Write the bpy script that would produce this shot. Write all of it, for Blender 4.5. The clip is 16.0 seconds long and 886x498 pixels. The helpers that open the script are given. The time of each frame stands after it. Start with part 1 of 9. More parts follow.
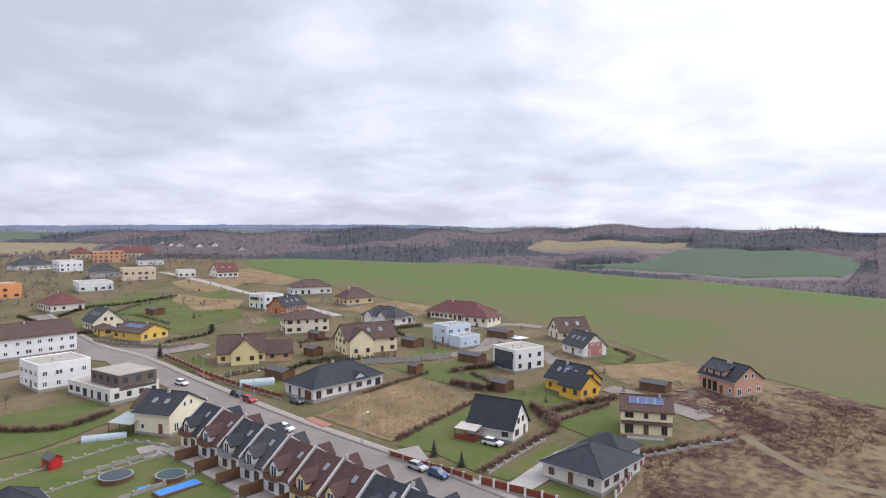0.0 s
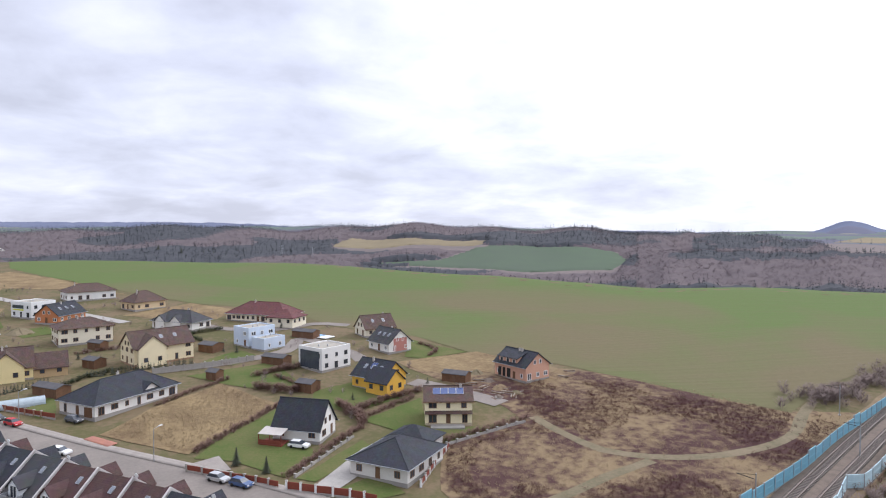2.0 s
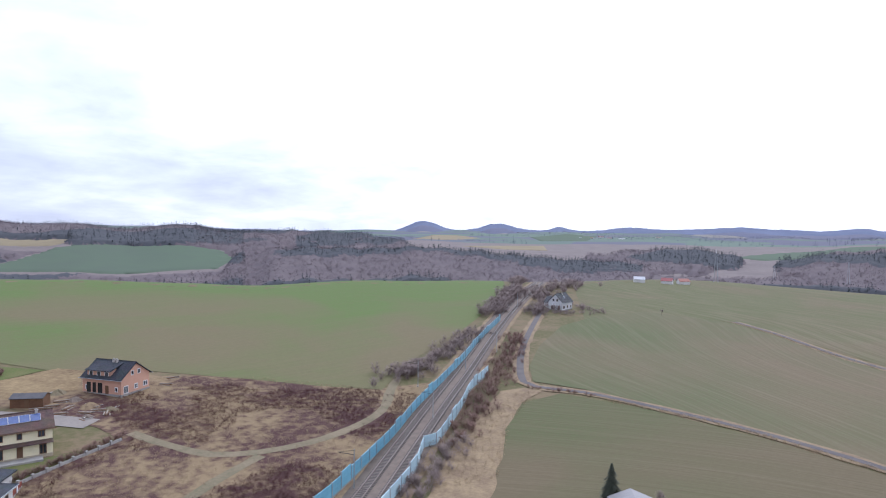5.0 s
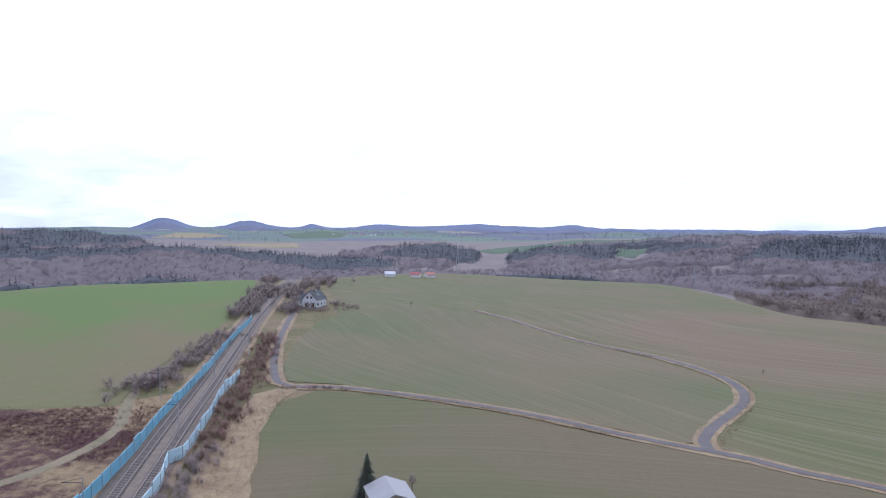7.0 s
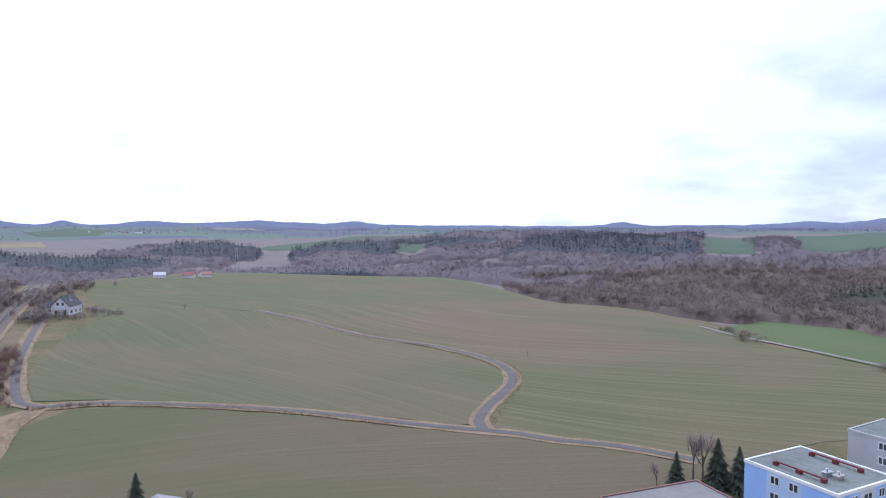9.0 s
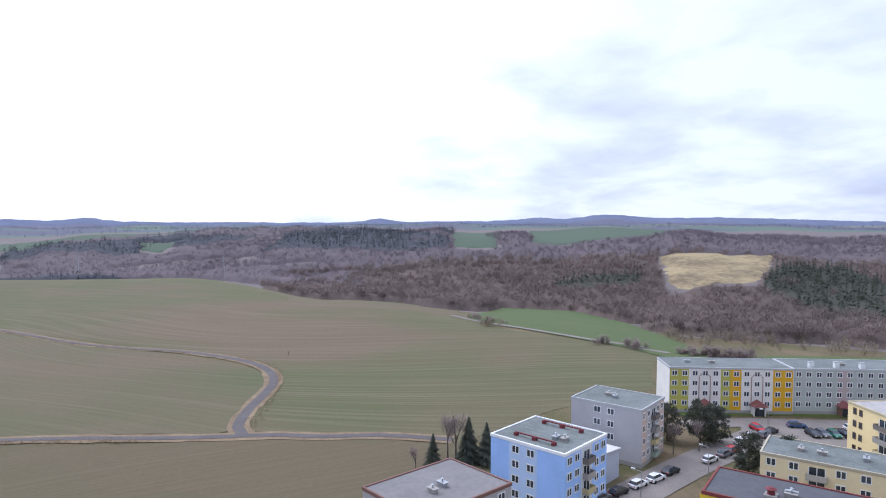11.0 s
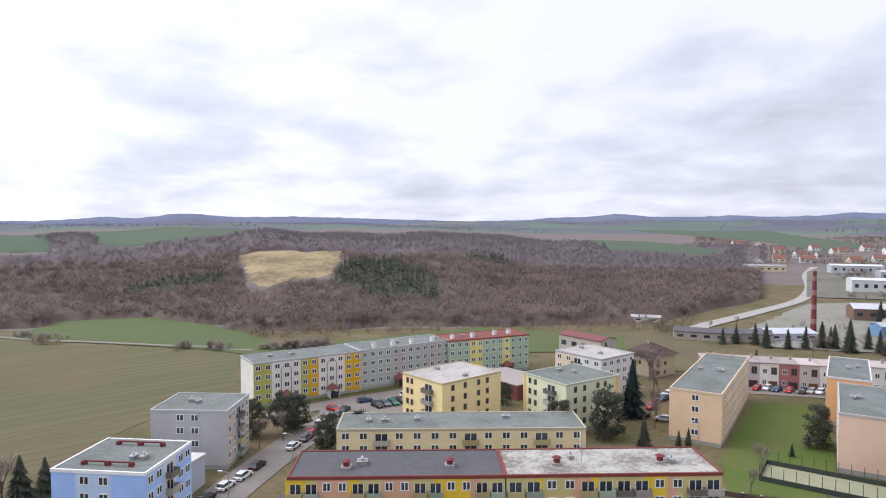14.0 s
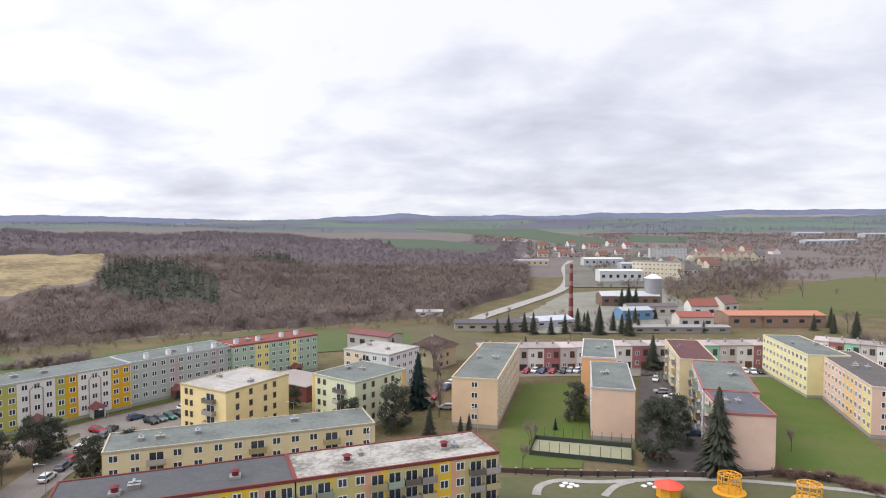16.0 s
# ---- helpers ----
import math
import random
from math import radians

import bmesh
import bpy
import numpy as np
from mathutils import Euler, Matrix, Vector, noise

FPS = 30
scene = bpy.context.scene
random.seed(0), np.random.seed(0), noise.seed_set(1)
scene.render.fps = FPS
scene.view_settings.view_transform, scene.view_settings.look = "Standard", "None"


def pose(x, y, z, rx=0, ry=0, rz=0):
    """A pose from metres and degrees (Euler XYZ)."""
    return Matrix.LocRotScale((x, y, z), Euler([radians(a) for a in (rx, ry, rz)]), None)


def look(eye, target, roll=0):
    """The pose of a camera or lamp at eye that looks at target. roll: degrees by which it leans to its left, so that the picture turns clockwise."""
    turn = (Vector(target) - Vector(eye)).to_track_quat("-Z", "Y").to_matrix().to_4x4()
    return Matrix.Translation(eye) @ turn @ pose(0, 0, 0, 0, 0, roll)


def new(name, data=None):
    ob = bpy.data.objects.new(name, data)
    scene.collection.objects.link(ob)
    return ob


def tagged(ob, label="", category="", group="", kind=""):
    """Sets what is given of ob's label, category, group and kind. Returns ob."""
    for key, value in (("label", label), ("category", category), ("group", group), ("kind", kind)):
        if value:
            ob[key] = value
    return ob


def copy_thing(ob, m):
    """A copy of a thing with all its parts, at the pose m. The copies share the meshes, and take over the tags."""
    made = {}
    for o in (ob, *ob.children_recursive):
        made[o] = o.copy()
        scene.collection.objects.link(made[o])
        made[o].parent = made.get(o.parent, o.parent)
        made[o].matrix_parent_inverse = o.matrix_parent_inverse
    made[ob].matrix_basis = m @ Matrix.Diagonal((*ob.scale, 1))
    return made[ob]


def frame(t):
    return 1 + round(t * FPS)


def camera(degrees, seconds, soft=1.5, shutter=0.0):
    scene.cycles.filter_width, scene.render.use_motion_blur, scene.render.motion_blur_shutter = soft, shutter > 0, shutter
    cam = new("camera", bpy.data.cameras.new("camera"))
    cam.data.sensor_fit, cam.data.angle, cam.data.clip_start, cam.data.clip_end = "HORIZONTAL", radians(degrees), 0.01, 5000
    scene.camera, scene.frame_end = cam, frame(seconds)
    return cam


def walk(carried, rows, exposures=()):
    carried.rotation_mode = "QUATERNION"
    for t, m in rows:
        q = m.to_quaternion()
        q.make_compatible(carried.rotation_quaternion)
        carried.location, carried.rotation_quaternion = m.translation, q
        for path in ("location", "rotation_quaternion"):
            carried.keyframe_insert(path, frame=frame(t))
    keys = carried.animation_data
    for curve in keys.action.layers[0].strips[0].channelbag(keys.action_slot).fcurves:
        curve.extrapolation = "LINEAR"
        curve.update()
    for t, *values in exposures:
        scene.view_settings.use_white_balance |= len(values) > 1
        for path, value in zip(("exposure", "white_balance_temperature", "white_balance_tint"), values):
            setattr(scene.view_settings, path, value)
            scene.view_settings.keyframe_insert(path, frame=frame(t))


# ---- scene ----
import collections

cam = camera(68.85, 16.0, soft=1.1)
EYE_Z = 50.0
# seconds, turn to the right, tilt, lean (degrees): the camera hovers and turns on the spot
TURN = [(0, -0.00, -1.93, 0.04), (0.5, 4.00, -1.98, 0.01), (1, 8.00, -2.02, 0.05), (1.5, 12.22, -2.07, 0.01), (2, 17.10, -2.09, -0.07), (2.5, 22.68, -2.13, -0.15), (3, 28.78, -2.14, -0.22), (3.5, 34.29, -2.13, -0.27), (4, 39.92, -2.10, -0.41), (6.5, 67.35, -2.18, -0.43), (7, 72.64, -2.19, -0.42), (7.5, 76.98, -2.24, -0.40), (8, 81.42, -2.26, -0.40), (8.5, 86.06, -2.37, -0.37), (9, 91.68, -2.39, -0.35), (9.5, 97.92, -2.44, -0.38), (12, 123.23, -2.57, -0.05), (12.5, 129.95, -2.53, 0.05), (13, 136.96, -2.52, -0.02), (13.5, 142.94, -2.51, -0.10), (14, 148.76, -2.53, -0.12), (14.5, 153.65, -2.51, -0.10), (15, 158.65, -2.52, -0.16), (15.5, 163.27, -2.57, -0.12), (16, 167.48, -2.58, -0.11)]
walk(cam, [(t, pose(0, 0, EYE_Z, 90 + p, r, -a)) for t, a, p, r in TURN], exposures=[(0, 0.14, 6080, 13), (3.0, 0.24, 5900, 13), (7, 0.14, 5290, 15), (9.5, 0.14, 5290, 15), (12.5, 0.17, 5740, 14), (16, 0.17, 6330, 11)])

# ---- sky and sun: a bright overcast afternoon ----
SUN_AZ, SUN_EL = 73.0, 42.0
world = bpy.data.worlds.new("overcast_sky")
scene.world = world
world.use_nodes = True
wn, wl = world.node_tree.nodes, world.node_tree.links
wn.clear()


def wmath(op, a, b=None):
    n = wn.new("ShaderNodeMath")
    n.operation = op
    for i, v in enumerate((a, b)):
        if v is None:
            continue
        if isinstance(v, (int, float)):
            n.inputs[i].default_value = v
        else:
            wl.new(v, n.inputs[i])
    return n.outputs[0]


way = wn.new("ShaderNodeTexCoord").outputs["Generated"]
sep = wn.new("ShaderNodeSeparateXYZ")
wl.new(way, sep.inputs[0])
lift = wmath("ADD", wmath("MAXIMUM", sep.outputs[2], 0.0), 0.23)
plane = wn.new("ShaderNodeCombineXYZ")
wl.new(wmath("ADD", wmath("DIVIDE", sep.outputs[0], lift), 3.1), plane.inputs[0])
wl.new(wmath("ADD", wmath("DIVIDE", sep.outputs[1], lift), 7.7), plane.inputs[1])


def cloud_noise(scale, detail, rough, distort):
    n = wn.new("ShaderNodeTexNoise")
    wl.new(plane.outputs[0], n.inputs["Vector"])
    n.inputs["Scale"].default_value, n.inputs["Detail"].default_value = scale, detail
    n.inputs["Roughness"].default_value, n.inputs["Distortion"].default_value = rough, distort
    return n.outputs["Fac"]


big, small = cloud_noise(0.80, 4, 0.45, 0.2), cloud_noise(2.1, 7, 0.54, 0.2)
cloud = wmath("ADD", wmath("MULTIPLY", big, 0.45), wmath("MULTIPLY", small, 0.55))
# the veiled sun thins the cloud and brightens the sky round it
sun_way = Vector((math.sin(radians(SUN_AZ)) * math.cos(radians(SUN_EL)), math.cos(radians(SUN_AZ)) * math.cos(radians(SUN_EL)), math.sin(radians(SUN_EL))))
dot = wn.new("ShaderNodeVectorMath")
dot.operation = "DOT_PRODUCT"
wl.new(way, dot.inputs[0])
dot.inputs[1].default_value = sun_way
glow = wmath("POWER", wmath("MAXIMUM", wmath("ADD", wmath("MULTIPLY", dot.outputs["Value"], 0.5), 0.5), 0.0), 6.0)
# the clouds are greyer to the north and whiter to the south
cloud = wmath("SUBTRACT", cloud, wmath("MULTIPLY", sep.outputs[1], 0.035))
ramp = wn.new("ShaderNodeValToRGB")
wl.new(wmath("ADD", cloud, wmath("MULTIPLY", glow, 0.30)), ramp.inputs[0])
ramp.color_ramp.elements[0].position, ramp.color_ramp.elements[0].color = 0.39, (0.655, 0.662, 0.735, 1)
ramp.color_ramp.elements[1].position, ramp.color_ramp.elements[1].color = 0.61, (1.0, 1.0, 1.03, 1)
mid = ramp.color_ramp.elements.new(0.50)
mid.color = (0.80, 0.812, 0.90, 1)
nishita = wn.new("ShaderNodeTexSky")
nishita.sky_type, nishita.sun_disc = "NISHITA", False
nishita.sun_elevation, nishita.sun_rotation = radians(SUN_EL), radians(SUN_AZ)
clouds, clear, both = wn.new("ShaderNodeBackground"), wn.new("ShaderNodeBackground"), wn.new("ShaderNodeAddShader")
wl.new(ramp.outputs[0], clouds.inputs[0])
# an overcast sky grows brighter towards the zenith; added above the view only, to brighten the ground
zenith = wmath("ADD", wmath("MULTIPLY", wmath("MAXIMUM", wmath("SUBTRACT", sep.outputs[2], 0.38), 0.0), 1.3), 1.0)
wl.new(wmath("MULTIPLY", wmath("ADD", wmath("MULTIPLY", glow, 0.5), 0.825), zenith), clouds.inputs[1])
wl.new(nishita.outputs[0], clear.inputs[0])
clear.inputs[1].default_value = 0.006
wl.new(clouds.outputs[0], both.inputs[0])
wl.new(clear.outputs[0], both.inputs[1])
wl.new(both.outputs[0], wn.new("ShaderNodeOutputWorld").inputs[0])

sun = new("sun", bpy.data.lights.new("sun", "SUN"))
sun.data.energy, sun.data.angle, sun.data.color = 1.4, radians(40), (1.0, 0.96, 0.9)
sun.matrix_world = look(sun_way * 100, (0, 0, 0))

# ---- materials ----
MATS = {}


def material(name, colour, second=None, scale=1.0, rough=0.8, metal=0.0, bump=0.0, mix=0.5, fine=8.0, per_object=0.0, spec=0.3, stretch=(1, 1, 1), turn=0.0, sharp=0.22):
    """Two colours mixed by coarse and fine noise (scale: patches per metre), with bump and a little change from piece to piece."""
    if name in MATS:
        return MATS[name]
    m = bpy.data.materials.new(name)
    m.use_nodes = True
    n, l = m.node_tree.nodes, m.node_tree.links
    b = n["Principled BSDF"]
    b.inputs["Roughness"].default_value, b.inputs["Metallic"].default_value = rough, metal
    b.inputs["Specular IOR Level"].default_value = spec
    if second is None:
        second = tuple(c * 0.82 for c in colour)
    co = n.new("ShaderNodeTexCoord").outputs["Object"]
    mp = n.new("ShaderNodeMapping")
    l.new(co, mp.inputs[0])
    mp.inputs["Scale"].default_value = stretch
    mp.inputs["Rotation"].default_value[2] = radians(turn)
    a, f = n.new("ShaderNodeTexNoise"), n.new("ShaderNodeTexNoise")
    for tex, s, d in ((a, scale, 5), (f, scale * fine, 4)):
        l.new(mp.outputs[0], tex.inputs["Vector"])
        tex.inputs["Scale"].default_value, tex.inputs["Detail"].default_value, tex.inputs["Roughness"].default_value = s, d, 0.6
    add = n.new("ShaderNodeMath")
    add.operation = "MULTIPLY_ADD"
    l.new(f.outputs["Fac"], add.inputs[0])
    add.inputs[1].default_value = 0.7
    l.new(a.outputs["Fac"], add.inputs[2])
    rmp = n.new("ShaderNodeMapRange")
    l.new(add.outputs[0], rmp.inputs[0])
    rmp.inputs[1].default_value, rmp.inputs[2].default_value = 0.85 - sharp - (mix - 0.5) * 0.4, 0.85 + sharp - (mix - 0.5) * 0.4
    mixn = n.new("ShaderNodeMix")
    mixn.data_type = "RGBA"
    l.new(rmp.outputs[0], mixn.inputs["Factor"])
    mixn.inputs["A"].default_value, mixn.inputs["B"].default_value = (*colour, 1), (*second, 1)
    out = mixn.outputs["Result"]
    if per_object:
        info, hsv, mr = n.new("ShaderNodeObjectInfo"), n.new("ShaderNodeHueSaturation"), n.new("ShaderNodeMapRange")
        l.new(info.outputs["Random"], mr.inputs[0])
        mr.inputs[3].default_value, mr.inputs[4].default_value = 1 - per_object, 1 + per_object
        l.new(mr.outputs[0], hsv.inputs["Value"])
        l.new(out, hsv.inputs["Color"])
        out = hsv.outputs[0]
    l.new(out, b.inputs["Base Color"])
    if bump:
        bp = n.new("ShaderNodeBump")
        bp.inputs["Strength"].default_value, bp.inputs["Distance"].default_value = 0.6, bump
        l.new(add.outputs[0], bp.inputs["Height"])
        l.new(bp.outputs[0], b.inputs["Normal"])
    MATS[name] = m
    return m


def leafy(name, colour, second, rough=0.9, soft=0.0):
    """Twigs and needles: colour changes from piece to piece."""
    if name in MATS:
        return MATS[name]
    m = bpy.data.materials.new(name)
    m.use_nodes = True
    n, l = m.node_tree.nodes, m.node_tree.links
    b = n["Principled BSDF"]
    b.inputs["Roughness"].default_value, b.inputs["Specular IOR Level"].default_value = rough, 0.15
    geo, mixn, nz = n.new("ShaderNodeNewGeometry"), n.new("ShaderNodeMix"), n.new("ShaderNodeTexNoise")
    l.new(geo.outputs["Position"], nz.inputs["Vector"])
    nz.inputs["Scale"].default_value, nz.inputs["Detail"].default_value = 0.02, 3
    mr, av = n.new("ShaderNodeMapRange"), n.new("ShaderNodeMath")
    l.new(nz.outputs["Fac"], mr.inputs[0])
    mr.inputs[1].default_value, mr.inputs[2].default_value = 0.35, 0.65
    av.operation = "MULTIPLY_ADD"
    l.new(geo.outputs["Random Per Island"], av.inputs[0])
    av.inputs[1].default_value = 0.35
    hal = n.new("ShaderNodeMath")
    hal.operation = "MULTIPLY"
    l.new(mr.outputs[0], hal.inputs[0])
    hal.inputs[1].default_value = 0.5
    l.new(hal.outputs[0], av.inputs[2])
    mixn.data_type = "RGBA"
    l.new(av.outputs[0], mixn.inputs["Factor"])
    mixn.inputs["A"].default_value, mixn.inputs["B"].default_value = (*colour, 1), (*second, 1)
    l.new(mixn.outputs["Result"], b.inputs["Base Color"])
    # a translucent share lightens the shade among twigs and needles
    thin, both_ = n.new("ShaderNodeBsdfTranslucent"), n.new("ShaderNodeMixShader")
    l.new(mixn.outputs["Result"], thin.inputs[0])
    both_.inputs[0].default_value = 0.25 if soft else 0.5
    if soft:
        # normals are leaned upwards so that the twigs take an even light
        up, unit = n.new("ShaderNodeVectorMath"), n.new("ShaderNodeVectorMath")
        up.operation, unit.operation = "MULTIPLY_ADD", "NORMALIZE"
        l.new(geo.outputs["Normal"], up.inputs[0])
        up.inputs[1].default_value, up.inputs[2].default_value = (1 - soft,) * 3, (0, 0, soft)
        l.new(up.outputs[0], unit.inputs[0])
        l.new(unit.outputs[0], b.inputs["Normal"])
    l.new(b.outputs[0], both_.inputs[1])
    l.new(thin.outputs[0], both_.inputs[2])
    l.new(both_.outputs[0], n["Material Output"].inputs[0])
    MATS[name] = m
    return m


def field_material(name, green, brown, soil, turn, share, lines=0.35, fade=None, poor=None):
    """Young winter wheat: green and bare patches, drill rows and tramlines across the field."""
    m = bpy.data.materials.new(name)
    m.use_nodes = True
    n, l = m.node_tree.nodes, m.node_tree.links
    b = n["Principled BSDF"]
    b.inputs["Roughness"].default_value, b.inputs["Specular IOR Level"].default_value = 0.95, 0.1
    co = n.new("ShaderNodeTexCoord").outputs["Object"]

    def nz(scale, detail, vec, dist=0.0):
        t = n.new("ShaderNodeTexNoise")
        l.new(vec, t.inputs["Vector"])
        t.inputs["Scale"].default_value, t.inputs["Detail"].default_value, t.inputs["Distortion"].default_value = scale, detail, dist
        return t.outputs["Fac"]

    def mp(vec, sx, sy):
        r, s = n.new("ShaderNodeMapping"), n.new("ShaderNodeMapping")
        l.new(vec, r.inputs[0])
        r.inputs["Rotation"].default_value[2] = radians(turn)
        l.new(r.outputs[0], s.inputs[0])
        s.inputs["Scale"].default_value = (sx, sy, 1)
        return s.outputs[0]

    def rng(v, a, c, lo=0.0, hi=1.0):
        t = n.new("ShaderNodeMapRange")
        l.new(v, t.inputs[0])
        for i, x in enumerate((a, c, lo, hi)):
            t.inputs[i + 1].default_value = x
        return t.outputs[0]

    def mixc(f, a, c):
        t = n.new("ShaderNodeMix")
        t.data_type = "RGBA"
        l.new(f, t.inputs["Factor"])
        for key, v in (("A", a), ("B", c)):
            if isinstance(v, tuple):
                t.inputs[key].default_value = (*v, 1)
            else:
                l.new(v, t.inputs[key])
        return t.outputs["Result"]

    patch = rng(nz(0.011, 4, co, 0.4), share - 0.13, share + 0.13)
    if fade:
        # poorer growth on one side of the field
        side = n.new("ShaderNodeVectorMath")
        side.operation = "DOT_PRODUCT"
        l.new(co, side.inputs[0])
        side.inputs[1].default_value = (0.5, 0.85, 0)
        plus = n.new("ShaderNodeMath")
        plus.operation, plus.use_clamp = "ADD", True
        l.new(rng(side.outputs["Value"], fade[0], fade[1], 0.65, -0.75), plus.inputs[0])
        l.new(patch, plus.inputs[1])
        patch = plus.outputs[0]
    if poor:
        # bare soil round one place, fading outwards
        away, far = n.new("ShaderNodeVectorMath"), n.new("ShaderNodeMath")
        away.operation, far.operation, far.use_clamp = "DISTANCE", "ADD", True
        l.new(co, away.inputs[0])
        away.inputs[1].default_value = (poor[0], poor[1], 0)
        l.new(rng(away.outputs["Value"], poor[2] * 0.3, poor[2], 0.45, -0.30), far.inputs[0])
        l.new(patch, far.inputs[1])
        patch = far.outputs[0]
    # rows bend with the lie of the land
    bend, turned = n.new("ShaderNodeVectorMath"), n.new("ShaderNodeTexNoise")
    l.new(co, turned.inputs["Vector"])
    turned.inputs["Scale"].default_value, turned.inputs["Detail"].default_value = 0.006, 0
    bend.operation = "MULTIPLY_ADD"
    l.new(turned.outputs["Color"], bend.inputs[0])
    bend.inputs[1].default_value = (90, 90, 0)
    l.new(co, bend.inputs[2])
    co = bend.outputs[0]
    streak = rng(nz(1.0, 4, mp(co, 0.014, 0.62)), 0.42, 0.70)
    grain = rng(nz(0.9, 5, co), 0.3, 0.75, 0.0, 0.5)
    c1 = mixc(patch, green, brown)
    c2 = mixc(rng(streak, 0, 1, 0, lines), c1, soil)
    c3 = mixc(grain, c2, tuple(x * 0.8 for x in brown))
    wave = n.new("ShaderNodeTexWave")
    l.new(mp(co, 1, 1), wave.inputs["Vector"])
    wave.bands_direction = "Y"
    wave.inputs["Scale"].default_value, wave.inputs["Distortion"].default_value = 0.016, 1.2
    wave.inputs["Detail"].default_value, wave.inputs["Detail Scale"].default_value = 2, 0.4
    l.new(mixc(rng(wave.outputs["Fac"], 0.95, 1.0, 0, 0.10), c3, soil), b.inputs["Base Color"])
    bp = n.new("ShaderNodeBump")
    bp.inputs["Distance"].default_value = 0.05
    l.new(streak, bp.inputs["Height"])
    l.new(bp.outputs[0], b.inputs["Normal"])
    MATS[name] = m
    return m


def farmland_material(name, palette, size):
    """Distant farmland: a patchwork of woods, pasture and ploughed fields, with haze tinted into the colours."""
    m = bpy.data.materials.new(name)
    m.use_nodes = True
    n, l = m.node_tree.nodes, m.node_tree.links
    b = n["Principled BSDF"]
    b.inputs["Roughness"].default_value, b.inputs["Specular IOR Level"].default_value = 0.95, 0.05
    co = n.new("ShaderNodeTexCoord").outputs["Object"]
    cells, split, rm = n.new("ShaderNodeTexVoronoi"), n.new("ShaderNodeSeparateColor"), n.new("ShaderNodeValToRGB")
    l.new(co, cells.inputs["Vector"])
    cells.voronoi_dimensions = "2D"
    cells.inputs["Scale"].default_value, cells.inputs["Randomness"].default_value = 1 / size, 0.9
    l.new(cells.outputs["Color"], split.inputs[0])
    l.new(split.outputs[0], rm.inputs[0])
    rm.color_ramp.interpolation = "CONSTANT"
    for i, (at, colour) in enumerate(palette):
        e = rm.color_ramp.elements[i] if i < 2 else rm.color_ramp.elements.new(at)
        e.position, e.color = at, (*colour, 1)
    nz, mx, mr = n.new("ShaderNodeTexNoise"), n.new("ShaderNodeMix"), n.new("ShaderNodeMapRange")
    l.new(co, nz.inputs["Vector"])
    nz.inputs["Scale"].default_value, nz.inputs["Detail"].default_value = 0.02, 5
    l.new(nz.outputs["Fac"], mr.inputs[0])
    mr.inputs[1].default_value, mr.inputs[2].default_value, mr.inputs[4].default_value = 0.35, 0.7, 0.3
    mx.data_type = "RGBA"
    l.new(mr.outputs[0], mx.inputs["Factor"])
    l.new(rm.outputs[0], mx.inputs["A"])
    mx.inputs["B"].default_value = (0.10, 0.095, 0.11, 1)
    l.new(mx.outputs["Result"], b.inputs["Base Color"])
    MATS[name] = m
    return m


# blue-grey in this palette is haze painted into the land
FARLAND = farmland_material("hazed_far_land", [(0.0, (0.120, 0.118, 0.155)), (0.30, (0.125, 0.165, 0.130)), (0.55, (0.122, 0.128, 0.145)), (0.70, (0.178, 0.172, 0.150)), (0.78, (0.118, 0.152, 0.128))], 330)


def tile_material(name, colour, rows=3.2):
    """Roof tiles: courses along the slope and colour that varies from tile to tile."""
    if name in MATS:
        return MATS[name]
    m = bpy.data.materials.new(name)
    m.use_nodes = True
    n, l = m.node_tree.nodes, m.node_tree.links
    b = n["Principled BSDF"]
    b.inputs["Roughness"].default_value, b.inputs["Specular IOR Level"].default_value = 0.7, 0.25
    uv = n.new("ShaderNodeTexCoord").outputs["UV"]
    br = n.new("ShaderNodeTexBrick")
    l.new(uv, br.inputs["Vector"])
    br.inputs["Scale"].default_value = rows
    br.inputs["Color1"].default_value = (*colour, 1)
    br.inputs["Color2"].default_value = (*[min(1, c * 1.35) for c in colour], 1)
    br.inputs["Mortar"].default_value = (*[c * 0.45 for c in colour], 1)
    br.inputs["Mortar Size"].default_value, br.inputs["Brick Width"].default_value, br.inputs["Row Height"].default_value = 0.05, 1.0, 1.1
    nz, mx = n.new("ShaderNodeTexNoise"), n.new("ShaderNodeMix")
    l.new(uv, nz.inputs["Vector"])
    nz.inputs["Scale"].default_value, nz.inputs["Detail"].default_value = 0.6, 5
    mx.data_type, mx.blend_type = "RGBA", "MULTIPLY"
    mx.inputs["Factor"].default_value = 0.6
    l.new(br.outputs["Color"], mx.inputs["A"])
    l.new(nz.outputs["Color"], mx.inputs["B"])
    gm = n.new("ShaderNodeHueSaturation")
    gm.inputs["Value"].default_value, gm.inputs["Saturation"].default_value = 1.05, 0.95
    l.new(mx.outputs["Result"], gm.inputs["Color"])
    l.new(gm.outputs[0], b.inputs["Base Color"])
    bp = n.new("ShaderNodeBump")
    bp.inputs["Distance"].default_value = 0.04
    l.new(br.outputs["Fac"], bp.inputs["Height"])
    bp.invert = True
    l.new(bp.outputs[0], b.inputs["Normal"])
    MATS[name] = m
    return m


def plaster(name, colour):
    return material(name, colour, tuple(c * 0.86 for c in colour), scale=0.25, rough=0.9, bump=0.01, mix=0.35, fine=14, per_object=0.03)


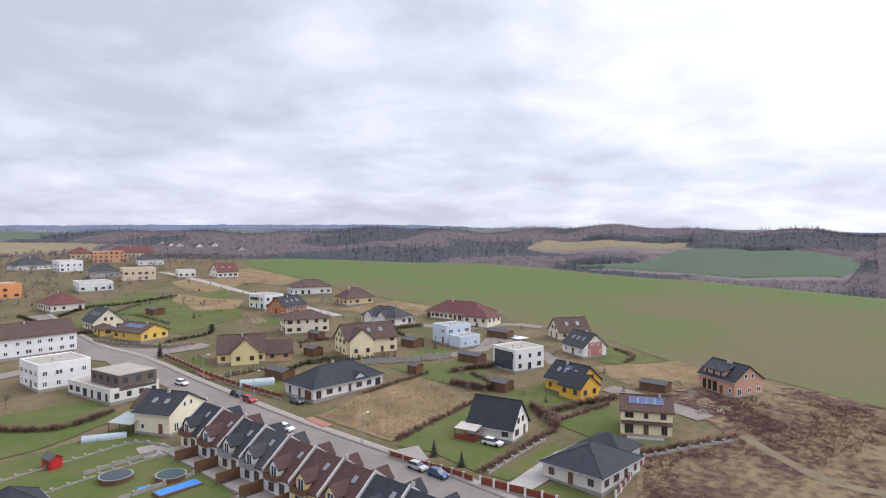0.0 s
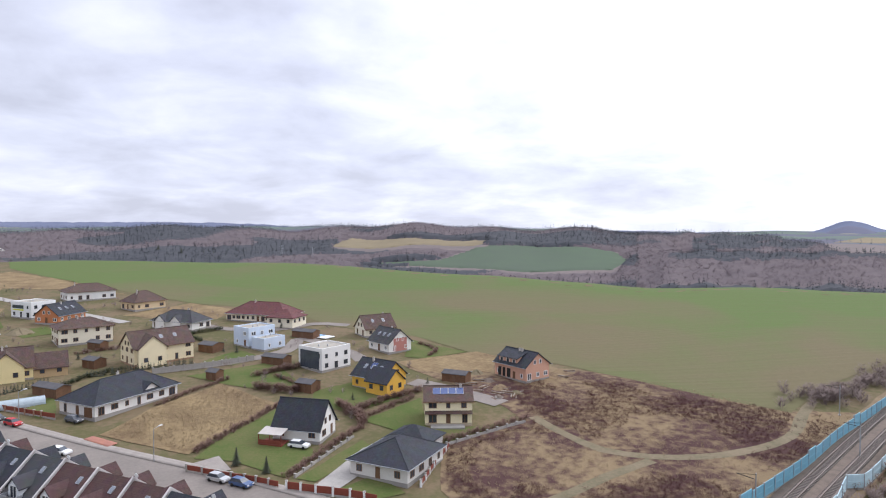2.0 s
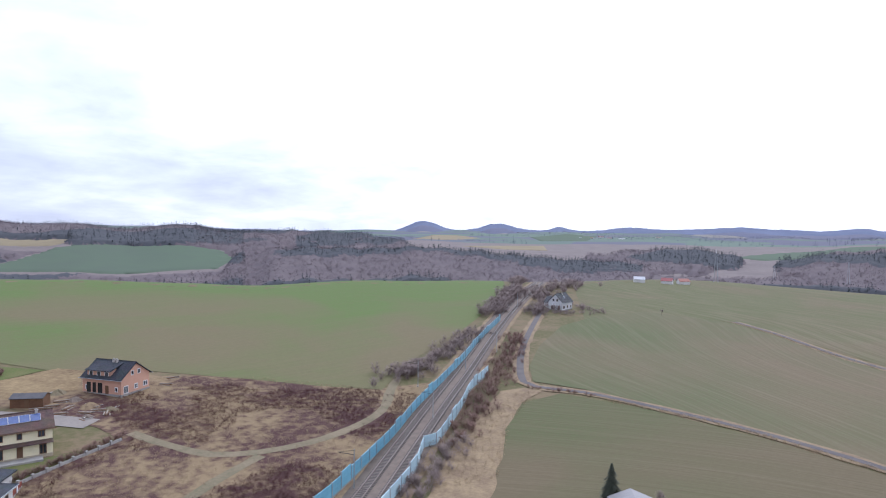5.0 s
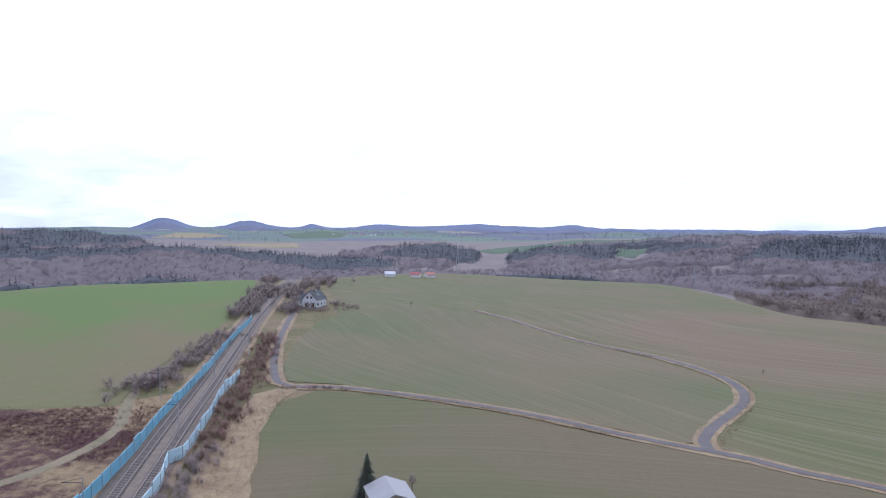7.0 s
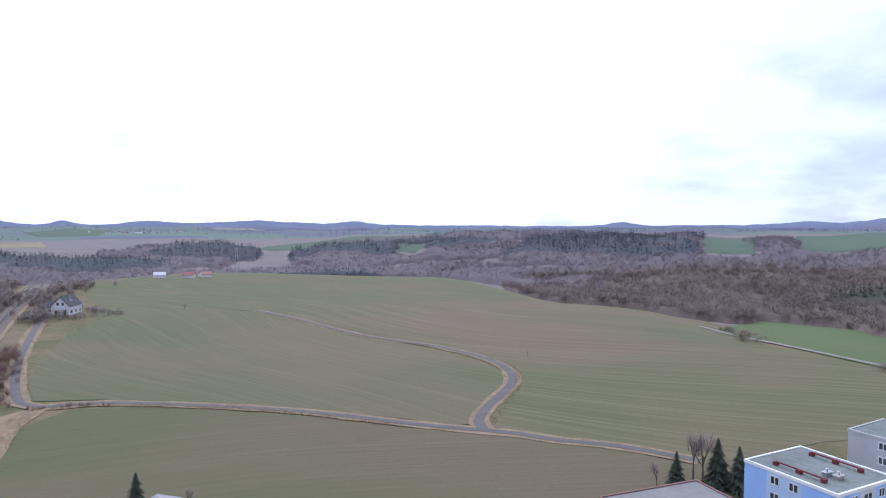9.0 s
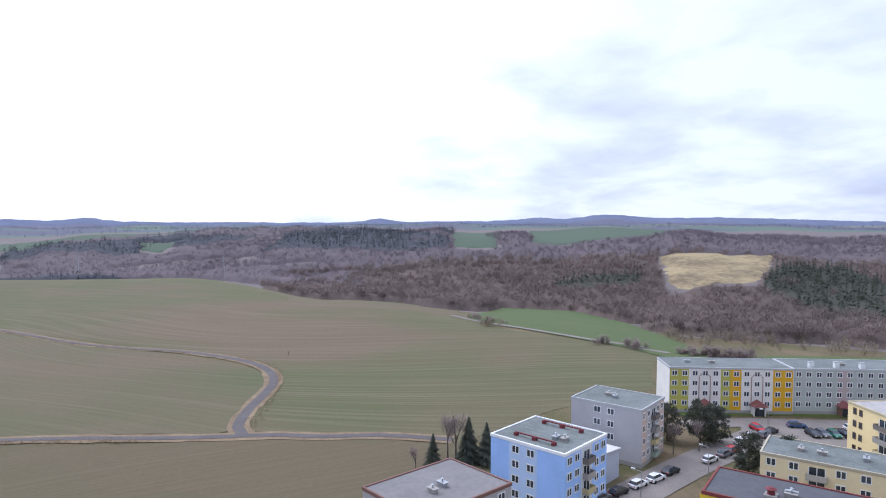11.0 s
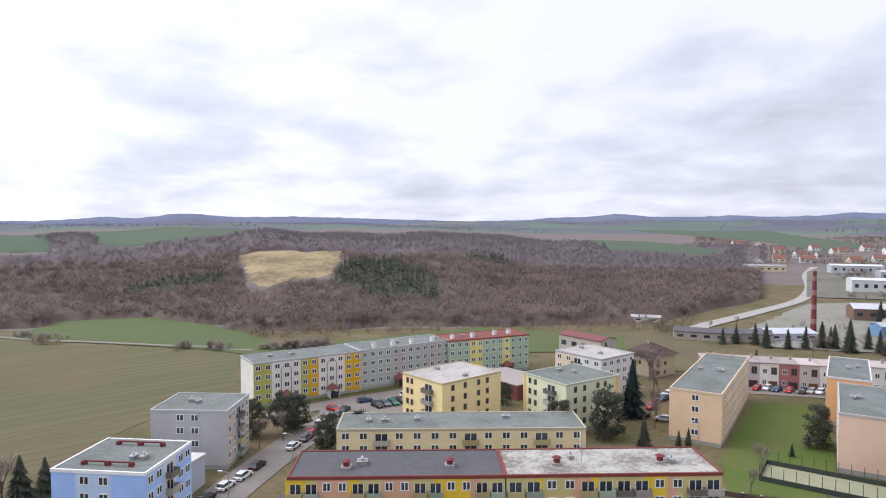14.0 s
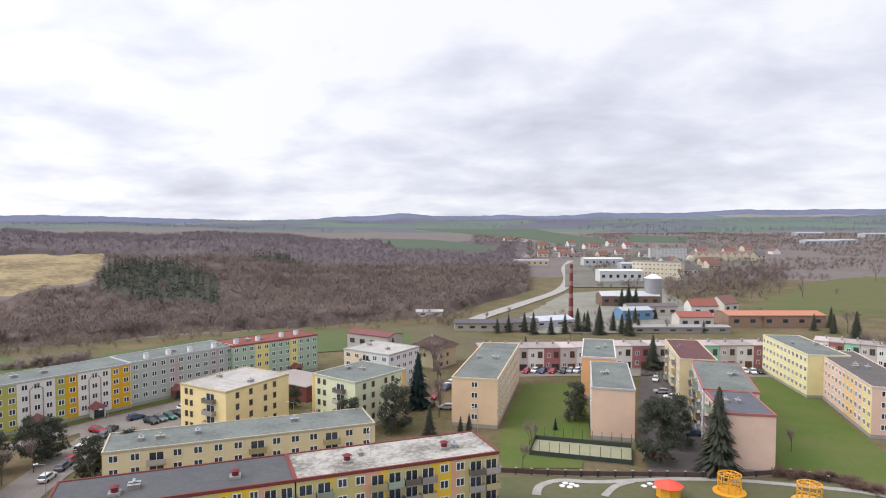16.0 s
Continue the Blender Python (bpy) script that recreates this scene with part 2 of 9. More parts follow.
GRASS = material("rough_grass", (0.098, 0.092, 0.042), (0.160, 0.120, 0.074), 0.06, 0.95, bump=0.12, fine=11, spec=0.1, sharp=0.14)
LAWN = material("lawn", (0.074, 0.104, 0.028), (0.125, 0.118, 0.050), 0.12, 0.95, bump=0.05, fine=16, mix=0.42, spec=0.1)
DRY = material("dry_grass", (0.262, 0.195, 0.105), (0.132, 0.090, 0.052), 0.10, 0.95, bump=0.25, fine=9, mix=0.45, spec=0.1)
WASTE = material("waste_grass", (0.205, 0.150, 0.088), (0.070, 0.038, 0.035), 0.05, 0.95, bump=0.3, fine=9, mix=0.46, sharp=0.11, spec=0.1)
WOODFLOOR = material("leaf_litter", (0.180, 0.150, 0.140), (0.140, 0.118, 0.114), 0.02, 0.95, bump=0.3, spec=0.1)
ASPHALT = material("asphalt", (0.232, 0.202, 0.178), (0.172, 0.15, 0.133), 0.15, 0.9, bump=0.01, fine=12)
DARKROAD = material("lane_asphalt", (0.082, 0.071, 0.070), (0.115, 0.099, 0.094), 0.2, 0.9, bump=0.01, fine=10)
CONCRETE = material("concrete", (0.36, 0.34, 0.31), (0.28, 0.26, 0.24), 0.4, 0.9, bump=0.01)
PAVING = material("paving", (0.30, 0.27, 0.24), (0.24, 0.21, 0.19), 0.5, 0.9, bump=0.01)
REDPAVE = material("red_paving", (0.36, 0.16, 0.11), (0.28, 0.13, 0.10), 0.6, 0.9, bump=0.01)
GRAVEL = material("ballast", (0.178, 0.140, 0.112), (0.112, 0.086, 0.070), 0.6, 0.95, bump=0.08, fine=12)
DIRT = material("dirt_track", (0.125, 0.108, 0.062), (0.19, 0.15, 0.095), 0.2, 0.95, bump=0.05)
VERGE = material("dry_verge", (0.25, 0.185, 0.105), (0.14, 0.095, 0.06), 0.25, 0.95, bump=0.2, fine=6)
MEADOW = material("meadow", (0.080, 0.114, 0.046), (0.102, 0.118, 0.052), 0.01, 0.95, bump=0.05, fine=20, spec=0.1)
GLASS = material("window_glass", (0.035, 0.042, 0.055), (0.06, 0.07, 0.085), 0.3, 0.08, spec=0.6, per_object=0.35)
FRAMEW = material("white_frame", (0.78, 0.78, 0.77), rough=0.5)
FRAMEB = material("brown_frame", (0.16, 0.09, 0.05), rough=0.6)
TRUNK = material("bark", (0.150, 0.120, 0.098), (0.095, 0.075, 0.060), 2, 0.95, bump=0.03)
METAL = material("zinc", (0.42, 0.43, 0.44), (0.33, 0.34, 0.36), 0.8, 0.45, 0.6)
DARKMETAL = material("dark_metal", (0.06, 0.06, 0.065), rough=0.5, metal=0.4)
FELT = material("roof_felt", (0.175, 0.190, 0.178), (0.115, 0.125, 0.116), 0.14, 0.9, bump=0.01, fine=9, sharp=0.15)
WOOD = material("brown_timber", (0.17, 0.09, 0.05), (0.11, 0.06, 0.035), 0.8, 0.8, bump=0.01)
RUBBER = material("tyre", (0.02, 0.02, 0.02), rough=0.9)
SOLAR = material("solar_cells", (0.03, 0.055, 0.16), (0.05, 0.08, 0.22), 0.8, 0.15, spec=0.6)
TWIGS = leafy("bare_twigs", (0.180, 0.140, 0.132), (0.265, 0.206, 0.182), soft=0.45)
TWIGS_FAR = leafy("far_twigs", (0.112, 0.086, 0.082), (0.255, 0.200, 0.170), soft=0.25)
# the lilac of these far twigs is haze put into the colour
TWIGS_LILAC_HAZE = leafy("haze_lilac_twigs", (0.138, 0.115, 0.127), (0.190, 0.158, 0.166), soft=0.3)
# twigs and needles of the horizon woods: blue haze put into their colour
TWIGS_HAZE = leafy("haze_blue_twigs", (0.150, 0.146, 0.190), (0.185, 0.176, 0.215))
NEEDLES_HAZE = leafy("haze_blue_needles", (0.100, 0.110, 0.148), (0.13, 0.14, 0.175))
BRAMBLE = leafy("bramble_canes", (0.072, 0.034, 0.034), (0.128, 0.062, 0.052))
TWIGS_RED = leafy("reddish_twigs", (0.150, 0.092, 0.078), (0.225, 0.142, 0.112), soft=0.4)
WILLOW = leafy("willow_twigs", (0.165, 0.134, 0.098), (0.270, 0.222, 0.155), soft=0.35)
TUFTS = leafy("straw_tufts", (0.22, 0.165, 0.105), (0.38, 0.30, 0.19))
NEEDLES = leafy("needles", (0.060, 0.067, 0.050), (0.104, 0.110, 0.080), soft=0.3)
# far conifers: haze put into the needle colour
NEEDLES_FAR = leafy("haze_grey_needles", (0.066, 0.072, 0.080), (0.092, 0.098, 0.104))
NEEDLES_BLUE = leafy("blue_needles", (0.035, 0.055, 0.055), (0.06, 0.09, 0.085))

# CANOPY and CANOPY_DARK are far copies with haze in their colour
CANOPY = material("hazed_bare_canopy", (0.102, 0.086, 0.094), (0.146, 0.120, 0.120), 0.018, 0.95, fine=14, spec=0.05, stretch=(1, 1, 0.25), sharp=0.30)
CANOPY_NEAR = material("brown_canopy", (0.076, 0.058, 0.054), (0.152, 0.118, 0.100), 0.016, 0.95, fine=14, spec=0.05, stretch=(1, 1, 0.25), sharp=0.28)
CANOPY_DARK = material("hazed_conifer_canopy", (0.056, 0.058, 0.066), (0.078, 0.080, 0.086), 0.03, 0.95, fine=10, spec=0.05, stretch=(1, 1, 0.25))
CANOPY_GREEN = material("pine_canopy", (0.046, 0.048, 0.040), (0.070, 0.070, 0.056), 0.04, 0.95, fine=10, spec=0.05, stretch=(1, 1, 0.25))

# ---- mesh helpers ----


class Solid:
    """Collects vertices and faces for one mesh."""

    def __init__(self):
        self.v, self.f, self.uv = [], [], None

    def add(self, verts, faces):
        k = len(self.v)
        self.v += [tuple(p) for p in verts]
        self.f += [tuple(i + k for i in f) for f in faces]
        return self

    def box(self, x0, x1, y0, y1, z0, z1):
        return self.add([(x0, y0, z0), (x1, y0, z0), (x1, y1, z0), (x0, y1, z0), (x0, y0, z1), (x1, y0, z1), (x1, y1, z1), (x0, y1, z1)],
                        [(3, 2, 1, 0), (4, 5, 6, 7), (0, 1, 5, 4), (1, 2, 6, 5), (2, 3, 7, 6), (3, 0, 4, 7)])

    def prism(self, outline, z0, z1):
        n = len(outline)
        return self.add([(x, y, z0) for x, y in outline] + [(x, y, z1) for x, y in outline],
                        [tuple(range(n - 1, -1, -1)), tuple(range(n, 2 * n))] + [(i, (i + 1) % n, (i + 1) % n + n, i + n) for i in range(n)])

    def slab(self, top, thick):
        """A plate under the outline top (3D points, counter-clockwise from above)."""
        n = len(top)
        return self.add([(x, y, z - thick) for x, y, z in top] + list(top),
                        [tuple(range(n - 1, -1, -1)), tuple(range(n, 2 * n))] + [(i, (i + 1) % n, (i + 1) % n + n, i + n) for i in range(n)])

    def tube(self, a, b, r0, r1, n=6):
        a, b = Vector(a), Vector(b)
        side = (b - a).orthogonal().normalized()
        other = (b - a).normalized().cross(side)
        ring = [side * math.cos(2 * math.pi * i / n) + other * math.sin(2 * math.pi * i / n) for i in range(n)]
        return self.add([a + q * r0 for q in ring] + [b + q * r1 for q in ring],
                        [(i, (i + 1) % n, (i + 1) % n + n, i + n) for i in range(n)] + [tuple(range(n - 1, -1, -1)), tuple(range(n, 2 * n))])

    def mesh(self, name, mat, uv=False):
        me = bpy.data.meshes.new(name)
        me.from_pydata(self.v, [], self.f)
        me.materials.append(mat)
        if uv:
            lay = me.uv_layers.new(name="slope")
            for p in me.polygons:
                nrm = p.normal
                along = Vector((-nrm.y, nrm.x, 0))
                along = along.normalized() if along.length > 0.05 else Vector((1, 0, 0))
                up = nrm.cross(along)
                for li in p.loop_indices:
                    co = me.vertices[me.loops[li].vertex_index].co
                    lay.data[li].uv = (co.dot(along), co.dot(up))
        return me


def part(name, solid, mat, parent, label="", uv=False, at=None):
    me = solid if isinstance(solid, bpy.types.Mesh) else solid.mesh(name, mat, uv)
    ob = new(name, me)
    ob.parent = parent
    if at is not None:
        ob.matrix_basis = at
    if label:
        ob["label"] = label
    return ob


def thing(name, x, y, rot, label, category, group="", z=None):
    ob = new(name)
    ob.empty_display_size = 0.5
    ob.matrix_basis = pose(x, y, ground_z(x, y) if z is None else z, 0, 0, rot)
    return tagged(ob, label, category, group)


def setting(name, solid, mat, label, category, kind="structure"):
    ob = new(name, solid.mesh(name, mat))
    return tagged(ob, label, category, "", kind)

# azimuth, end of the plateau, valley level, foot, ridge distance and height of the wooded hills
RELIEF = [(-60, 650, -5, 900, 1800, 26), (-35, 650, -5, 900, 1800, 28), (-16, 547, -15, 800, 1700, 33),
          (0, 500, -22, 750, 1600, 35), (20, 430, -22, 700, 1500, 40), (29, 410, -22, 700, 1500, 33), (34, 400, -22, 700, 1500, 18),
          (46, 440, -20, 700, 1500, 0), (57, 470, -18, 700, 1600, -6), (75, 590, -18, 800, 1700, -4),
          (90, 600, -20, 700, 1500, 8), (103, 400, -18, 480, 1100, 20), (118, 320, -14, 420, 1000, 23),
          (135, 260, -10, 380, 900, 24), (150, 260, -8, 380, 950, 18), (160, 300, -6, 500, 1300, 8),
          (172, 400, -4, 700, 1600, 8)]
RELIEF.append((200, 600, 0, 900, 1800, 20))


def ease(a, b, v):
    k = min(1.0, max(0.0, (v - a) / (b - a)))
    return k * k * (3 - 2 * k)


def relief_at(az):
    rows = RELIEF
    if az <= rows[0][0]:
        return rows[0][1:]
    for p, q in zip(rows, rows[1:]):
        if az <= q[0]:
            k = ease(p[0], q[0], az)
            return [a + (b - a) * k for a, b in zip(p[1:], q[1:])]
    return rows[-1][1:]


# wooded spurs beyond the fields: distance, front slope, and azimuth with the slope of sight (per mille) to the treetops
SPURS = [(1000, 0.07, [(30, -75), (33, -43), (37, -29), (45, -30), (49, -27), (53.5, -33), (57, -40), (62.5, -47), (67.5, -49), (72, -62)]),
         (1650, 0.06, [(31, -40), (34, -12), (37.5, -6), (43, -9), (47, -19), (49, -27), (53, -50)]),
         (1250, 0.09, [(61, -62), (64, -38), (68, -28), (72, -26), (75, -33), (78, -60)]),
         (1150, 0.09, [(77, -62), (79, -39), (81, -30), (83, -27), (86.5, -33), (90, -60)]),
         (1350, 0.08, [(79, -50), (83, -21), (87, -15), (91, -9), (102, -6), (107, -10), (112, -18), (116, -45)])]


def spur_z(az, d):
    """The highest spur at this place, or None."""
    best = None
    for dist, slope, rows in SPURS:
        if not rows[0][0] < az < rows[-1][0] or abs(d - dist) > 420:
            continue
        p, q = next((p, q) for p, q in zip(rows, rows[1:]) if az <= q[0])
        top = 50 + dist * (p[1] + (q[1] - p[1]) * ease(p[0], q[0], az)) / 1000 - 14
        z = top - slope * (math.hypot(d - dist, 60) - 60) + 1.5 * math.sin(az * 2.1 + dist)
        best = z if best is None else max(best, z)
    return best


def ground_z(x, y):
    """Height of the land: a plateau that rises to the north, valleys behind it, wooded hills, far hills."""
    d = math.hypot(x, y)
    az = math.degrees(math.atan2(x, y))
    if az < -100:
        az += 360
    c, v, d0, dr, top = relief_at(az)
    u = (y - 40) / 25
    plateau = 0.055 * 25 * (u if u > 30 else math.log1p(math.exp(u)))
    z = plateau + (v - plateau) * ease(c - 40, c + 200, d)
    z += (top - v) * ease(d0, dr, d) * (1 + 0.10 * math.sin(az * 0.33 + d * 0.002) + 0.06 * math.sin(az * 0.9 + 1))
    r = math.radians(az)
    far = 34 - 28 * ease(15, 42, az) + 26 * ease(100, 135, az) + 40 * ease(145, 195, az)
    far += 6 * math.sin(7 * r + 1) + 4 * math.sin(17 * r) + 3 * math.sin(41 * r + 2) + 2 * math.sin(83 * r)
    z += (far - z) * ease(2300, 4400, d)
    spur = spur_z(az, d) if 640 < d < 2100 else None
    if spur is not None:
        z = max(z, spur) + 2 * math.exp(-abs(z - spur) / 4)
    return z


def spline(points, step=4.0, closed=False):
    """Points along a smooth line through the given ones."""
    p = [Vector((*q, 0)) for q in points]
    p = [2 * p[0] - p[1]] + p + [2 * p[-1] - p[-2]]
    out = []
    for a, b, c, d in zip(p, p[1:], p[2:], p[3:]):
        n = max(1, int((c - b).length / step))
        for i in range(n):
            t = i / n
            q = 0.5 * (2 * b + (c - a) * t + (2 * a - 5 * b + 4 * c - d) * t * t + (3 * b - a - 3 * c + d) * t ** 3)
            out.append((q.x, q.y))
    return out + [tuple(points[-1])]


def ribbon(points, width, off, step=4.0, shift=0.0, thick=0.0, wobble=0.0):
    """A strip that follows a line over the land."""
    line = spline(points, step)
    s = Solid()
    rows = []
    for i, (x, y) in enumerate(line):
        a, b = line[max(0, i - 1)], line[min(len(line) - 1, i + 1)]
        t = Vector((b[0] - a[0], b[1] - a[1])).normalized()
        nrm = Vector((-t.y, t.x))
        w = width / 2 * (1 + wobble * noise.noise((x * 0.15, y * 0.15, 3)))
        k = wobble * 1.5 * noise.noise((x * 0.08, y * 0.08, 9)) if wobble else 0
        rows.append([(x + nrm.x * (shift + k + e * w), y + nrm.y * (shift + k + e * w)) for e in (1, 0.33, -0.33, -1)])
    for r in rows:
        s.v += [(x, y, ground_z(x, y) + off) for x, y in r]
    for i in range(len(rows) - 1):
        for j in range(3):
            k = i * 4 + j
            s.f.append((k, k + 1, k + 5, k + 4))
    if thick:
        n = len(s.v)
        s.v += [(x, y, z - thick) for x, y, z in s.v[:n]]
        for i in range(len(rows) - 1):
            k = i * 4
            s.f += [(k + 4, k + 4 + n, k + n, k), (k + 3, k + 3 + n, k + 7 + n, k + 7)]
        e = (len(rows) - 1) * 4
        s.f += [(0, n, n + 3, 3), (e, e + 3, e + 3 + n, e + n)]
    return s


def drape(outline, off, cell=12.0, ragged=0.0):
    """A patch of land cover laid over the ground."""
    if ragged:
        fine = []
        for (ax, ay), (bx, by) in zip(outline, outline[1:] + outline[:1]):
            n = max(1, int(math.hypot(bx - ax, by - ay) / (ragged * 2)))
            for i in range(n):
                x, y = ax + (bx - ax) * i / n, ay + (by - ay) * i / n
                fine.append((x + ragged * noise.noise((x * 0.1, y * 0.1, 1)), y + ragged * noise.noise((x * 0.1, y * 0.1, 5))))
        outline = fine
    bm = bmesh.new()
    bm.faces.new([bm.verts.new((x, y, 0)) for x, y in outline])
    for axis in (0, 1):
        lo, hi = min(p[axis] for p in outline), max(p[axis] for p in outline)
        v = math.ceil(lo / cell) * cell
        while v < hi:
            co, no = [0, 0, 0], [0, 0, 0]
            co[axis], no[axis] = v, 1
            bmesh.ops.bisect_plane(bm, geom=bm.verts[:] + bm.edges[:] + bm.faces[:], plane_co=co, plane_no=no)
            v += cell
    bmesh.ops.triangulate(bm, faces=bm.faces[:])
    for v in bm.verts:
        v.co.z = ground_z(v.co.x, v.co.y) + off
    s = Solid()
    bm.normal_update()
    bm.verts.index_update()
    s.v = [tuple(v.co) for v in bm.verts]
    s.f = [tuple(v.index for v in (f.verts if f.normal.z > 0 else reversed(f.verts))) for f in bm.faces]
    bm.free()
    return s


def smooth(ob):
    for p in ob.data.polygons:
        p.use_smooth = True
    return ob


# ---- the land ----
land = Solid()
RINGS, STEPS = [0, 12] + [25 * 1.028 ** i for i in range(214)], 400
land.v.append((0, 0, ground_z(0, 0)))
for d in RINGS[1:]:
    for i in range(STEPS):
        a = 2 * math.pi * i / STEPS
        x, y = d * math.sin(a), d * math.cos(a)
        land.v.append((x, y, ground_z(x, y)))
land.f += [(0, 1 + (i + 1) % STEPS, 1 + i) for i in range(STEPS)]
for k in range(len(RINGS) - 2):
    for i in range(STEPS):
        a, b = 1 + k * STEPS + i, 1 + k * STEPS + (i + 1) % STEPS
        land.f.append((a, b, b + STEPS, a + STEPS))
ground = setting("ground", land, GRASS, "gently rolling winter farmland with grass, woods and far hills", "ground")
ground.data.materials.append(WOODFLOOR)
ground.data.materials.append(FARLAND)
for p in ground.data.polygons:
    d = math.hypot(p.center.x, p.center.y)
    az = math.degrees(math.atan2(p.center.x, p.center.y))
    az += 360 if az < -100 else 0
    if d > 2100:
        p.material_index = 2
    elif d > relief_at(az)[0] + (160 if az < 95 else 60) and az < 172 or (az >= 172 and d > 620):
        p.material_index = 1
smooth(ground)



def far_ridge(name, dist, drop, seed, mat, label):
    """A wooded ridge that closes the view: a long crest with knolls (levels as slopes of sight from the camera, fitted
    to its skyline).
    """
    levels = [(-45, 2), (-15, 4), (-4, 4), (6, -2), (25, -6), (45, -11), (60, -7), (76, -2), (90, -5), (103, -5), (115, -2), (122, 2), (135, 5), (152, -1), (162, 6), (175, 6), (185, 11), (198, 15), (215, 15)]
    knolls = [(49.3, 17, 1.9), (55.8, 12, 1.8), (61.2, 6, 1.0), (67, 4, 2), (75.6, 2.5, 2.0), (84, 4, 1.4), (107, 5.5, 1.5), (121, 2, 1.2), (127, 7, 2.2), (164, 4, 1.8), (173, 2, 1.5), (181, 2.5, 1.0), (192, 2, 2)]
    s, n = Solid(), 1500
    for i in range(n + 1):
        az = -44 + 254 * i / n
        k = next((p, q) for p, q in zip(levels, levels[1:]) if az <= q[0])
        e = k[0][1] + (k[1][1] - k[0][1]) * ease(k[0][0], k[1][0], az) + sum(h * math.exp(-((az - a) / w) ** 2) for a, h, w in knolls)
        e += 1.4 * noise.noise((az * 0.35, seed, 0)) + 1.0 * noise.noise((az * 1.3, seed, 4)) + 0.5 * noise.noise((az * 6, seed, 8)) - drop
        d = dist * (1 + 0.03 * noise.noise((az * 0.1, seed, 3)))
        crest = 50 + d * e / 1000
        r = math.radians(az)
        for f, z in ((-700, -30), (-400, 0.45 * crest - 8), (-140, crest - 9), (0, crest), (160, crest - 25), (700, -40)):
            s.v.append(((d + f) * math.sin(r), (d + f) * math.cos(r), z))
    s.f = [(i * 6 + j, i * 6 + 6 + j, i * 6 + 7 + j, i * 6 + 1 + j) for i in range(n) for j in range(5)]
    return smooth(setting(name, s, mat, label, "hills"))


# haze is painted into ridge and hills as a bluish base colour
far_ridge("backdrop_ridge", 4780, 0.0, 1.0, material("haze_blue_ridge", (0.158, 0.174, 0.240), (0.130, 0.145, 0.205), 0.004, 0.95, fine=6, spec=0.0), "wooded ridge on the horizon, tinted haze blue")
far_ridge("backdrop_hills", 4150, 7.0, 7.0, farmland_material("hazed_hill_land", [(0.0, (0.118, 0.122, 0.172)), (0.55, (0.140, 0.172, 0.160)), (0.72, (0.130, 0.130, 0.175)), (0.86, (0.230, 0.215, 0.190))], 420), "wooded hills and fields before the horizon ridge")

FIELD_N = field_material("winter_wheat_north", (0.090, 0.142, 0.039), (0.142, 0.120, 0.067), (0.159, 0.122, 0.077), 8, 0.52, 0.16, (170, 400))
FIELD_A = field_material("winter_wheat_near", (0.080, 0.098, 0.041), (0.124, 0.100, 0.060), (0.165, 0.132, 0.088), 70, 0.47, 0.16)
FIELD_B = field_material("winter_wheat_loop", (0.090, 0.106, 0.048), (0.142, 0.112, 0.070), (0.205, 0.168, 0.118), -48, 0.49, 0.20, poor=(232, 35, 85))
FIELD_C = field_material("winter_wheat_south", (0.096, 0.106, 0.047), (0.142, 0.106, 0.068), (0.235, 0.192, 0.134), -62, 0.53, 0.34, poor=(345, -55, 135))
tagged(smooth(new("field_north", drape([(-138.1, 458.6), (-90.7, 392.0), (-22.9, 310.0), (18.7, 280.5), (31.7, 247.6), (58.3, 224.0), (71.1, 194.4), (90.5, 178.5), (105.9, 154.8), (116.1, 137.4), (126.2, 123.4), (154.7, 139.2), (201.1, 156.1), (263.6, 184.2), (354.1, 234.0), (488.8, 329.2), (435.5, 366.0), (385.8, 401.3), (324.3, 418.4), (274.3, 444.3), (233.1, 486.4), (183.8, 518.5), (131.9, 552.1), (76.6, 593.7), (13.6, 619.1), (-53.0, 628.0), (-124.2, 643.9), (-195.3, 638.6)], 0.10, 14).mesh("field_north", FIELD_N))), "large winter wheat field, green with bare brown patches", "field", "", "structure")
tagged(smooth(new("field_near", drape([(143.5, 90.7), (161.8, 87.6), (166.3, 65.5), (163.1, 32.9), (154.3, 4.3), (151.9, -7.9), (148.0, -22.3), (139.6, -44.3), (133.2, -50.7), (128.8, -59.1), (113.7, -61.3), (70, 10), (72, 40), (80, 62), (110, 80)], 0.10, 10).mesh("field_near", FIELD_A))), "small field of young wheat beside the railway", "field", "", "structure")
tagged(smooth(new("field_south", drape([(280.1, 139.5), (323.5, 127.6), (341.9, 88.4), (306.9, 45.9), (257.6, -0.5), (237.4, -19.1), (214.8, -30.0), (199.6, -28.5), (170.2, -17.9), (155.8, -15.5), (147.9, -31.9), (143.4, -45.4), (134.8, -51.3), (130.4, -59.8), (143.8, -91.9), (150.7, -131.3), (172.3, -148.4), (194.8, -175.6), (218.0, -161.2), (261.6, -139.6), (297.7, -141.1), (396.5, -168.3), (439.1, -149.1), (472.2, -122.1), (504.9, -91.3), (598.2, -62.9), (679.8, -20.8), (688.6, 30.1), (681.0, 80.6), (669.2, 130.1), (656.0, 178.8), (623.3, 220.7), (569.8, 250.7), (514.4, 273.5)], 0.08, 12).mesh("field_south", FIELD_C))), "brownish winter wheat field with curved drill rows", "field", "", "structure")
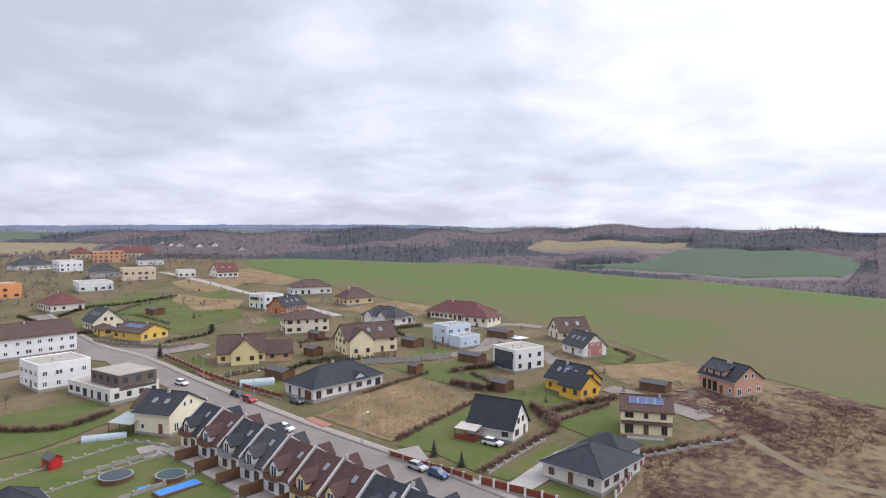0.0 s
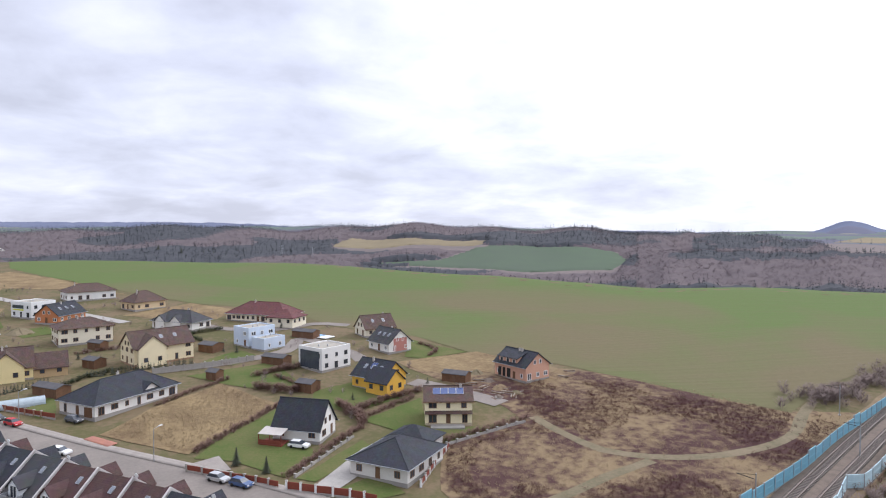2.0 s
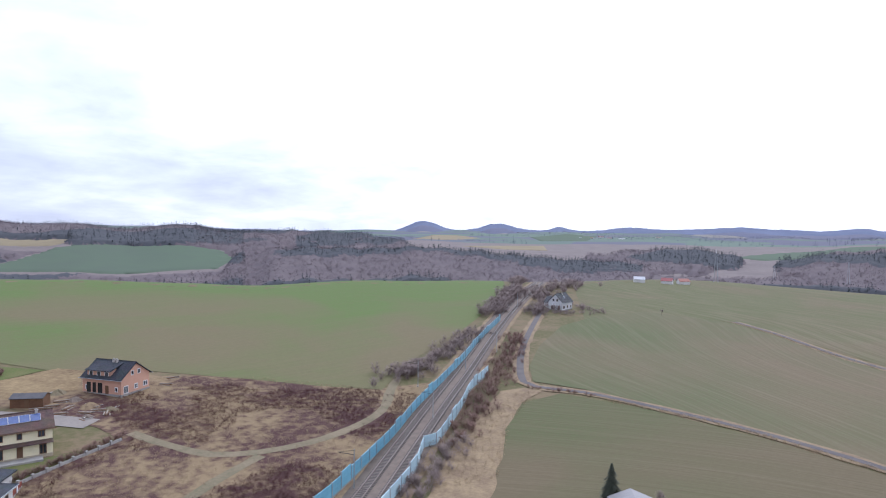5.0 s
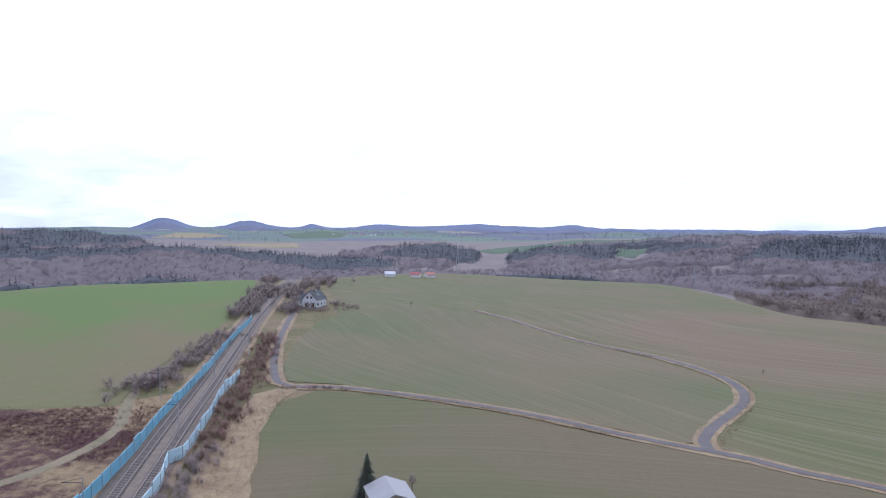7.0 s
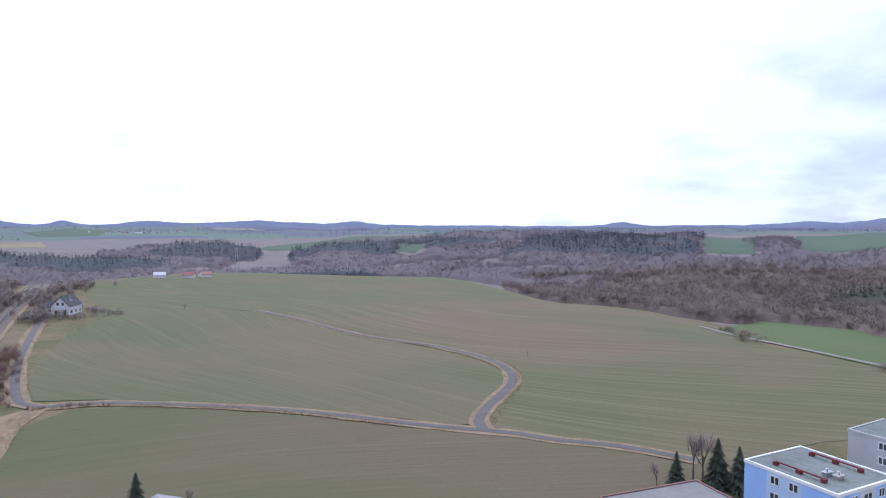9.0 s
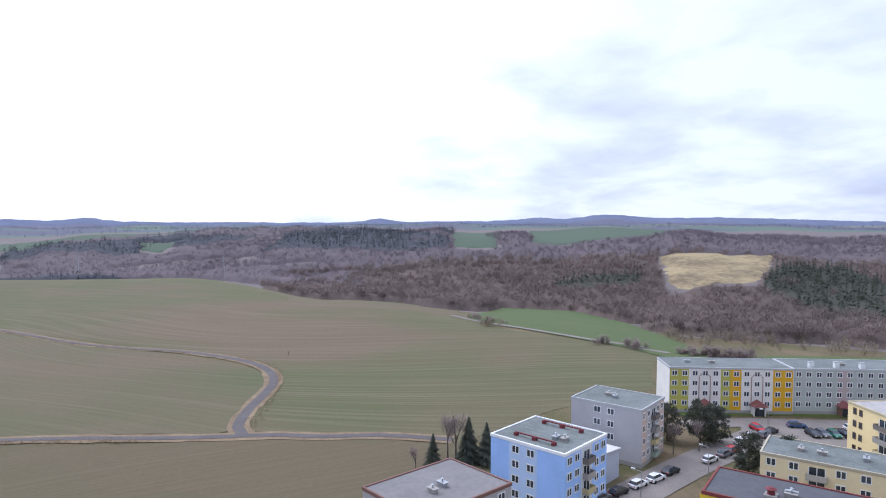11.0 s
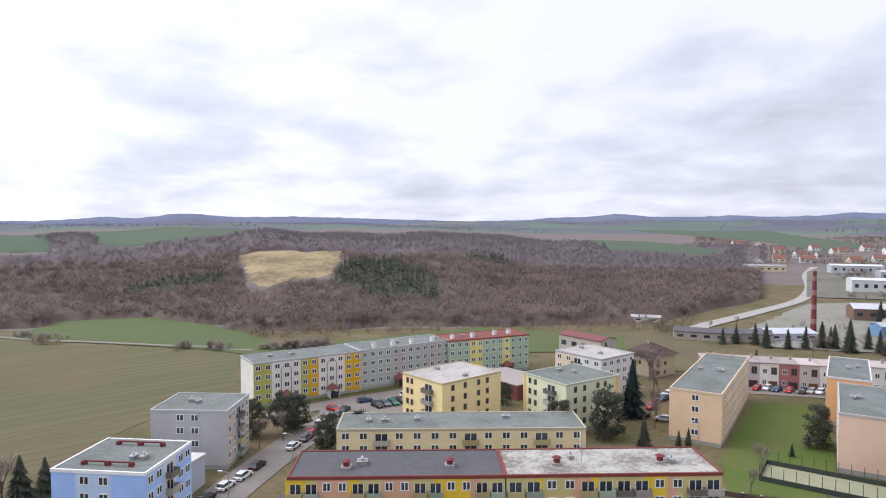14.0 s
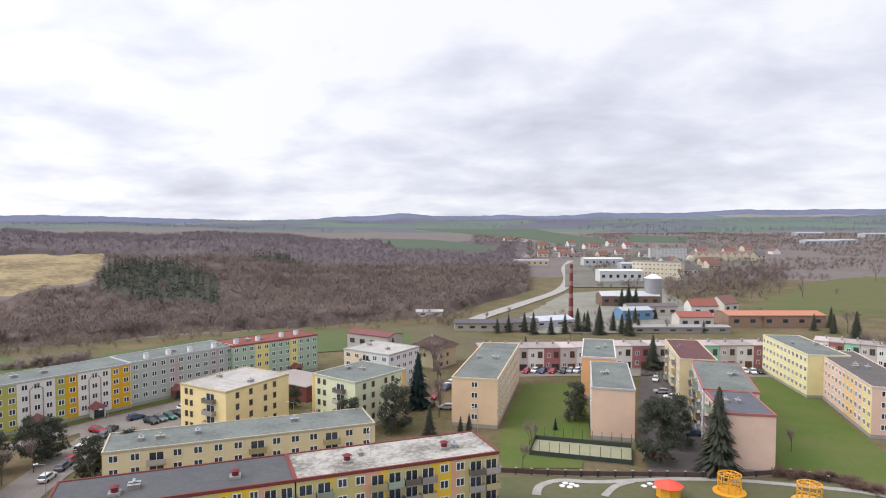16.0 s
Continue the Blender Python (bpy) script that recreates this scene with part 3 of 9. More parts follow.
tagged(smooth(new("field_loop", drape([(166.4, 99.4), (170.7, 85.0), (171.7, 67.6), (169.6, 34.2), (161.2, 4.6), (155.9, -8.1), (157.6, -12.8), (171.9, -16.1), (188.1, -22.5), (203.3, -26.5), (216.9, -25.8), (234.0, -17.1), (256.8, 1.5), (281.7, 32.3), (305.5, 48.4), (337.9, 87.3), (333.3, 131.5), (295.9, 141.1), (257.5, 139.4), (212.6, 124.5), (180.9, 109.7)], 0.16, 10).mesh("field_loop", FIELD_B))), "winter wheat field inside the loop of the farm lane", "field", "", "structure")
MEADOW_OUT = [(319.0, -148.1), (392.6, -209.2), (358.3, -245.5), (284.9, -228.5), (219.4, -201.9), (182.6, -187.6), (175.0, -213.9), (146.3, -278.1), (108.9, -275.5), (76.3, -276.9), (67.2, -244.2), (121.1, -210.5), (163.7, -168.2), (206.2, -165.4), (285.0, -139.9)]
tagged(smooth(new("meadow", drape(MEADOW_OUT, 0.25, 14).mesh("meadow", MEADOW))), "bright green meadow in the valley below the woods", "meadow", "", "structure")

# ---- building parts ----
WINDOW_MESH, PANE_MESH = {}, {}


def lattice(xs, zs, y0, y1):
    """A frame in one piece: bars on the even columns and rows, openings between."""
    s = Solid()
    nx, nz = len(xs), len(zs)
    s.v = [(x, y, z) for y in (y0, y1) for z in zs for x in xs]
    back = nx * nz

    def solid(i, k):
        return 0 <= i < nx - 1 and 0 <= k < nz - 1 and (i % 2 == 0 or k % 2 == 0)

    for k in range(nz - 1):
        for i in range(nx - 1):
            if not solid(i, k):
                continue
            a, b, c, d = k * nx + i, k * nx + i + 1, (k + 1) * nx + i + 1, (k + 1) * nx + i
            s.f += [(a, b, c, d), (d + back, c + back, b + back, a + back)]
            for (p, q), n in (((b, a), (i, k - 1)), ((c, b), (i + 1, k)), ((d, c), (i, k + 1)), ((a, d), (i - 1, k))):
                if not solid(*n):
                    s.f.append((p, q, q + back, p + back))
    return s


def window(parent, face, u, v, w, h, L, D, frame_mat=None, name="window", sill=True, y_in=0.0):
    """A framed window on a wall. face: s (y = -D/2), e (x = L/2), w, n; u along the wall seen from outside, v the sill's height."""
    frame_mat = frame_mat or FRAMEW
    key = (round(w, 2), round(h, 2), frame_mat.name)
    if key not in WINDOW_MESH:
        t = 0.145
        cols = [-w / 2, -w / 2 + t, w / 2 - t, w / 2] if w < 1.1 else [-w / 2, -w / 2 + t, -t / 2, t / 2, w / 2 - t, w / 2]
        WINDOW_MESH[key] = lattice(cols, [0, t, h - t, h], -0.07, 0.05).mesh("window", frame_mat)
        PANE_MESH[key] = Solid().box(-w / 2 + t * 0.5, w / 2 - t * 0.5, -0.03, 0.04, t * 0.5, h - t * 0.5).mesh("pane", GLASS)
    at = {"s": pose(u, -D / 2 + y_in, v), "e": pose(L / 2 - y_in, u, v, 0, 0, 90), "n": pose(-u, D / 2, v, 0, 0, 180), "w": pose(-L / 2, -u, v, 0, 0, -90)}[face]
    ob = part(name, WINDOW_MESH[key], None, parent, at=at)
    part("pane", PANE_MESH[key], None, ob)
    return ob


def roof_gable(L, D, z, rise, over=0.5, along="x", thick=0.22):
    s = Solid()
    if along == "y":
        L, D = D, L
    k = rise / (D / 2)
    y, zr, ze = D / 2 + over, z + rise + thick, z - over * k + thick
    x = L / 2 + over * 0.8
    a = [(-x, -y, ze), (x, -y, ze), (x, 0, zr), (-x, 0, zr)]
    b = [(x, y, ze), (-x, y, ze), (-x, 0, zr), (x, 0, zr)]
    s.slab(a, thick).slab(b, thick)
    if along == "y":
        s.v = [(-q[1], q[0], q[2]) for q in s.v]
    return s


def roof_hip(L, D, z, rise, over=0.6, thick=0.2):
    s = Solid()
    x, y = L / 2 + over, D / 2 + over
    ze, zr = z - 0.05, z + rise
    if L >= D:
        r = max(0.3, x - y)
        a, b = (-r, 0, zr), (r, 0, zr)
        f = [[(-x, -y, ze), (x, -y, ze), b, a], [(x, y, ze), (-x, y, ze), a, b], [(x, -y, ze), (x, y, ze), b], [(-x, y, ze), (-x, -y, ze), a]]
    else:
        r = max(0.3, y - x)
        a, b = (0, -r, zr), (0, r, zr)
        f = [[(x, -y, ze), (x, y, ze), b, a], [(-x, y, ze), (-x, -y, ze), a, b], [(-x, -y, ze), (x, -y, ze), a], [(x, y, ze), (-x, y, ze), b]]
    for q in f:
        s.add(q, [tuple(range(len(q)))])
    s.box(-x, x, -y, y, ze - thick, ze - 0.01)
    return s


def ridge_caps(L, D, z, rise, kind, along, over=0.5):
    s = Solid()
    if kind == "gable":
        if along == "x":
            s.tube((-L / 2 - over * 0.8, 0, z + rise + 0.22), (L / 2 + over * 0.8, 0, z + rise + 0.22), 0.13, 0.13, 6)
        else:
            s.tube((0, -D / 2 - over * 0.8, z + rise + 0.22), (0, D / 2 + over * 0.8, z + rise + 0.22), 0.13, 0.13, 6)
    else:
        x, y, ze, zr = L / 2 + 0.6, D / 2 + 0.6, z - 0.05, z + rise
        if L >= D:
            r = max(0.3, x - y)
            a, b = (-r, 0, zr), (r, 0, zr)
            ends = [(-x, -y, ze), (-x, y, ze)], [(x, -y, ze), (x, y, ze)]
        else:
            r = max(0.3, y - x)
            a, b = (0, -r, zr), (0, r, zr)
            ends = [(-x, -y, ze), (x, -y, ze)], [(-x, y, ze), (x, y, ze)]
        s.tube(a, b, 0.12, 0.12, 6)
        for top, corners in ((a, ends[0]), (b, ends[1])):
            for q in corners:
                s.tube(q, top, 0.1, 0.1, 5)
    return s


def walls_gable(L, D, z, rise, along, low=-0.8):
    s = Solid()
    if along == "x":
        s.add([(-L / 2, -D / 2, low), (L / 2, -D / 2, low), (L / 2, D / 2, low), (-L / 2, D / 2, low), (-L / 2, -D / 2, z), (L / 2, -D / 2, z), (L / 2, D / 2, z), (-L / 2, D / 2, z),
               (L / 2, 0, z + rise), (-L / 2, 0, z + rise)], [(0, 1, 5, 4), (1, 2, 6, 8, 5), (2, 3, 7, 6), (3, 0, 4, 9, 7)])
    else:
        s.add([(-L / 2, -D / 2, low), (L / 2, -D / 2, low), (L / 2, D / 2, low), (-L / 2, D / 2, low), (-L / 2, -D / 2, z), (L / 2, -D / 2, z), (L / 2, D / 2, z), (-L / 2, D / 2, z),
               (0, -D / 2, z + rise), (0, D / 2, z + rise)], [(0, 1, 5, 8, 4), (1, 2, 6, 5), (2, 3, 7, 9, 6), (3, 0, 4, 7)])
    return s


PLACES = []
ROOFS = {"slate": (0.040, 0.043, 0.055), "brown": (0.115, 0.070, 0.058), "red": (0.17, 0.058, 0.05), "grey": (0.066, 0.066, 0.072), "maroon": (0.098, 0.05, 0.046), "wine": (0.150, 0.050, 0.050)}


def house(x, y, rot, L, D, label, wall=(0.78, 0.76, 0.72), roof="slate", kind="gable", along="x", eaves=3.0, rise=3.5, frames=None, gable=None,
          chimney=1, skylights=0, solar=0, plinth=(0.3, 0.28, 0.26), windows=("s", "e"), panel=None, seed=0, name="house", door="s", garage=None, over=0.5, gap=2.9):
    rnd = random.Random(seed + int(x * 7 + y * 3))
    frames = frames or FRAMEW
    ob = thing(name, x, y, rot, label, "house")
    PLACES.append((x, y, 0.62 * max(L, D) + 1.5))
    wall_mat = plaster("plaster_%02d_%02d_%02d" % tuple(int(c * 99) for c in wall), wall)
    if kind == "gable":
        part("wall", walls_gable(L, D, eaves, rise, along), wall_mat, ob)
        part("roof", roof_gable(L, D, eaves, rise, over, along), tile_material("tiles_" + roof, ROOFS[roof]), ob, uv=True)
        part("ridge", ridge_caps(L, D, eaves, rise, kind, along, over), tile_material("tiles_" + roof, ROOFS[roof]), ob, uv=True)
    elif kind == "hip":
        part("wall", Solid().box(-L / 2, L / 2, -D / 2, D / 2, -0.8, eaves - 0.1), wall_mat, ob)
        part("roof", roof_hip(L, D, eaves, rise, over + 0.1), tile_material("tiles_" + roof, ROOFS[roof]), ob, uv=True)
        part("ridge", ridge_caps(L, D, eaves, rise, kind, along), tile_material("tiles_" + roof, ROOFS[roof]), ob, uv=True)
    else:
        part("wall", Solid().box(-L / 2, L / 2, -D / 2, D / 2, -0.8, eaves), wall_mat, ob)
        part("roof", Solid().box(-L / 2 + 0.35, L / 2 - 0.35, -D / 2 + 0.35, D / 2 - 0.35, eaves - 0.2, eaves + 0.02), material("gravel_roof", (0.36, 0.33, 0.28), (0.28, 0.26, 0.22), 0.3, 0.9, bump=0.02), ob)
        p = Solid()
        for q in ((-L / 2, L / 2, -D / 2, -D / 2 + 0.35), (-L / 2, L / 2, D / 2 - 0.35, D / 2), (-L / 2, -L / 2 + 0.35, -D / 2 + 0.35, D / 2 - 0.35), (L / 2 - 0.35, L / 2, -D / 2 + 0.35, D / 2 - 0.35)):
            p.box(*q, eaves, eaves + 0.35)
        part("parapet", p, wall_mat, ob)
    if plinth:
        part("plinth", Solid().box(-L / 2 - 0.04, L / 2 + 0.04, -D / 2 - 0.04, D / 2 + 0.04, -0.9, 0.35), plaster("plinth_%02d" % int(plinth[0] * 99), plinth), ob)
    if kind != "flat":
        e = eaves - 0.12 if kind == "hip" else eaves - over * rise / ((D if along == "x" else L) / 2) + 0.05
        o = over + 0.17
        gm = FRAMEB if roof in ("brown", "red", "maroon") else METAL
        for sgn in (-1, 1):
            if kind == "hip" or along == "x":
                part("gutter", Solid().tube((-L / 2 - o, sgn * (D / 2 + o), e), (L / 2 + o, sgn * (D / 2 + o), e), 0.08, 0.08, 6), gm, ob)
            if kind == "hip" or along == "y":
                part("gutter", Solid().tube((sgn * (L / 2 + o), -D / 2 - o, e), (sgn * (L / 2 + o), D / 2 + o, e), 0.08, 0.08, 6), gm, ob)
    # windows, floor by floor
    floors = max(1, int((eaves + 0.3) / 2.7))
    for face in windows:
        length = L if face in "sn" else D
        n = max(1, int((length - 0.8) / gap))
        for f in range(floors):
            for i in range(n):
                u = -length / 2 + length * (i + 0.5) / n + rnd.uniform(-0.15, 0.15)
                if rnd.random() < 0.08:
                    continue
                w, h = rnd.choice(((1.2, 1.3), (1.5, 1.3), (0.9, 1.2), (1.8, 1.3)))
                v = 0.95 + f * 2.75
                if f == 0 and face == door and i == n // 2:
                    dm = Solid().box(-0.5, 0.5, -0.06, 0.04, 0.3, 2.35)
                    part("door", dm, frames if frames != FRAMEW else WOOD, ob, at=pose(u, -D / 2, 0) if face == "s" else pose(L / 2, u, 0, 0, 0, 90))
                    continue
                if f == 0 and rnd.random() < 0.2:
                    v, h = 0.4, 1.9
                window(ob, face, u, v, min(w, length / n - 0.4), min(h, eaves - v - 0.15), L, D, frames)
        is_gable = kind == "gable" and ((along == "x" and face in "ew") or (along == "y" and face in "sn"))
        if is_gable and rise > 2.6:
            for u in ((-1.1, 1.1) if rise > 3 else (0,)):
                window(ob, face, u, eaves + 0.35, 1.0, 1.25, L, D, frames)
    if garage:
        part("garage_door", Solid().box(-1.3, 1.3, -0.06, 0.04, 0.05, 2.25), WOOD if garage == "brown" else FRAMEW, ob, at=pose(L / 2 - 2.2, -D / 2 - 0.03, 0))
    if panel:
        part("wall_panel", Solid().box(L / 2 - 0.01, L / 2 + 0.035, -D * 0.3, D * 0.3, 0.1, eaves + rise * 0.35), plaster("panel_%02d_%02d" % (int(panel[0] * 99), int(panel[1] * 99)), panel), ob)
    # roof furniture
    top = eaves + rise
    for i in range(chimney if kind != "flat" else 0):
        ch = thing_part_chimney(ob)
        if along == "x":
            ch.matrix_basis = pose(L * rnd.uniform(-0.3, 0.3), rnd.choice((-0.6, 0.6)), top - 0.9)
        else:
            ch.matrix_basis = pose(rnd.choice((-0.6, 0.6)), D * rnd.uniform(-0.3, 0.3), top - 0.9)
    if kind == "flat":
        for i in range(2):
            part("roof_vent", Solid().tube((0, 0, 0), (0, 0, 0.6), 0.18, 0.18, 8).tube((0, 0, 0.6), (0, 0, 0.75), 0.3, 0.1, 8), METAL, ob, at=pose(L * rnd.uniform(-0.3, 0.3), D * rnd.uniform(-0.3, 0.3), eaves))
    if kind == "gable" and (skylights or solar):
        half = (D if along == "x" else L) / 2
        slope = math.degrees(math.atan2(rise, half))
        span = L if along == "x" else D
        # slope turned towards the south wall (ridge along x) or the east wall (ridge along y)
        for i in range(skylights):
            k = (i + 0.5) / skylights - 0.5
            at = pose(k * span * 0.7, -half * 0.5, eaves + rise * 0.5 + 0.25, slope) if along == "x" else pose(half * 0.5, k * span * 0.7, eaves + rise * 0.5 + 0.25, 0, slope, 0) @ pose(0, 0, 0, 0, 0, 90)
            sk = part("skylight", Solid().box(-0.45, 0.45, -0.7, 0.7, -0.05, 0.08), METAL, ob, at=at)
            part("pane", Solid().box(-0.36, 0.36, -0.6, 0.6, 0.0, 0.1), material("skylight_glass", (0.2, 0.22, 0.25), rough=0.1, spec=0.7), sk)
        for i in range(solar):
            at = pose((i - (solar - 1) / 2) * 1.75, -half * 0.42, eaves + rise * 0.58 + 0.3, slope) if along == "x" else pose(half * 0.42, (i - (solar - 1) / 2) * 1.75, eaves + rise * 0.58 + 0.3, 0, slope, 0) @ pose(0, 0, 0, 0, 0, 90)
            sp = part("solar_panel", Solid().box(-0.85, 0.85, -1.0, 1.0, -0.04, 0.03), METAL, ob, at=at)
            part("cell_sheet", Solid().box(-0.8, 0.8, -0.95, 0.95, 0.0, 0.04), SOLAR, sp)
    return ob


CHIMNEY_MESH = []


def thing_part_chimney(ob):
    if not CHIMNEY_MESH:
        CHIMNEY_MESH.append(Solid().box(-0.24, 0.24, -0.24, 0.24, -0.6, 1.4).mesh("chimney", plaster("chimney_render", (0.5, 0.46, 0.42))))
        CHIMNEY_MESH.append(Solid().box(-0.3, 0.3, -0.3, 0.3, 1.4, 1.48).box(-0.12, 0.12, -0.12, 0.12, 1.48, 1.7).mesh("chimney_cap", CONCRETE))
    c = part("chimney", CHIMNEY_MESH[0], None, ob)
    part("cap", CHIMNEY_MESH[1], None, c)
    return c


def wing(ob, x, y, L, D, wall, roof, kind, along, eaves, rise, windows=("s", "e"), frames=None, base=0.0, seed=0):
    """A lower or cross part of a house, in the house's own axes."""
    rnd = random.Random(seed)
    w = new("wing")
    w.parent, w.matrix_basis = ob, pose(x, y, base)
    wall_mat = plaster("plaster_%02d_%02d_%02d" % tuple(int(c * 99) for c in wall), wall)
    if kind == "gable":
        part("wall", walls_gable(L, D, eaves, rise, along), wall_mat, w)
        part("roof", roof_gable(L, D, eaves, rise, 0.45, along), tile_material("tiles_" + roof, ROOFS[roof]), w, uv=True)
    elif kind == "hip":
        part("wall", Solid().box(-L / 2, L / 2, -D / 2, D / 2, -0.8, eaves - 0.1), wall_mat, w)
        part("roof", roof_hip(L, D, eaves, rise), tile_material("tiles_" + roof, ROOFS[roof]), w, uv=True)
    else:
        part("wall", Solid().box(-L / 2, L / 2, -D / 2, D / 2, -0.8, eaves), wall_mat, w)
        part("roof", Solid().box(-L / 2 - 0.1, L / 2 + 0.1, -D / 2 - 0.1, D / 2 + 0.1, eaves, eaves + 0.2), material("gravel_roof", (0.36, 0.33, 0.28)), w)
    for face in windows:
        length = L if face in "sn" else D
        n = max(1, int((length - 0.5) / 2.8))
        for f in range(max(1, int((eaves + 0.3) / 2.7))):
            for i in range(n):
                u = -length / 2 + length * (i + 0.5) / n
                at = {"s": pose(u, -D / 2, 1.0 + f * 2.75), "e": pose(L / 2, u, 1.0 + f * 2.75, 0, 0, 90), "w": pose(-L / 2, -u, 1.0 + f * 2.75, 0, 0, -90)}[face]
                ww = min(1.2, length / n - 0.4)
                part("window", lattice([-ww / 2, -ww / 2 + 0.1, ww / 2 - 0.1, ww / 2], [0, 0.1, 1.2, 1.3], -0.07, 0.05), frames or FRAMEW, w, at=at)
                part("pane", Solid().box(-ww / 2 + 0.09, ww / 2 - 0.09, -0.03, 0.04, 0.09, 1.2), GLASS, w, at=at)
    return w


def car_kind(name, colour, label):
    ob = thing(name, 0, 0, 0, label, "car", z=0)
    paint = material("paint_" + "_".join("%02d" % int(c * 99) for c in colour), colour, tuple(c * 0.92 for c in colour), 0.5, 0.25, spec=0.6)
    prof = [(-2.1, 0.35), (-2.15, 0.75), (-1.95, 0.92), (1.0, 0.95), (2.05, 0.78), (2.15, 0.55), (2.1, 0.3)]
    s = Solid()
    n = len(prof)
    s.v = [(x, -0.85, z) for x, z in prof] + [(x, 0.85, z) for x, z in prof]
    s.f = [tuple(range(n - 1, -1, -1)), tuple(range(n, 2 * n))] + [(i, (i + 1) % n, (i + 1) % n + n, i + n) for i in range(n)]
    part("body", s, paint, ob)
    g = Solid()
    g.add([(-1.95, -0.8, 0.92), (1.05, -0.8, 0.95), (1.05, 0.8, 0.95), (-1.95, 0.8, 0.92), (-1.55, -0.62, 1.42), (0.25, -0.62, 1.45), (0.25, 0.62, 1.45), (-1.55, 0.62, 1.42)],
          [(4, 5, 6, 7), (0, 1, 5, 4), (1, 2, 6, 5), (2, 3, 7, 6), (3, 0, 4, 7)])
    part("glazing", g, GLASS, ob)
    part("roof", Solid().add([(-1.6, -0.65, 1.42), (0.3, -0.65, 1.44), (0.3, 0.65, 1.44), (-1.6, 0.65, 1.42), (-1.5, -0.6, 1.49), (0.2, -0.6, 1.5), (0.2, 0.6, 1.5), (-1.5, 0.6, 1.49)],
                             [(4, 5, 6, 7), (0, 1, 5, 4), (1, 2, 6, 5), (2, 3, 7, 6), (3, 0, 4, 7)]), paint, ob)
    for x in (-1.35, 1.35):
        for y in (-0.78, 0.78):
            part("wheel", Solid().tube((0, -0.12, 0), (0, 0.12, 0), 0.32, 0.32, 12), RUBBER, ob, at=pose(x, y, 0.32))
    for y in (-0.6, 0.6):
        part("headlight", Solid().box(2.05, 2.16, y - 0.18, y + 0.18, 0.56, 0.72), FRAMEW, ob)
        part("tail_light", Solid().box(-2.17, -2.1, y - 0.15, y + 0.15, 0.6, 0.8), material("red_lens", (0.4, 0.02, 0.02), rough=0.3), ob)
    return ob


CAR_COLOURS = {"white": (0.75, 0.75, 0.75), "black": (0.02, 0.02, 0.024), "red": (0.45, 0.02, 0.025), "silver": (0.42, 0.42, 0.43), "blue": (0.05, 0.09, 0.2), "grey": (0.13, 0.135, 0.15), "green": (0.03, 0.16, 0.11)}
CARS = {}


def car(x, y, rot, colour):
    z = ground_z(x, y) + 0.14
    if colour not in CARS:
        CARS[colour] = car_kind("car", CAR_COLOURS[colour], "parked %s hatchback car with dark windows" % colour)
        CARS[colour].matrix_basis = pose(x, y, z, 0, 0, rot)
        return tagged(CARS[colour], group="parked cars")
    return copy_thing(CARS[colour], pose(x, y, z, 0, 0, rot))


# ---- apartment blocks ----


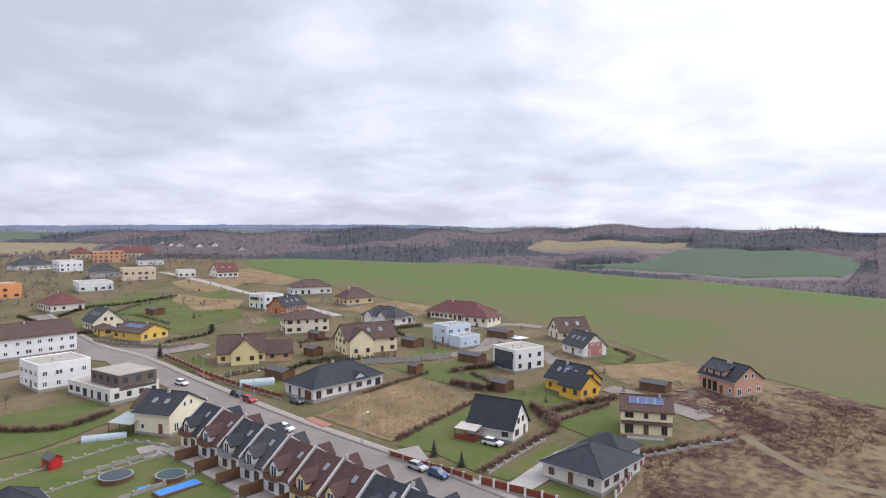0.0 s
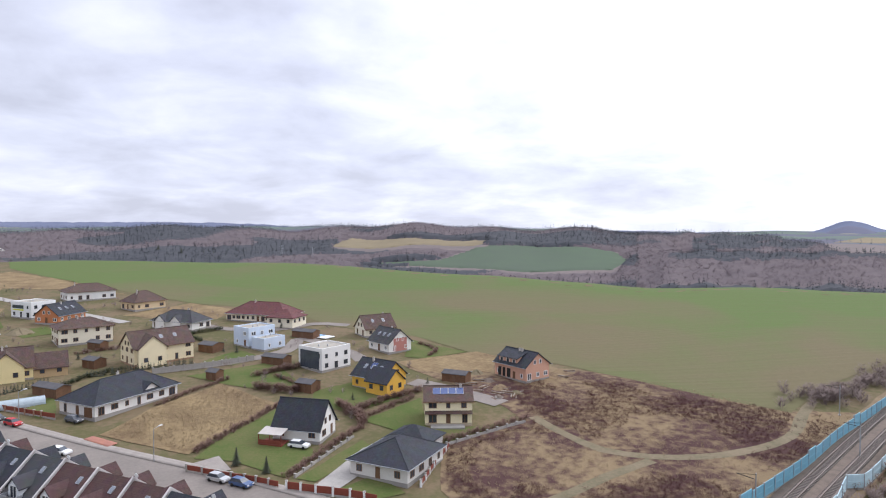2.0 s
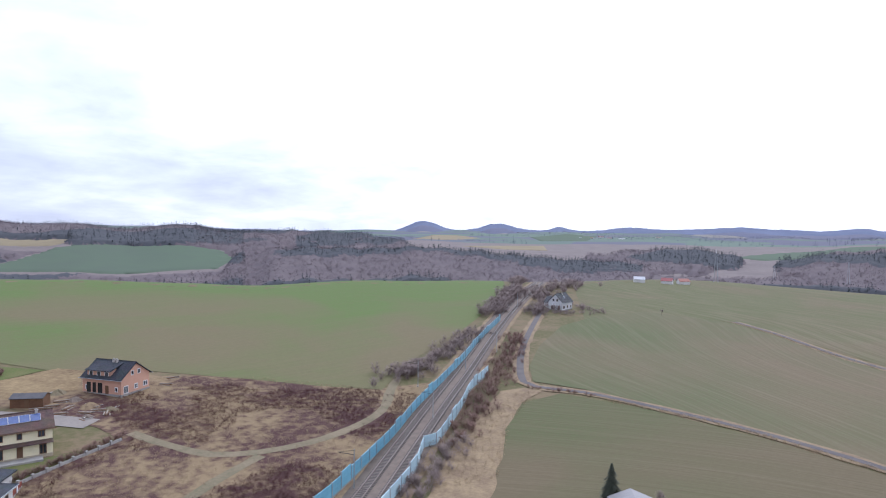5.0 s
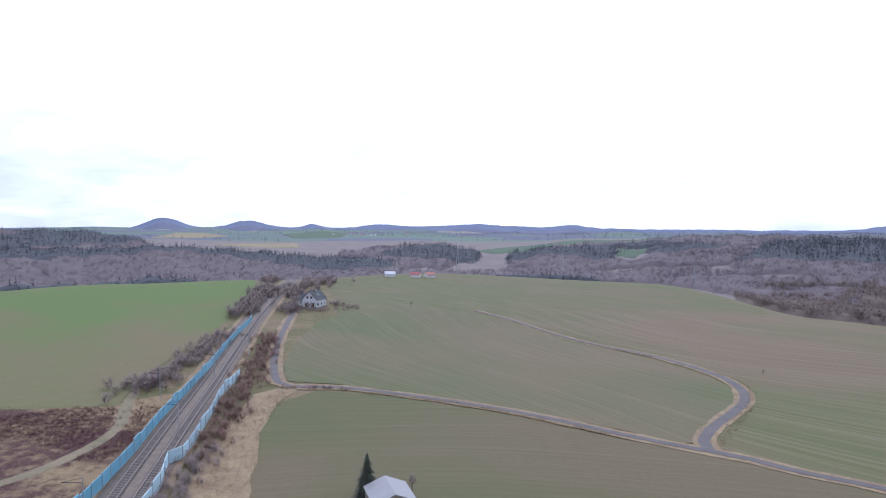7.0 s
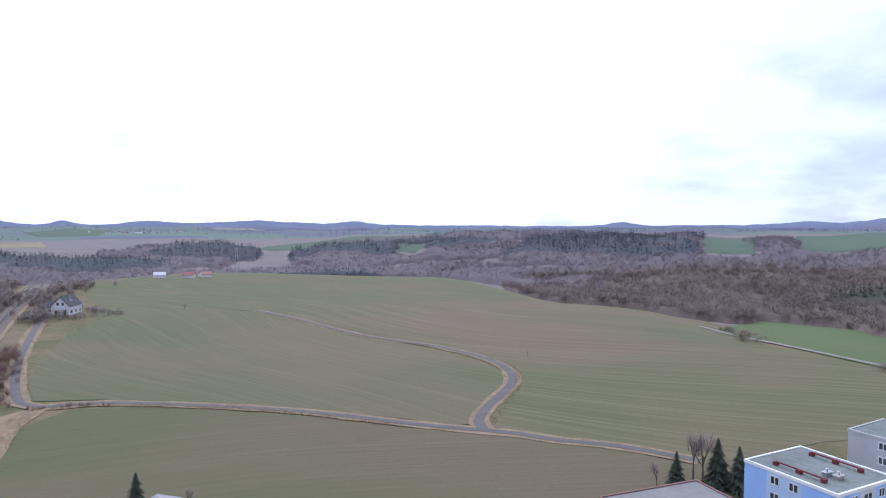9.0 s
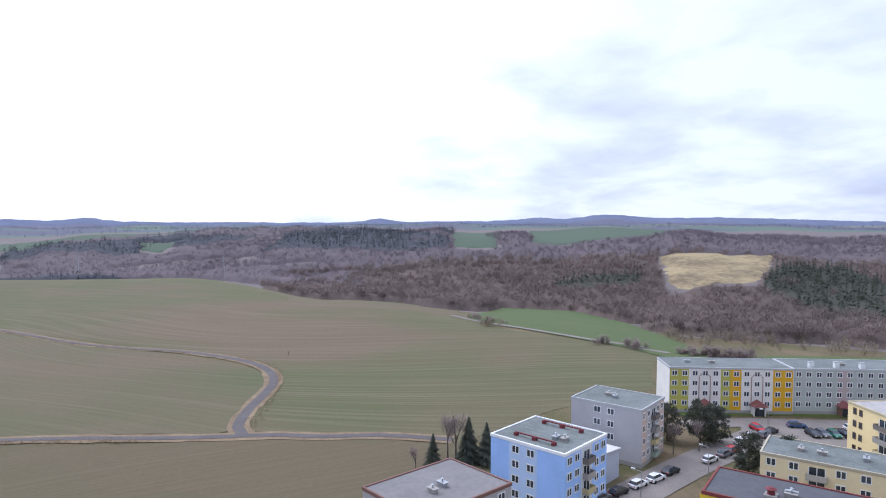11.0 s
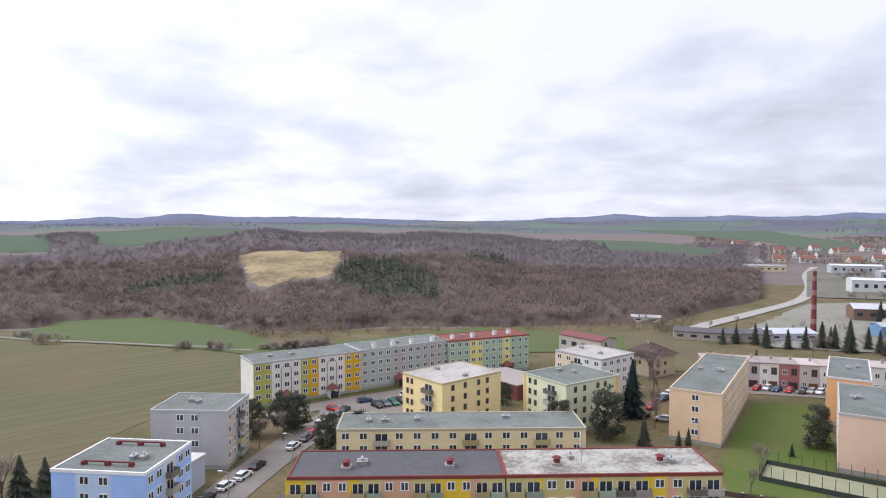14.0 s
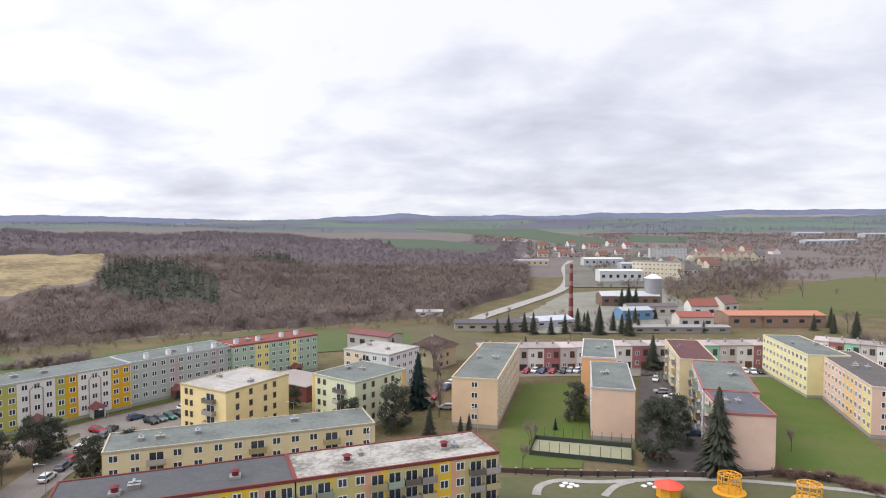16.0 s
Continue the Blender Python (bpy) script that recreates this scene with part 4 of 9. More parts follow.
def block(x, y, rot, L, D, label, h=12.0, floors=4, wall=(0.6, 0.6, 0.6), roof=None, faces=None, fascia=None, bands=None, balconies=None, steps=True, name="apartment_block",
          group="apartment blocks", frames=None, wide=1.6):
    """A flat-roofed panel block. faces: {side: number of window bays}; balconies: {side: set of bays}; bands: {side: [(from, to, colour)]}."""
    ob = thing(name, x, y, rot, label, "apartment block", group, z=min(ground_z(x, y), 0.0))
    wm = plaster("plaster_%02d_%02d_%02d" % tuple(int(c * 99) for c in wall), wall)
    part("wall", Solid().box(-L / 2, L / 2, -D / 2, D / 2, -3, h - 0.3), wm, ob)
    part("plinth", Solid().box(-L / 2 - 0.04, L / 2 + 0.04, -D / 2 - 0.04, D / 2 + 0.04, -3, 0.9), plaster("grey_plinth", (0.33, 0.31, 0.29)), ob)
    part("roof", Solid().box(-L / 2 + 0.2, L / 2 - 0.2, -D / 2 + 0.2, D / 2 - 0.2, h - 0.3, h - 0.1), roof or FELT, ob)
    p = Solid()
    for q in ((-L / 2 - 0.1, L / 2 + 0.1, -D / 2 - 0.1, -D / 2 + 0.2), (-L / 2 - 0.1, L / 2 + 0.1, D / 2 - 0.2, D / 2 + 0.1), (-L / 2 - 0.1, -L / 2 + 0.2, -D / 2 + 0.2, D / 2 - 0.2), (L / 2 - 0.2, L / 2 + 0.1, -D / 2 + 0.2, D / 2 - 0.2)):
        p.box(*q, h - 0.45, h + 0.06)
    part("parapet", p, plaster("fascia_%02d_%02d_%02d" % tuple(int(c * 99) for c in (fascia or (0.36, 0.36, 0.35))), fascia or (0.36, 0.36, 0.35)), ob)
    storey = (h - 1.6) / floors

    def on_wall(side, u, v):
        return {"s": pose(u, -D / 2, v), "e": pose(L / 2, u, v, 0, 0, 90), "w": pose(-L / 2, -u, v, 0, 0, -90), "n": pose(-u, D / 2, v, 0, 0, 180)}[side]

    for side, rows in (bands or {}).items():
        for a, b, c in rows:
            part("wall_panel", Solid().box(a, b, -0.012, 0.02, 0.9, h - 0.36), plaster("band_%02d_%02d_%02d" % tuple(int(q * 99) for q in c), c), ob, at=on_wall(side, 0, 0))
    for side, n in (faces or {}).items():
        length = L if side in "sn" else D
        cols = n if isinstance(n, list) else [-length / 2 + length * (i + 0.5) / n for i in range(n)]
        n = max(len(cols), int(length / 3.2)) if isinstance(n, list) else n
        for i, u in enumerate(cols):
            for f in range(floors):
                v = 1.95 + f * storey
                if i in (balconies or {}).get(side, ()):
                    w = length / n * 0.92
                    bal = part("balcony", Solid().box(-w / 2, w / 2, -1.1, 0.0, v - 1.0, v - 0.85), CONCRETE, ob, at=on_wall(side, u, 0))
                    rl = Solid().box(-w / 2, w / 2, -1.1, -1.04, v - 0.85, v + 0.1)
                    rl.box(-w / 2, -w / 2 + 0.06, -1.04, 0, v - 0.85, v + 0.1).box(w / 2 - 0.06, w / 2, -1.04, 0, v - 0.85, v + 0.1)
                    pick = (i * 5 + f * 3) % 4
                    part("railing", rl, (material("balcony_panel", (0.40, 0.37, 0.33), (0.3, 0.28, 0.25), 0.6, 0.8, per_object=0.25), material("balcony_ochre", (0.45, 0.38, 0.2), rough=0.8, per_object=0.2), material("balcony_green", (0.3, 0.36, 0.28), rough=0.7, per_object=0.2), material("balcony_dark", (0.16, 0.14, 0.12), rough=0.8, per_object=0.2))[pick], bal)
                    d = Solid().box(-w * 0.36, w * 0.36, -0.02, 0.02, v - 0.8, v + 1.1)
                    part("balcony_door", d, GLASS, bal)
                    part("door_frame", Solid().box(-w * 0.4, -w * 0.36, -0.06, 0.03, v - 0.8, v + 1.15).box(w * 0.36, w * 0.4, -0.06, 0.03, v - 0.8, v + 1.15).box(-0.06, 0.06, -0.06, 0.03, v - 0.8, v + 1.1), FRAMEW, bal)
                else:
                    window(ob, side, u, v, min(wide, length / n * 0.55), 1.4, L, D, frames or FRAMEW, y_in=-0.0)
    rnd = random.Random(int(x * 13 + y))
    for i in range(max(2, int(L * D / 130))):
        cx, cy = rnd.uniform(-L / 2 + 2, L / 2 - 2), rnd.uniform(-1.5, 1.5)
        v = part("roof_vent", Solid().box(-0.7, 0.7, -0.35, 0.35, 0, 0.55).box(-0.85, 0.85, -0.5, 0.5, 0.55, 0.65), CONCRETE if i % 2 else METAL, ob, at=pose(cx, cy, h - 0.1, 0, 0, rnd.choice((0, 90))))
        part("vent_pipe", Solid().tube((0, 0, 0.65), (0, 0, 1.1), 0.12, 0.12, 8).tube((0, 0, 1.1), (0, 0, 1.2), 0.25, 0.08, 8), METAL, v)
    return ob

REDWOOD = material("red_timber", (0.22, 0.055, 0.035), (0.16, 0.045, 0.03), 1.2, 0.8)

# ---- the houses ----
CREAM, YEL, PALE, LBLUE = (0.76, 0.66, 0.44), (0.72, 0.42, 0.07), (0.76, 0.70, 0.56), (0.55, 0.62, 0.72)
h = house(11.9, 138.3, -30.8, 10.5, 8.0, "white rendered house with a steep slate-grey gable roof", (0.78, 0.76, 0.72), "slate", "gable", "x", 2.9, 4.8, FRAMEB, chimney=0, door="e")
pr = new("porch")
pr.parent, pr.matrix_basis = h, pose(-4.2, -5.6, 0)
part("porch_roof", Solid().slab([(-2.6, -1.8, 2.2), (2.6, -1.8, 2.2), (2.6, 1.6, 2.75), (-2.6, 1.6, 2.75)], 0.08), material("porch_sheet", (0.5, 0.46, 0.42), rough=0.4), pr)
for px in (-2.5, 0, 2.5):
    part("post", Solid().box(px - 0.07, px + 0.07, -1.75, -1.6, 0, 2.2), REDWOOD, pr)
part("railing", Solid().box(-2.5, 2.5, -1.72, -1.64, 0.2, 1.0), REDWOOD, pr)
part("deck", Solid().box(-2.6, 2.6, -1.8, 1.6, -0.5, 0.15), REDWOOD, pr)
h = house(27.4, 117.8, -43.3, 12.0, 14.0, "light grey bungalow with a dark hipped tile roof", (0.62, 0.6, 0.56), "slate", "hip", "y", 3.0, 3.0, FRAMEB, skylights=1, chimney=0)
wing(h, -2.0, 10.0, 9, 8, (0.6, 0.58, 0.55), "slate", "hip", "x", 2.9, 2.2, ())
h = house(34.1, 168.9, -51.7, 11.0, 9.0, "bright yellow house with a dark gable roof and skylights", YEL, "slate", "gable", "x", 3.4, 3.6, FRAMEB, skylights=3, solar=1)
wing(h, 4.6, -3.0, 7.0, 7.0, YEL, "slate", "gable", "x", 3.0, 2.8, ("s", "e"), FRAMEB)
h = house(44.3, 140.1, -14.9, 10.5, 8.0, "cream two-storey house with a brown roof and blue solar collectors", (0.86, 0.77, 0.52), "brown", "gable", "x", 5.4, 2.2, FRAMEB, solar=4, windows=("s", "e"), plinth=(0.5, 0.42, 0.3))
part("terrace", Solid().box(-4, 3.5, -6.6, -4.1, -0.6, 0.12), CONCRETE, h)
part("porch_roof", Solid().slab([(-5.3, -5.2, 2.75), (5.3, -5.2, 2.75), (5.3, -4.0, 3.15), (-5.3, -4.0, 3.15)], 0.12), tile_material("tiles_brown", ROOFS["brown"]), h, uv=True)
h = house(75.3, 168.2, -67.9, 12.0, 9.5, "unfinished house of bare orange brick with a dark roof", (0.58, 0.34, 0.24), "slate", "gable", "x", 4.2, 3.3, FRAMEW, chimney=2, gap=2.3)
# near-black sheet on the wall paints the shade of an open bay
part("open_bay", Solid().box(-4.6, 0.2, -0.05, 0.02, 0.4, 2.9), material("painted_bay_shade", (0.03, 0.028, 0.026), rough=0.9), h, at=pose(0, -4.78, 0))
for px in (-3.0, -1.4):
    part("bay_pillar", Solid().box(px - 0.2, px + 0.2, -0.15, 0.02, 0.36, 2.9), plaster("bare_brick", (0.58, 0.34, 0.24)), h, at=pose(0, -4.8, 0))
dm = new("dormer")
dm.parent, dm.matrix_basis = h, pose(-1.2, -3.2, 4.2)
part("dormer_wall", Solid().box(-3.6, 3.6, -1.2, 3.0, -0.4, 1.9), plaster("bare_brick", (0.58, 0.34, 0.24)), dm)
part("dormer_roof", Solid().slab([(-4, -1.7, 1.75), (4, -1.7, 1.75), (4, 3.4, 3.4), (-4, 3.4, 3.4)], 0.15), tile_material("tiles_slate", ROOFS["slate"]), dm, uv=True)
for px in (-2.4, 0, 2.4):
    part("window", lattice([px - 0.6, px - 0.5, px + 0.5, px + 0.6], [0.2, 0.3, 1.4, 1.5], -1.27, -1.15), FRAMEW, dm)
    part("pane", Solid().box(px - 0.55, px + 0.55, -1.24, -1.16, 0.25, 1.45), GLASS, dm)
h = house(22.4, 191.5, -55.7, 10.2, 11.0, "modern white cube house with large dark glazing and flat roof", (0.74, 0.73, 0.71), "slate", "flat", "x", 6.2, 0, DARKMETAL)
part("curtain_glazing", Solid().box(-4.2, 4.0, -0.08, 0.0, 0.5, 5.6), GLASS, h, at=pose(0, -5.55, 0))
house(3.0, 224.8, -55.8, 8.4, 10.3, "pale blue house with a low mono-pitch roof", LBLUE, "slate", "flat", "x", 6.0, 0, FRAMEW)
house(7.3, 218.0, -51.3, 6.0, 8.8, "pale blue low annex with flat roof", LBLUE, "slate", "flat", "x", 3.6, 0, FRAMEW)
house(45.5, 207.3, -65.0, 11.0, 9.0, "white house with pink gable panel and grey roof", (0.78, 0.76, 0.72), "grey", "gable", "x", 3.2, 3.8, FRAMEW, skylights=3, panel=(0.45, 0.2, 0.17))
house(45.2, 230.7, -73.5, 8.5, 12.0, "cream house with a brown gable roof", PALE, "brown", "gable", "y", 3.0, 4.0, FRAMEB, skylights=2)
h = house(7.6, 265.7, -34.8, 26.2, 13.0, "long bungalow with a dark red hipped roof", PALE, "wine", "hip", "x", 3.0, 4.2, FRAMEB, gap=2.0)
wing(h, 13.5, -6.0, 11, 10, PALE, "wine", "hip", "x", 3.0, 2.6, ("s", "e"), FRAMEB)
h = house(-28.6, 170.1, -42.4, 12.0, 22.8, "long white bungalow with a wide slate-grey hipped roof", (0.74, 0.72, 0.69), "slate", "hip", "y", 3.0, 4.0, FRAMEB, garage="brown", chimney=1)
wing(h, 3.4, 3.5, 5, 4.6, (0.7, 0.68, 0.65), "slate", "gable", "x", 3.2, 1.7, ())
h = house(-25.3, 210.7, -60.7, 10.0, 17.6, "large cream house with brown gable roof on a brick base", CREAM, "brown", "gable", "y", 5.2, 4.0, FRAMEB, skylights=3, plinth=(0.32, 0.2, 0.13))
wing(h, 3.0, -4.0, 7, 8, CREAM, "brown", "gable", "x", 5.0, 3.4, ("e",), FRAMEB)
h = house(-62.6, 200.1, -74.0, 11.0, 13.9, "yellow house with a broad brown roof and cross gable", (0.74, 0.62, 0.33), "brown", "gable", "y", 3.4, 4.4, FRAMEB, chimney=2)
wing(h, 3.2, 1.0, 7, 8, (0.74, 0.62, 0.33), "brown", "gable", "x", 3.6, 3.8, ("e",), FRAMEB)
wing(h, 1.5, 11.0, 7, 8, (0.5, 0.36, 0.2), "brown", "gable", "y", 2.6, 3.4, ("e",), FRAMEB)
house(-52.1, 241.5, -65.8, 11.0, 16.0, "cream two-storey villa with a brown hipped roof", PALE, "brown", "hip", "y", 5.4, 2.6, FRAMEB, garage="brown")
h = house(-79.9, 291.2, -40.7, 12.0, 10.0, "white cube house with a lime stripe and flat roof", (0.74, 0.74, 0.73), "slate", "flat", "x", 6.0, 0, DARKMETAL)
part("lime_stripe", Solid().box(-5, 1.5, -0.04, 0.0, 2.9, 3.4), plaster("lime_paint", (0.6, 0.62, 0.08)), h, at=pose(0, -5.0, 0))
part("ribbon_window", Solid().box(-5, 1.5, -0.06, 0.0, 3.7, 5.0), GLASS, h, at=pose(0, -5.0, 0))
house(-67.5, 279.0, -27.2, 10.0, 14.0, "orange gabled house with a dark roof and skylights", (0.5, 0.2, 0.09), "slate", "gable", "y", 3.2, 3.8, FRAMEW, skylights=3)
house(-68.8, 331.7, -63.7, 12.0, 20.0, "long white house with brown hipped roof", (0.78, 0.77, 0.75), "brown", "hip", "y", 4.0, 3.2, FRAMEB)
house(-41.5, 301.6, -50.0, 10.3, 13.9, "beige house with a brown hipped roof and chimney", (0.66, 0.52, 0.33), "brown", "hip", "y", 3.4, 4.2, FRAMEB)
h = house(-22.5, 257.2, -37.0, 18.1, 10.0, "white bungalow with a grey-brown hipped roof", (0.74, 0.72, 0.68), "grey", "hip", "x", 3.0, 3.6, FRAMEB, skylights=1)
for wx in (-5, 2):
    wing(h, wx, -3.6, 4.2, 4.0, (0.74, 0.72, 0.68), "grey", "gable", "y", 3.2, 1.9, ())
house(-108.3, 230.3, -27.5, 15.0, 11.0, "yellow bungalow with a brown roof and solar panels", (0.74, 0.5, 0.12), "brown", "gable", "x", 3.0, 2.4, FRAMEB, solar=5)
house(-123.8, 235.2, -45.6, 7.7, 5.0, "small yellow garage with a tiled roof", (0.74, 0.5, 0.12), "brown", "hip", "x", 2.6, 1.6, FRAMEB, chimney=0)
house(-130.3, 246.5, -45.2, 13.0, 10.6, "white house with a dark gable roof and skylights", PALE, "grey", "gable", "x", 3.4, 4.6, FRAMEB, skylights=3)
house(-169.6, 286.2, -41.7, 16.1, 13.4, "white house with a red hipped roof", (0.74, 0.70, 0.64), "red", "hip", "x", 3.4, 4.2, FRAMEB)
house(-133.4, 209.2, -39.9, 12.1, 22.0, "long white two-storey house with a brown tile roof", (0.76, 0.75, 0.74), "brown", "gable", "y", 6.4, 3.6, FRAMEW)
house(-106.0, 175.5, -39.2, 13.3, 13.0, "white two-storey cube house with flat gravel roof", (0.8, 0.79, 0.77), "slate", "flat", "x", 6.6, 0, FRAMEW)
h = house(-85.8, 167.0, -33.6, 20.0, 13.0, "modern house with white ground floor and brown timber upper floor", (0.66, 0.63, 0.6), "slate", "flat", "x", 3.2, 0, DARKMETAL)
w = wing(h, 3.5, 0.8, 13, 10, (0.15, 0.12, 0.105), "slate", "flat", "x", 3.0, 0, ("s", "e"), DARKMETAL, 3.4)
house(-186.4, 343.4, -51.4, 18.0, 16.0, "white flat-roofed house with a bluish roof", (0.74, 0.74, 0.74), "slate", "flat", "x", 4.6, 0, FRAMEB)
house(-134.6, 396.5, -52.4, 14.0, 12.6, "white house with a red roof and twin gables", (0.78, 0.75, 0.7), "red", "gable", "y", 3.6, 4.6, FRAMEB, skylights=2)
house(-181.2, 383.5, -57.7, 14.0, 17.6, "cream two-storey house with a flat projecting roof", (0.66, 0.54, 0.4), "slate", "flat", "x", 7.0, 0, FRAMEB)
house(-247.3, 425.2, -44.7, 16.0, 14.0, "white modern house with ribbon windows", (0.8, 0.8, 0.8), "slate", "flat", "x", 7.0, 0, DARKMETAL)
house(-277.5, 434.1, -34.8, 15.0, 22.5, "white bungalow with a dark hipped roof", (0.72, 0.71, 0.7), "grey", "hip", "x", 3.4, 5.0, FRAMEW)
house(-248.7, 478.8, -56.2, 16.0, 20.4, "orange rendered flat-roofed house", (0.62, 0.33, 0.2), "slate", "flat", "x", 8.0, 0, FRAMEB)
house(-210.0, 462.3, -58.9, 14.0, 16.3, "white house with a dark hipped roof", (0.8, 0.8, 0.8), "grey", "hip", "x", 4.2, 4.6, FRAMEW)
house(-209.8, 398.4, -53.3, 15.0, 16.2, "grey house with a dark hipped roof", (0.45, 0.44, 0.44), "grey", "hip", "x", 3.6, 4.8, FRAMEW)
house(-286.2, 508.5, -52.9, 16.0, 14.3, "tan house with a red hipped roof", (0.6, 0.48, 0.33), "red", "hip", "x", 4.2, 4.8, FRAMEB)
house(-256.5, 531.2, -61.9, 16.0, 36.7, "red-roofed house among trees", (0.6, 0.5, 0.42), "red", "hip", "x", 4.2, 5.0, FRAMEB)
house(-158.3, 396.7, -59.2, 10.0, 10.2, "small white flat-roofed building", (0.74, 0.72, 0.68), "slate", "flat", "x", 4.2, 0, FRAMEB)
house(-215.9, 319.2, -43.8, 15.0, 9.2, "orange flat-roofed two-storey house", (0.72, 0.32, 0.14), "slate", "flat", "x", 7.0, 0, FRAMEB)
for fx, fy, fr, fl in [(-531.1, 1216.9, -50, 'red'), (-502.1, 1186.2, -40, 'red'), (-481.1, 1180.4, -60, 'red'), (-442.5, 1165.5, -45, 'brown'), (-422.8, 1190.7, -50, 'grey'), (-363.4, 1157.0, -50, 'grey')]:
    house(fx, fy, fr, 15, 12, "distant white house with a tiled roof", (0.78, 0.76, 0.72), fl, "gable", "x", 5.0, 5.0, FRAMEB, chimney=0)

house(-67.8, 99.9, -45, 9, 9, "garden house with a dark slate hipped roof", (0.6, 0.58, 0.54), "slate", "hip", "x", 3.0, 3.0, FRAMEB, chimney=0)

# ---- the terraced row beside the street ----
ROW_A, ROW_B = Vector((-44.7, 130.3)), Vector((-10.6, 100.2))
row_way = (ROW_B - ROW_A).normalized()
row_rot = math.degrees(math.atan2(row_way.y, row_way.x))
row_pitch = (ROW_B - ROW_A).length / 6


def row_house(i, roof, wall, balcony):
    c = ROW_A + row_way * row_pitch * (i + 0.5)
    L, D = row_pitch, 10.5
    ob = thing("terraced_house", c.x, c.y, row_rot, "terraced house with a steep %s tile roof and %s walls" % ({"slate": "dark grey", "maroon": "reddish brown", "brown": "brown", "grey": "grey"}[roof], {0: "cream", 1: "white", 2: "yellow"}[wall]), "terraced house", "row of terraced houses",
               z=ground_z(c.x, c.y) + 0.1)
    wm = plaster("row_wall_%d" % wall, ((0.74, 0.68, 0.54), (0.7, 0.72, 0.74), (0.76, 0.62, 0.3))[wall])
    tiles = tile_material("tiles_" + roof, ROOFS[roof])
    z, rise = 3.6, 4.2
    part("wall", walls_gable(L, D, z, rise, "x", -1.5), wm, ob)
    part("roof", roof_gable(L - 0.8, D, z, rise, 0.5, "x"), tiles, ob, uv=True)
    # raised party wall with metal coping
    for sx in (-1, 1):
        q = Solid()
        x0, x1 = sx * L / 2 - 0.14, sx * L / 2 + 0.14
        y1, zr = D / 2 + 0.45, z + rise + 0.55
        ze = z - 0.45 * rise / (D / 2) + 0.5
        q.slab([(x0, -y1, ze), (x1, -y1, ze), (x1, 0, zr), (x0, 0, zr)], 0.5).slab([(x1, y1, ze), (x0, y1, ze), (x0, 0, zr), (x1, 0, zr)], 0.5)
        part("party_wall", q, plaster("pale_coping", (0.55, 0.52, 0.5)), ob)
    # dormer with a small balcony over the garden, garden side is -y
    d = new("dormer")
    d.parent, d.matrix_basis = ob, pose(-0.3, -D / 2 + 1.3, 3.2)
    part("dormer_wall", walls_gable(2.6, 3.4, 1.9, 1.3, "y", -0.4), wm, d)
    part("dormer_roof", roof_gable(2.6, 3.4, 1.9, 1.3, 0.35, "y"), tiles, d, uv=True)
    part("balcony_door", Solid().box(-0.7, 0.7, -1.76, -1.7, 0.1, 2.0), GLASS, d)
    part("door_frame", Solid().box(-0.8, -0.68, -1.8, -1.7, 0.0, 2.1).box(0.68, 0.8, -1.8, -1.7, 0.0, 2.1).box(-0.06, 0.06, -1.79, -1.7, 0.1, 2.0).box(-0.8, 0.8, -1.8, -1.7, 2.0, 2.1), FRAMEW, d)
    bl = part("balcony", Solid().box(-1.7, 1.7, -1.5, -0.1, 0.0, 0.15), CONCRETE, ob, at=pose(-0.3, -D / 2, 2.9))
    part("railing", Solid().box(-1.7, 1.7, -1.5, -1.42, 0.15, 1.1).box(-1.7, -1.62, -1.42, -0.1, 0.15, 1.1).box(1.62, 1.7, -1.42, -0.1, 0.15, 1.1), WOOD if balcony else METAL, bl)
    # street-side dormer
    d2 = new("dormer")
    d2.parent, d2.matrix_basis = ob, pose(0.4, D / 2 - 1.5, 3.4)
    part("dormer_wall", walls_gable(2.6, 3.6, 1.7, 1.5, "y", -0.4), wm, d2)
    part("dormer_roof", roof_gable(2.6, 3.6, 1.7, 1.5, 0.35, "y"), tiles, d2, uv=True)
    for u in (-1.8, 1.3):
        window(ob, "s", u, 0.4, 1.5, 2.0, L, D, FRAMEB)
    window(ob, "n", 0.5, 0.9, 1.4, 1.3, L, D, FRAMEB)
    half = D / 2
    sl = math.degrees(math.atan2(rise, half))
    sk = part("skylight", Solid().box(-0.4, 0.4, -0.6, 0.6, -0.05, 0.1), METAL, ob, at=pose(2.0 - (i % 3) * 0.5, -half * 0.35, z + rise * 0.65 + 0.25, sl))
    part("pane", Solid().box(-0.32, 0.32, -0.52, 0.52, 0.0, 0.12), material("skylight_glass", (0.35, 0.38, 0.42), rough=0.1), sk)
    if i % 2:
        part("satellite_dish", Solid().tube((0, 0, 0), (0, 0, 0.7), 0.03, 0.03, 5).tube((0, -0.15, 0.7), (0, -0.05, 0.72), 0.4, 0.32, 10), FRAMEW, ob, at=pose(-L / 2 + 0.4, 0.4, z + rise + 0.2))
    # garden deck and fence
    part("terrace", Solid().box(-L / 2 + 0.3, L / 2 - 0.3, -D / 2 - 4, -D / 2 - 0.06, -0.8, 0.1), PAVING, ob)
    part("privacy_screen", Solid().box(L / 2 - 0.1, L / 2 + 0.1, -D / 2 - 5, -D / 2 - 0.3, 0, 1.9), WOOD, ob)
    return ob


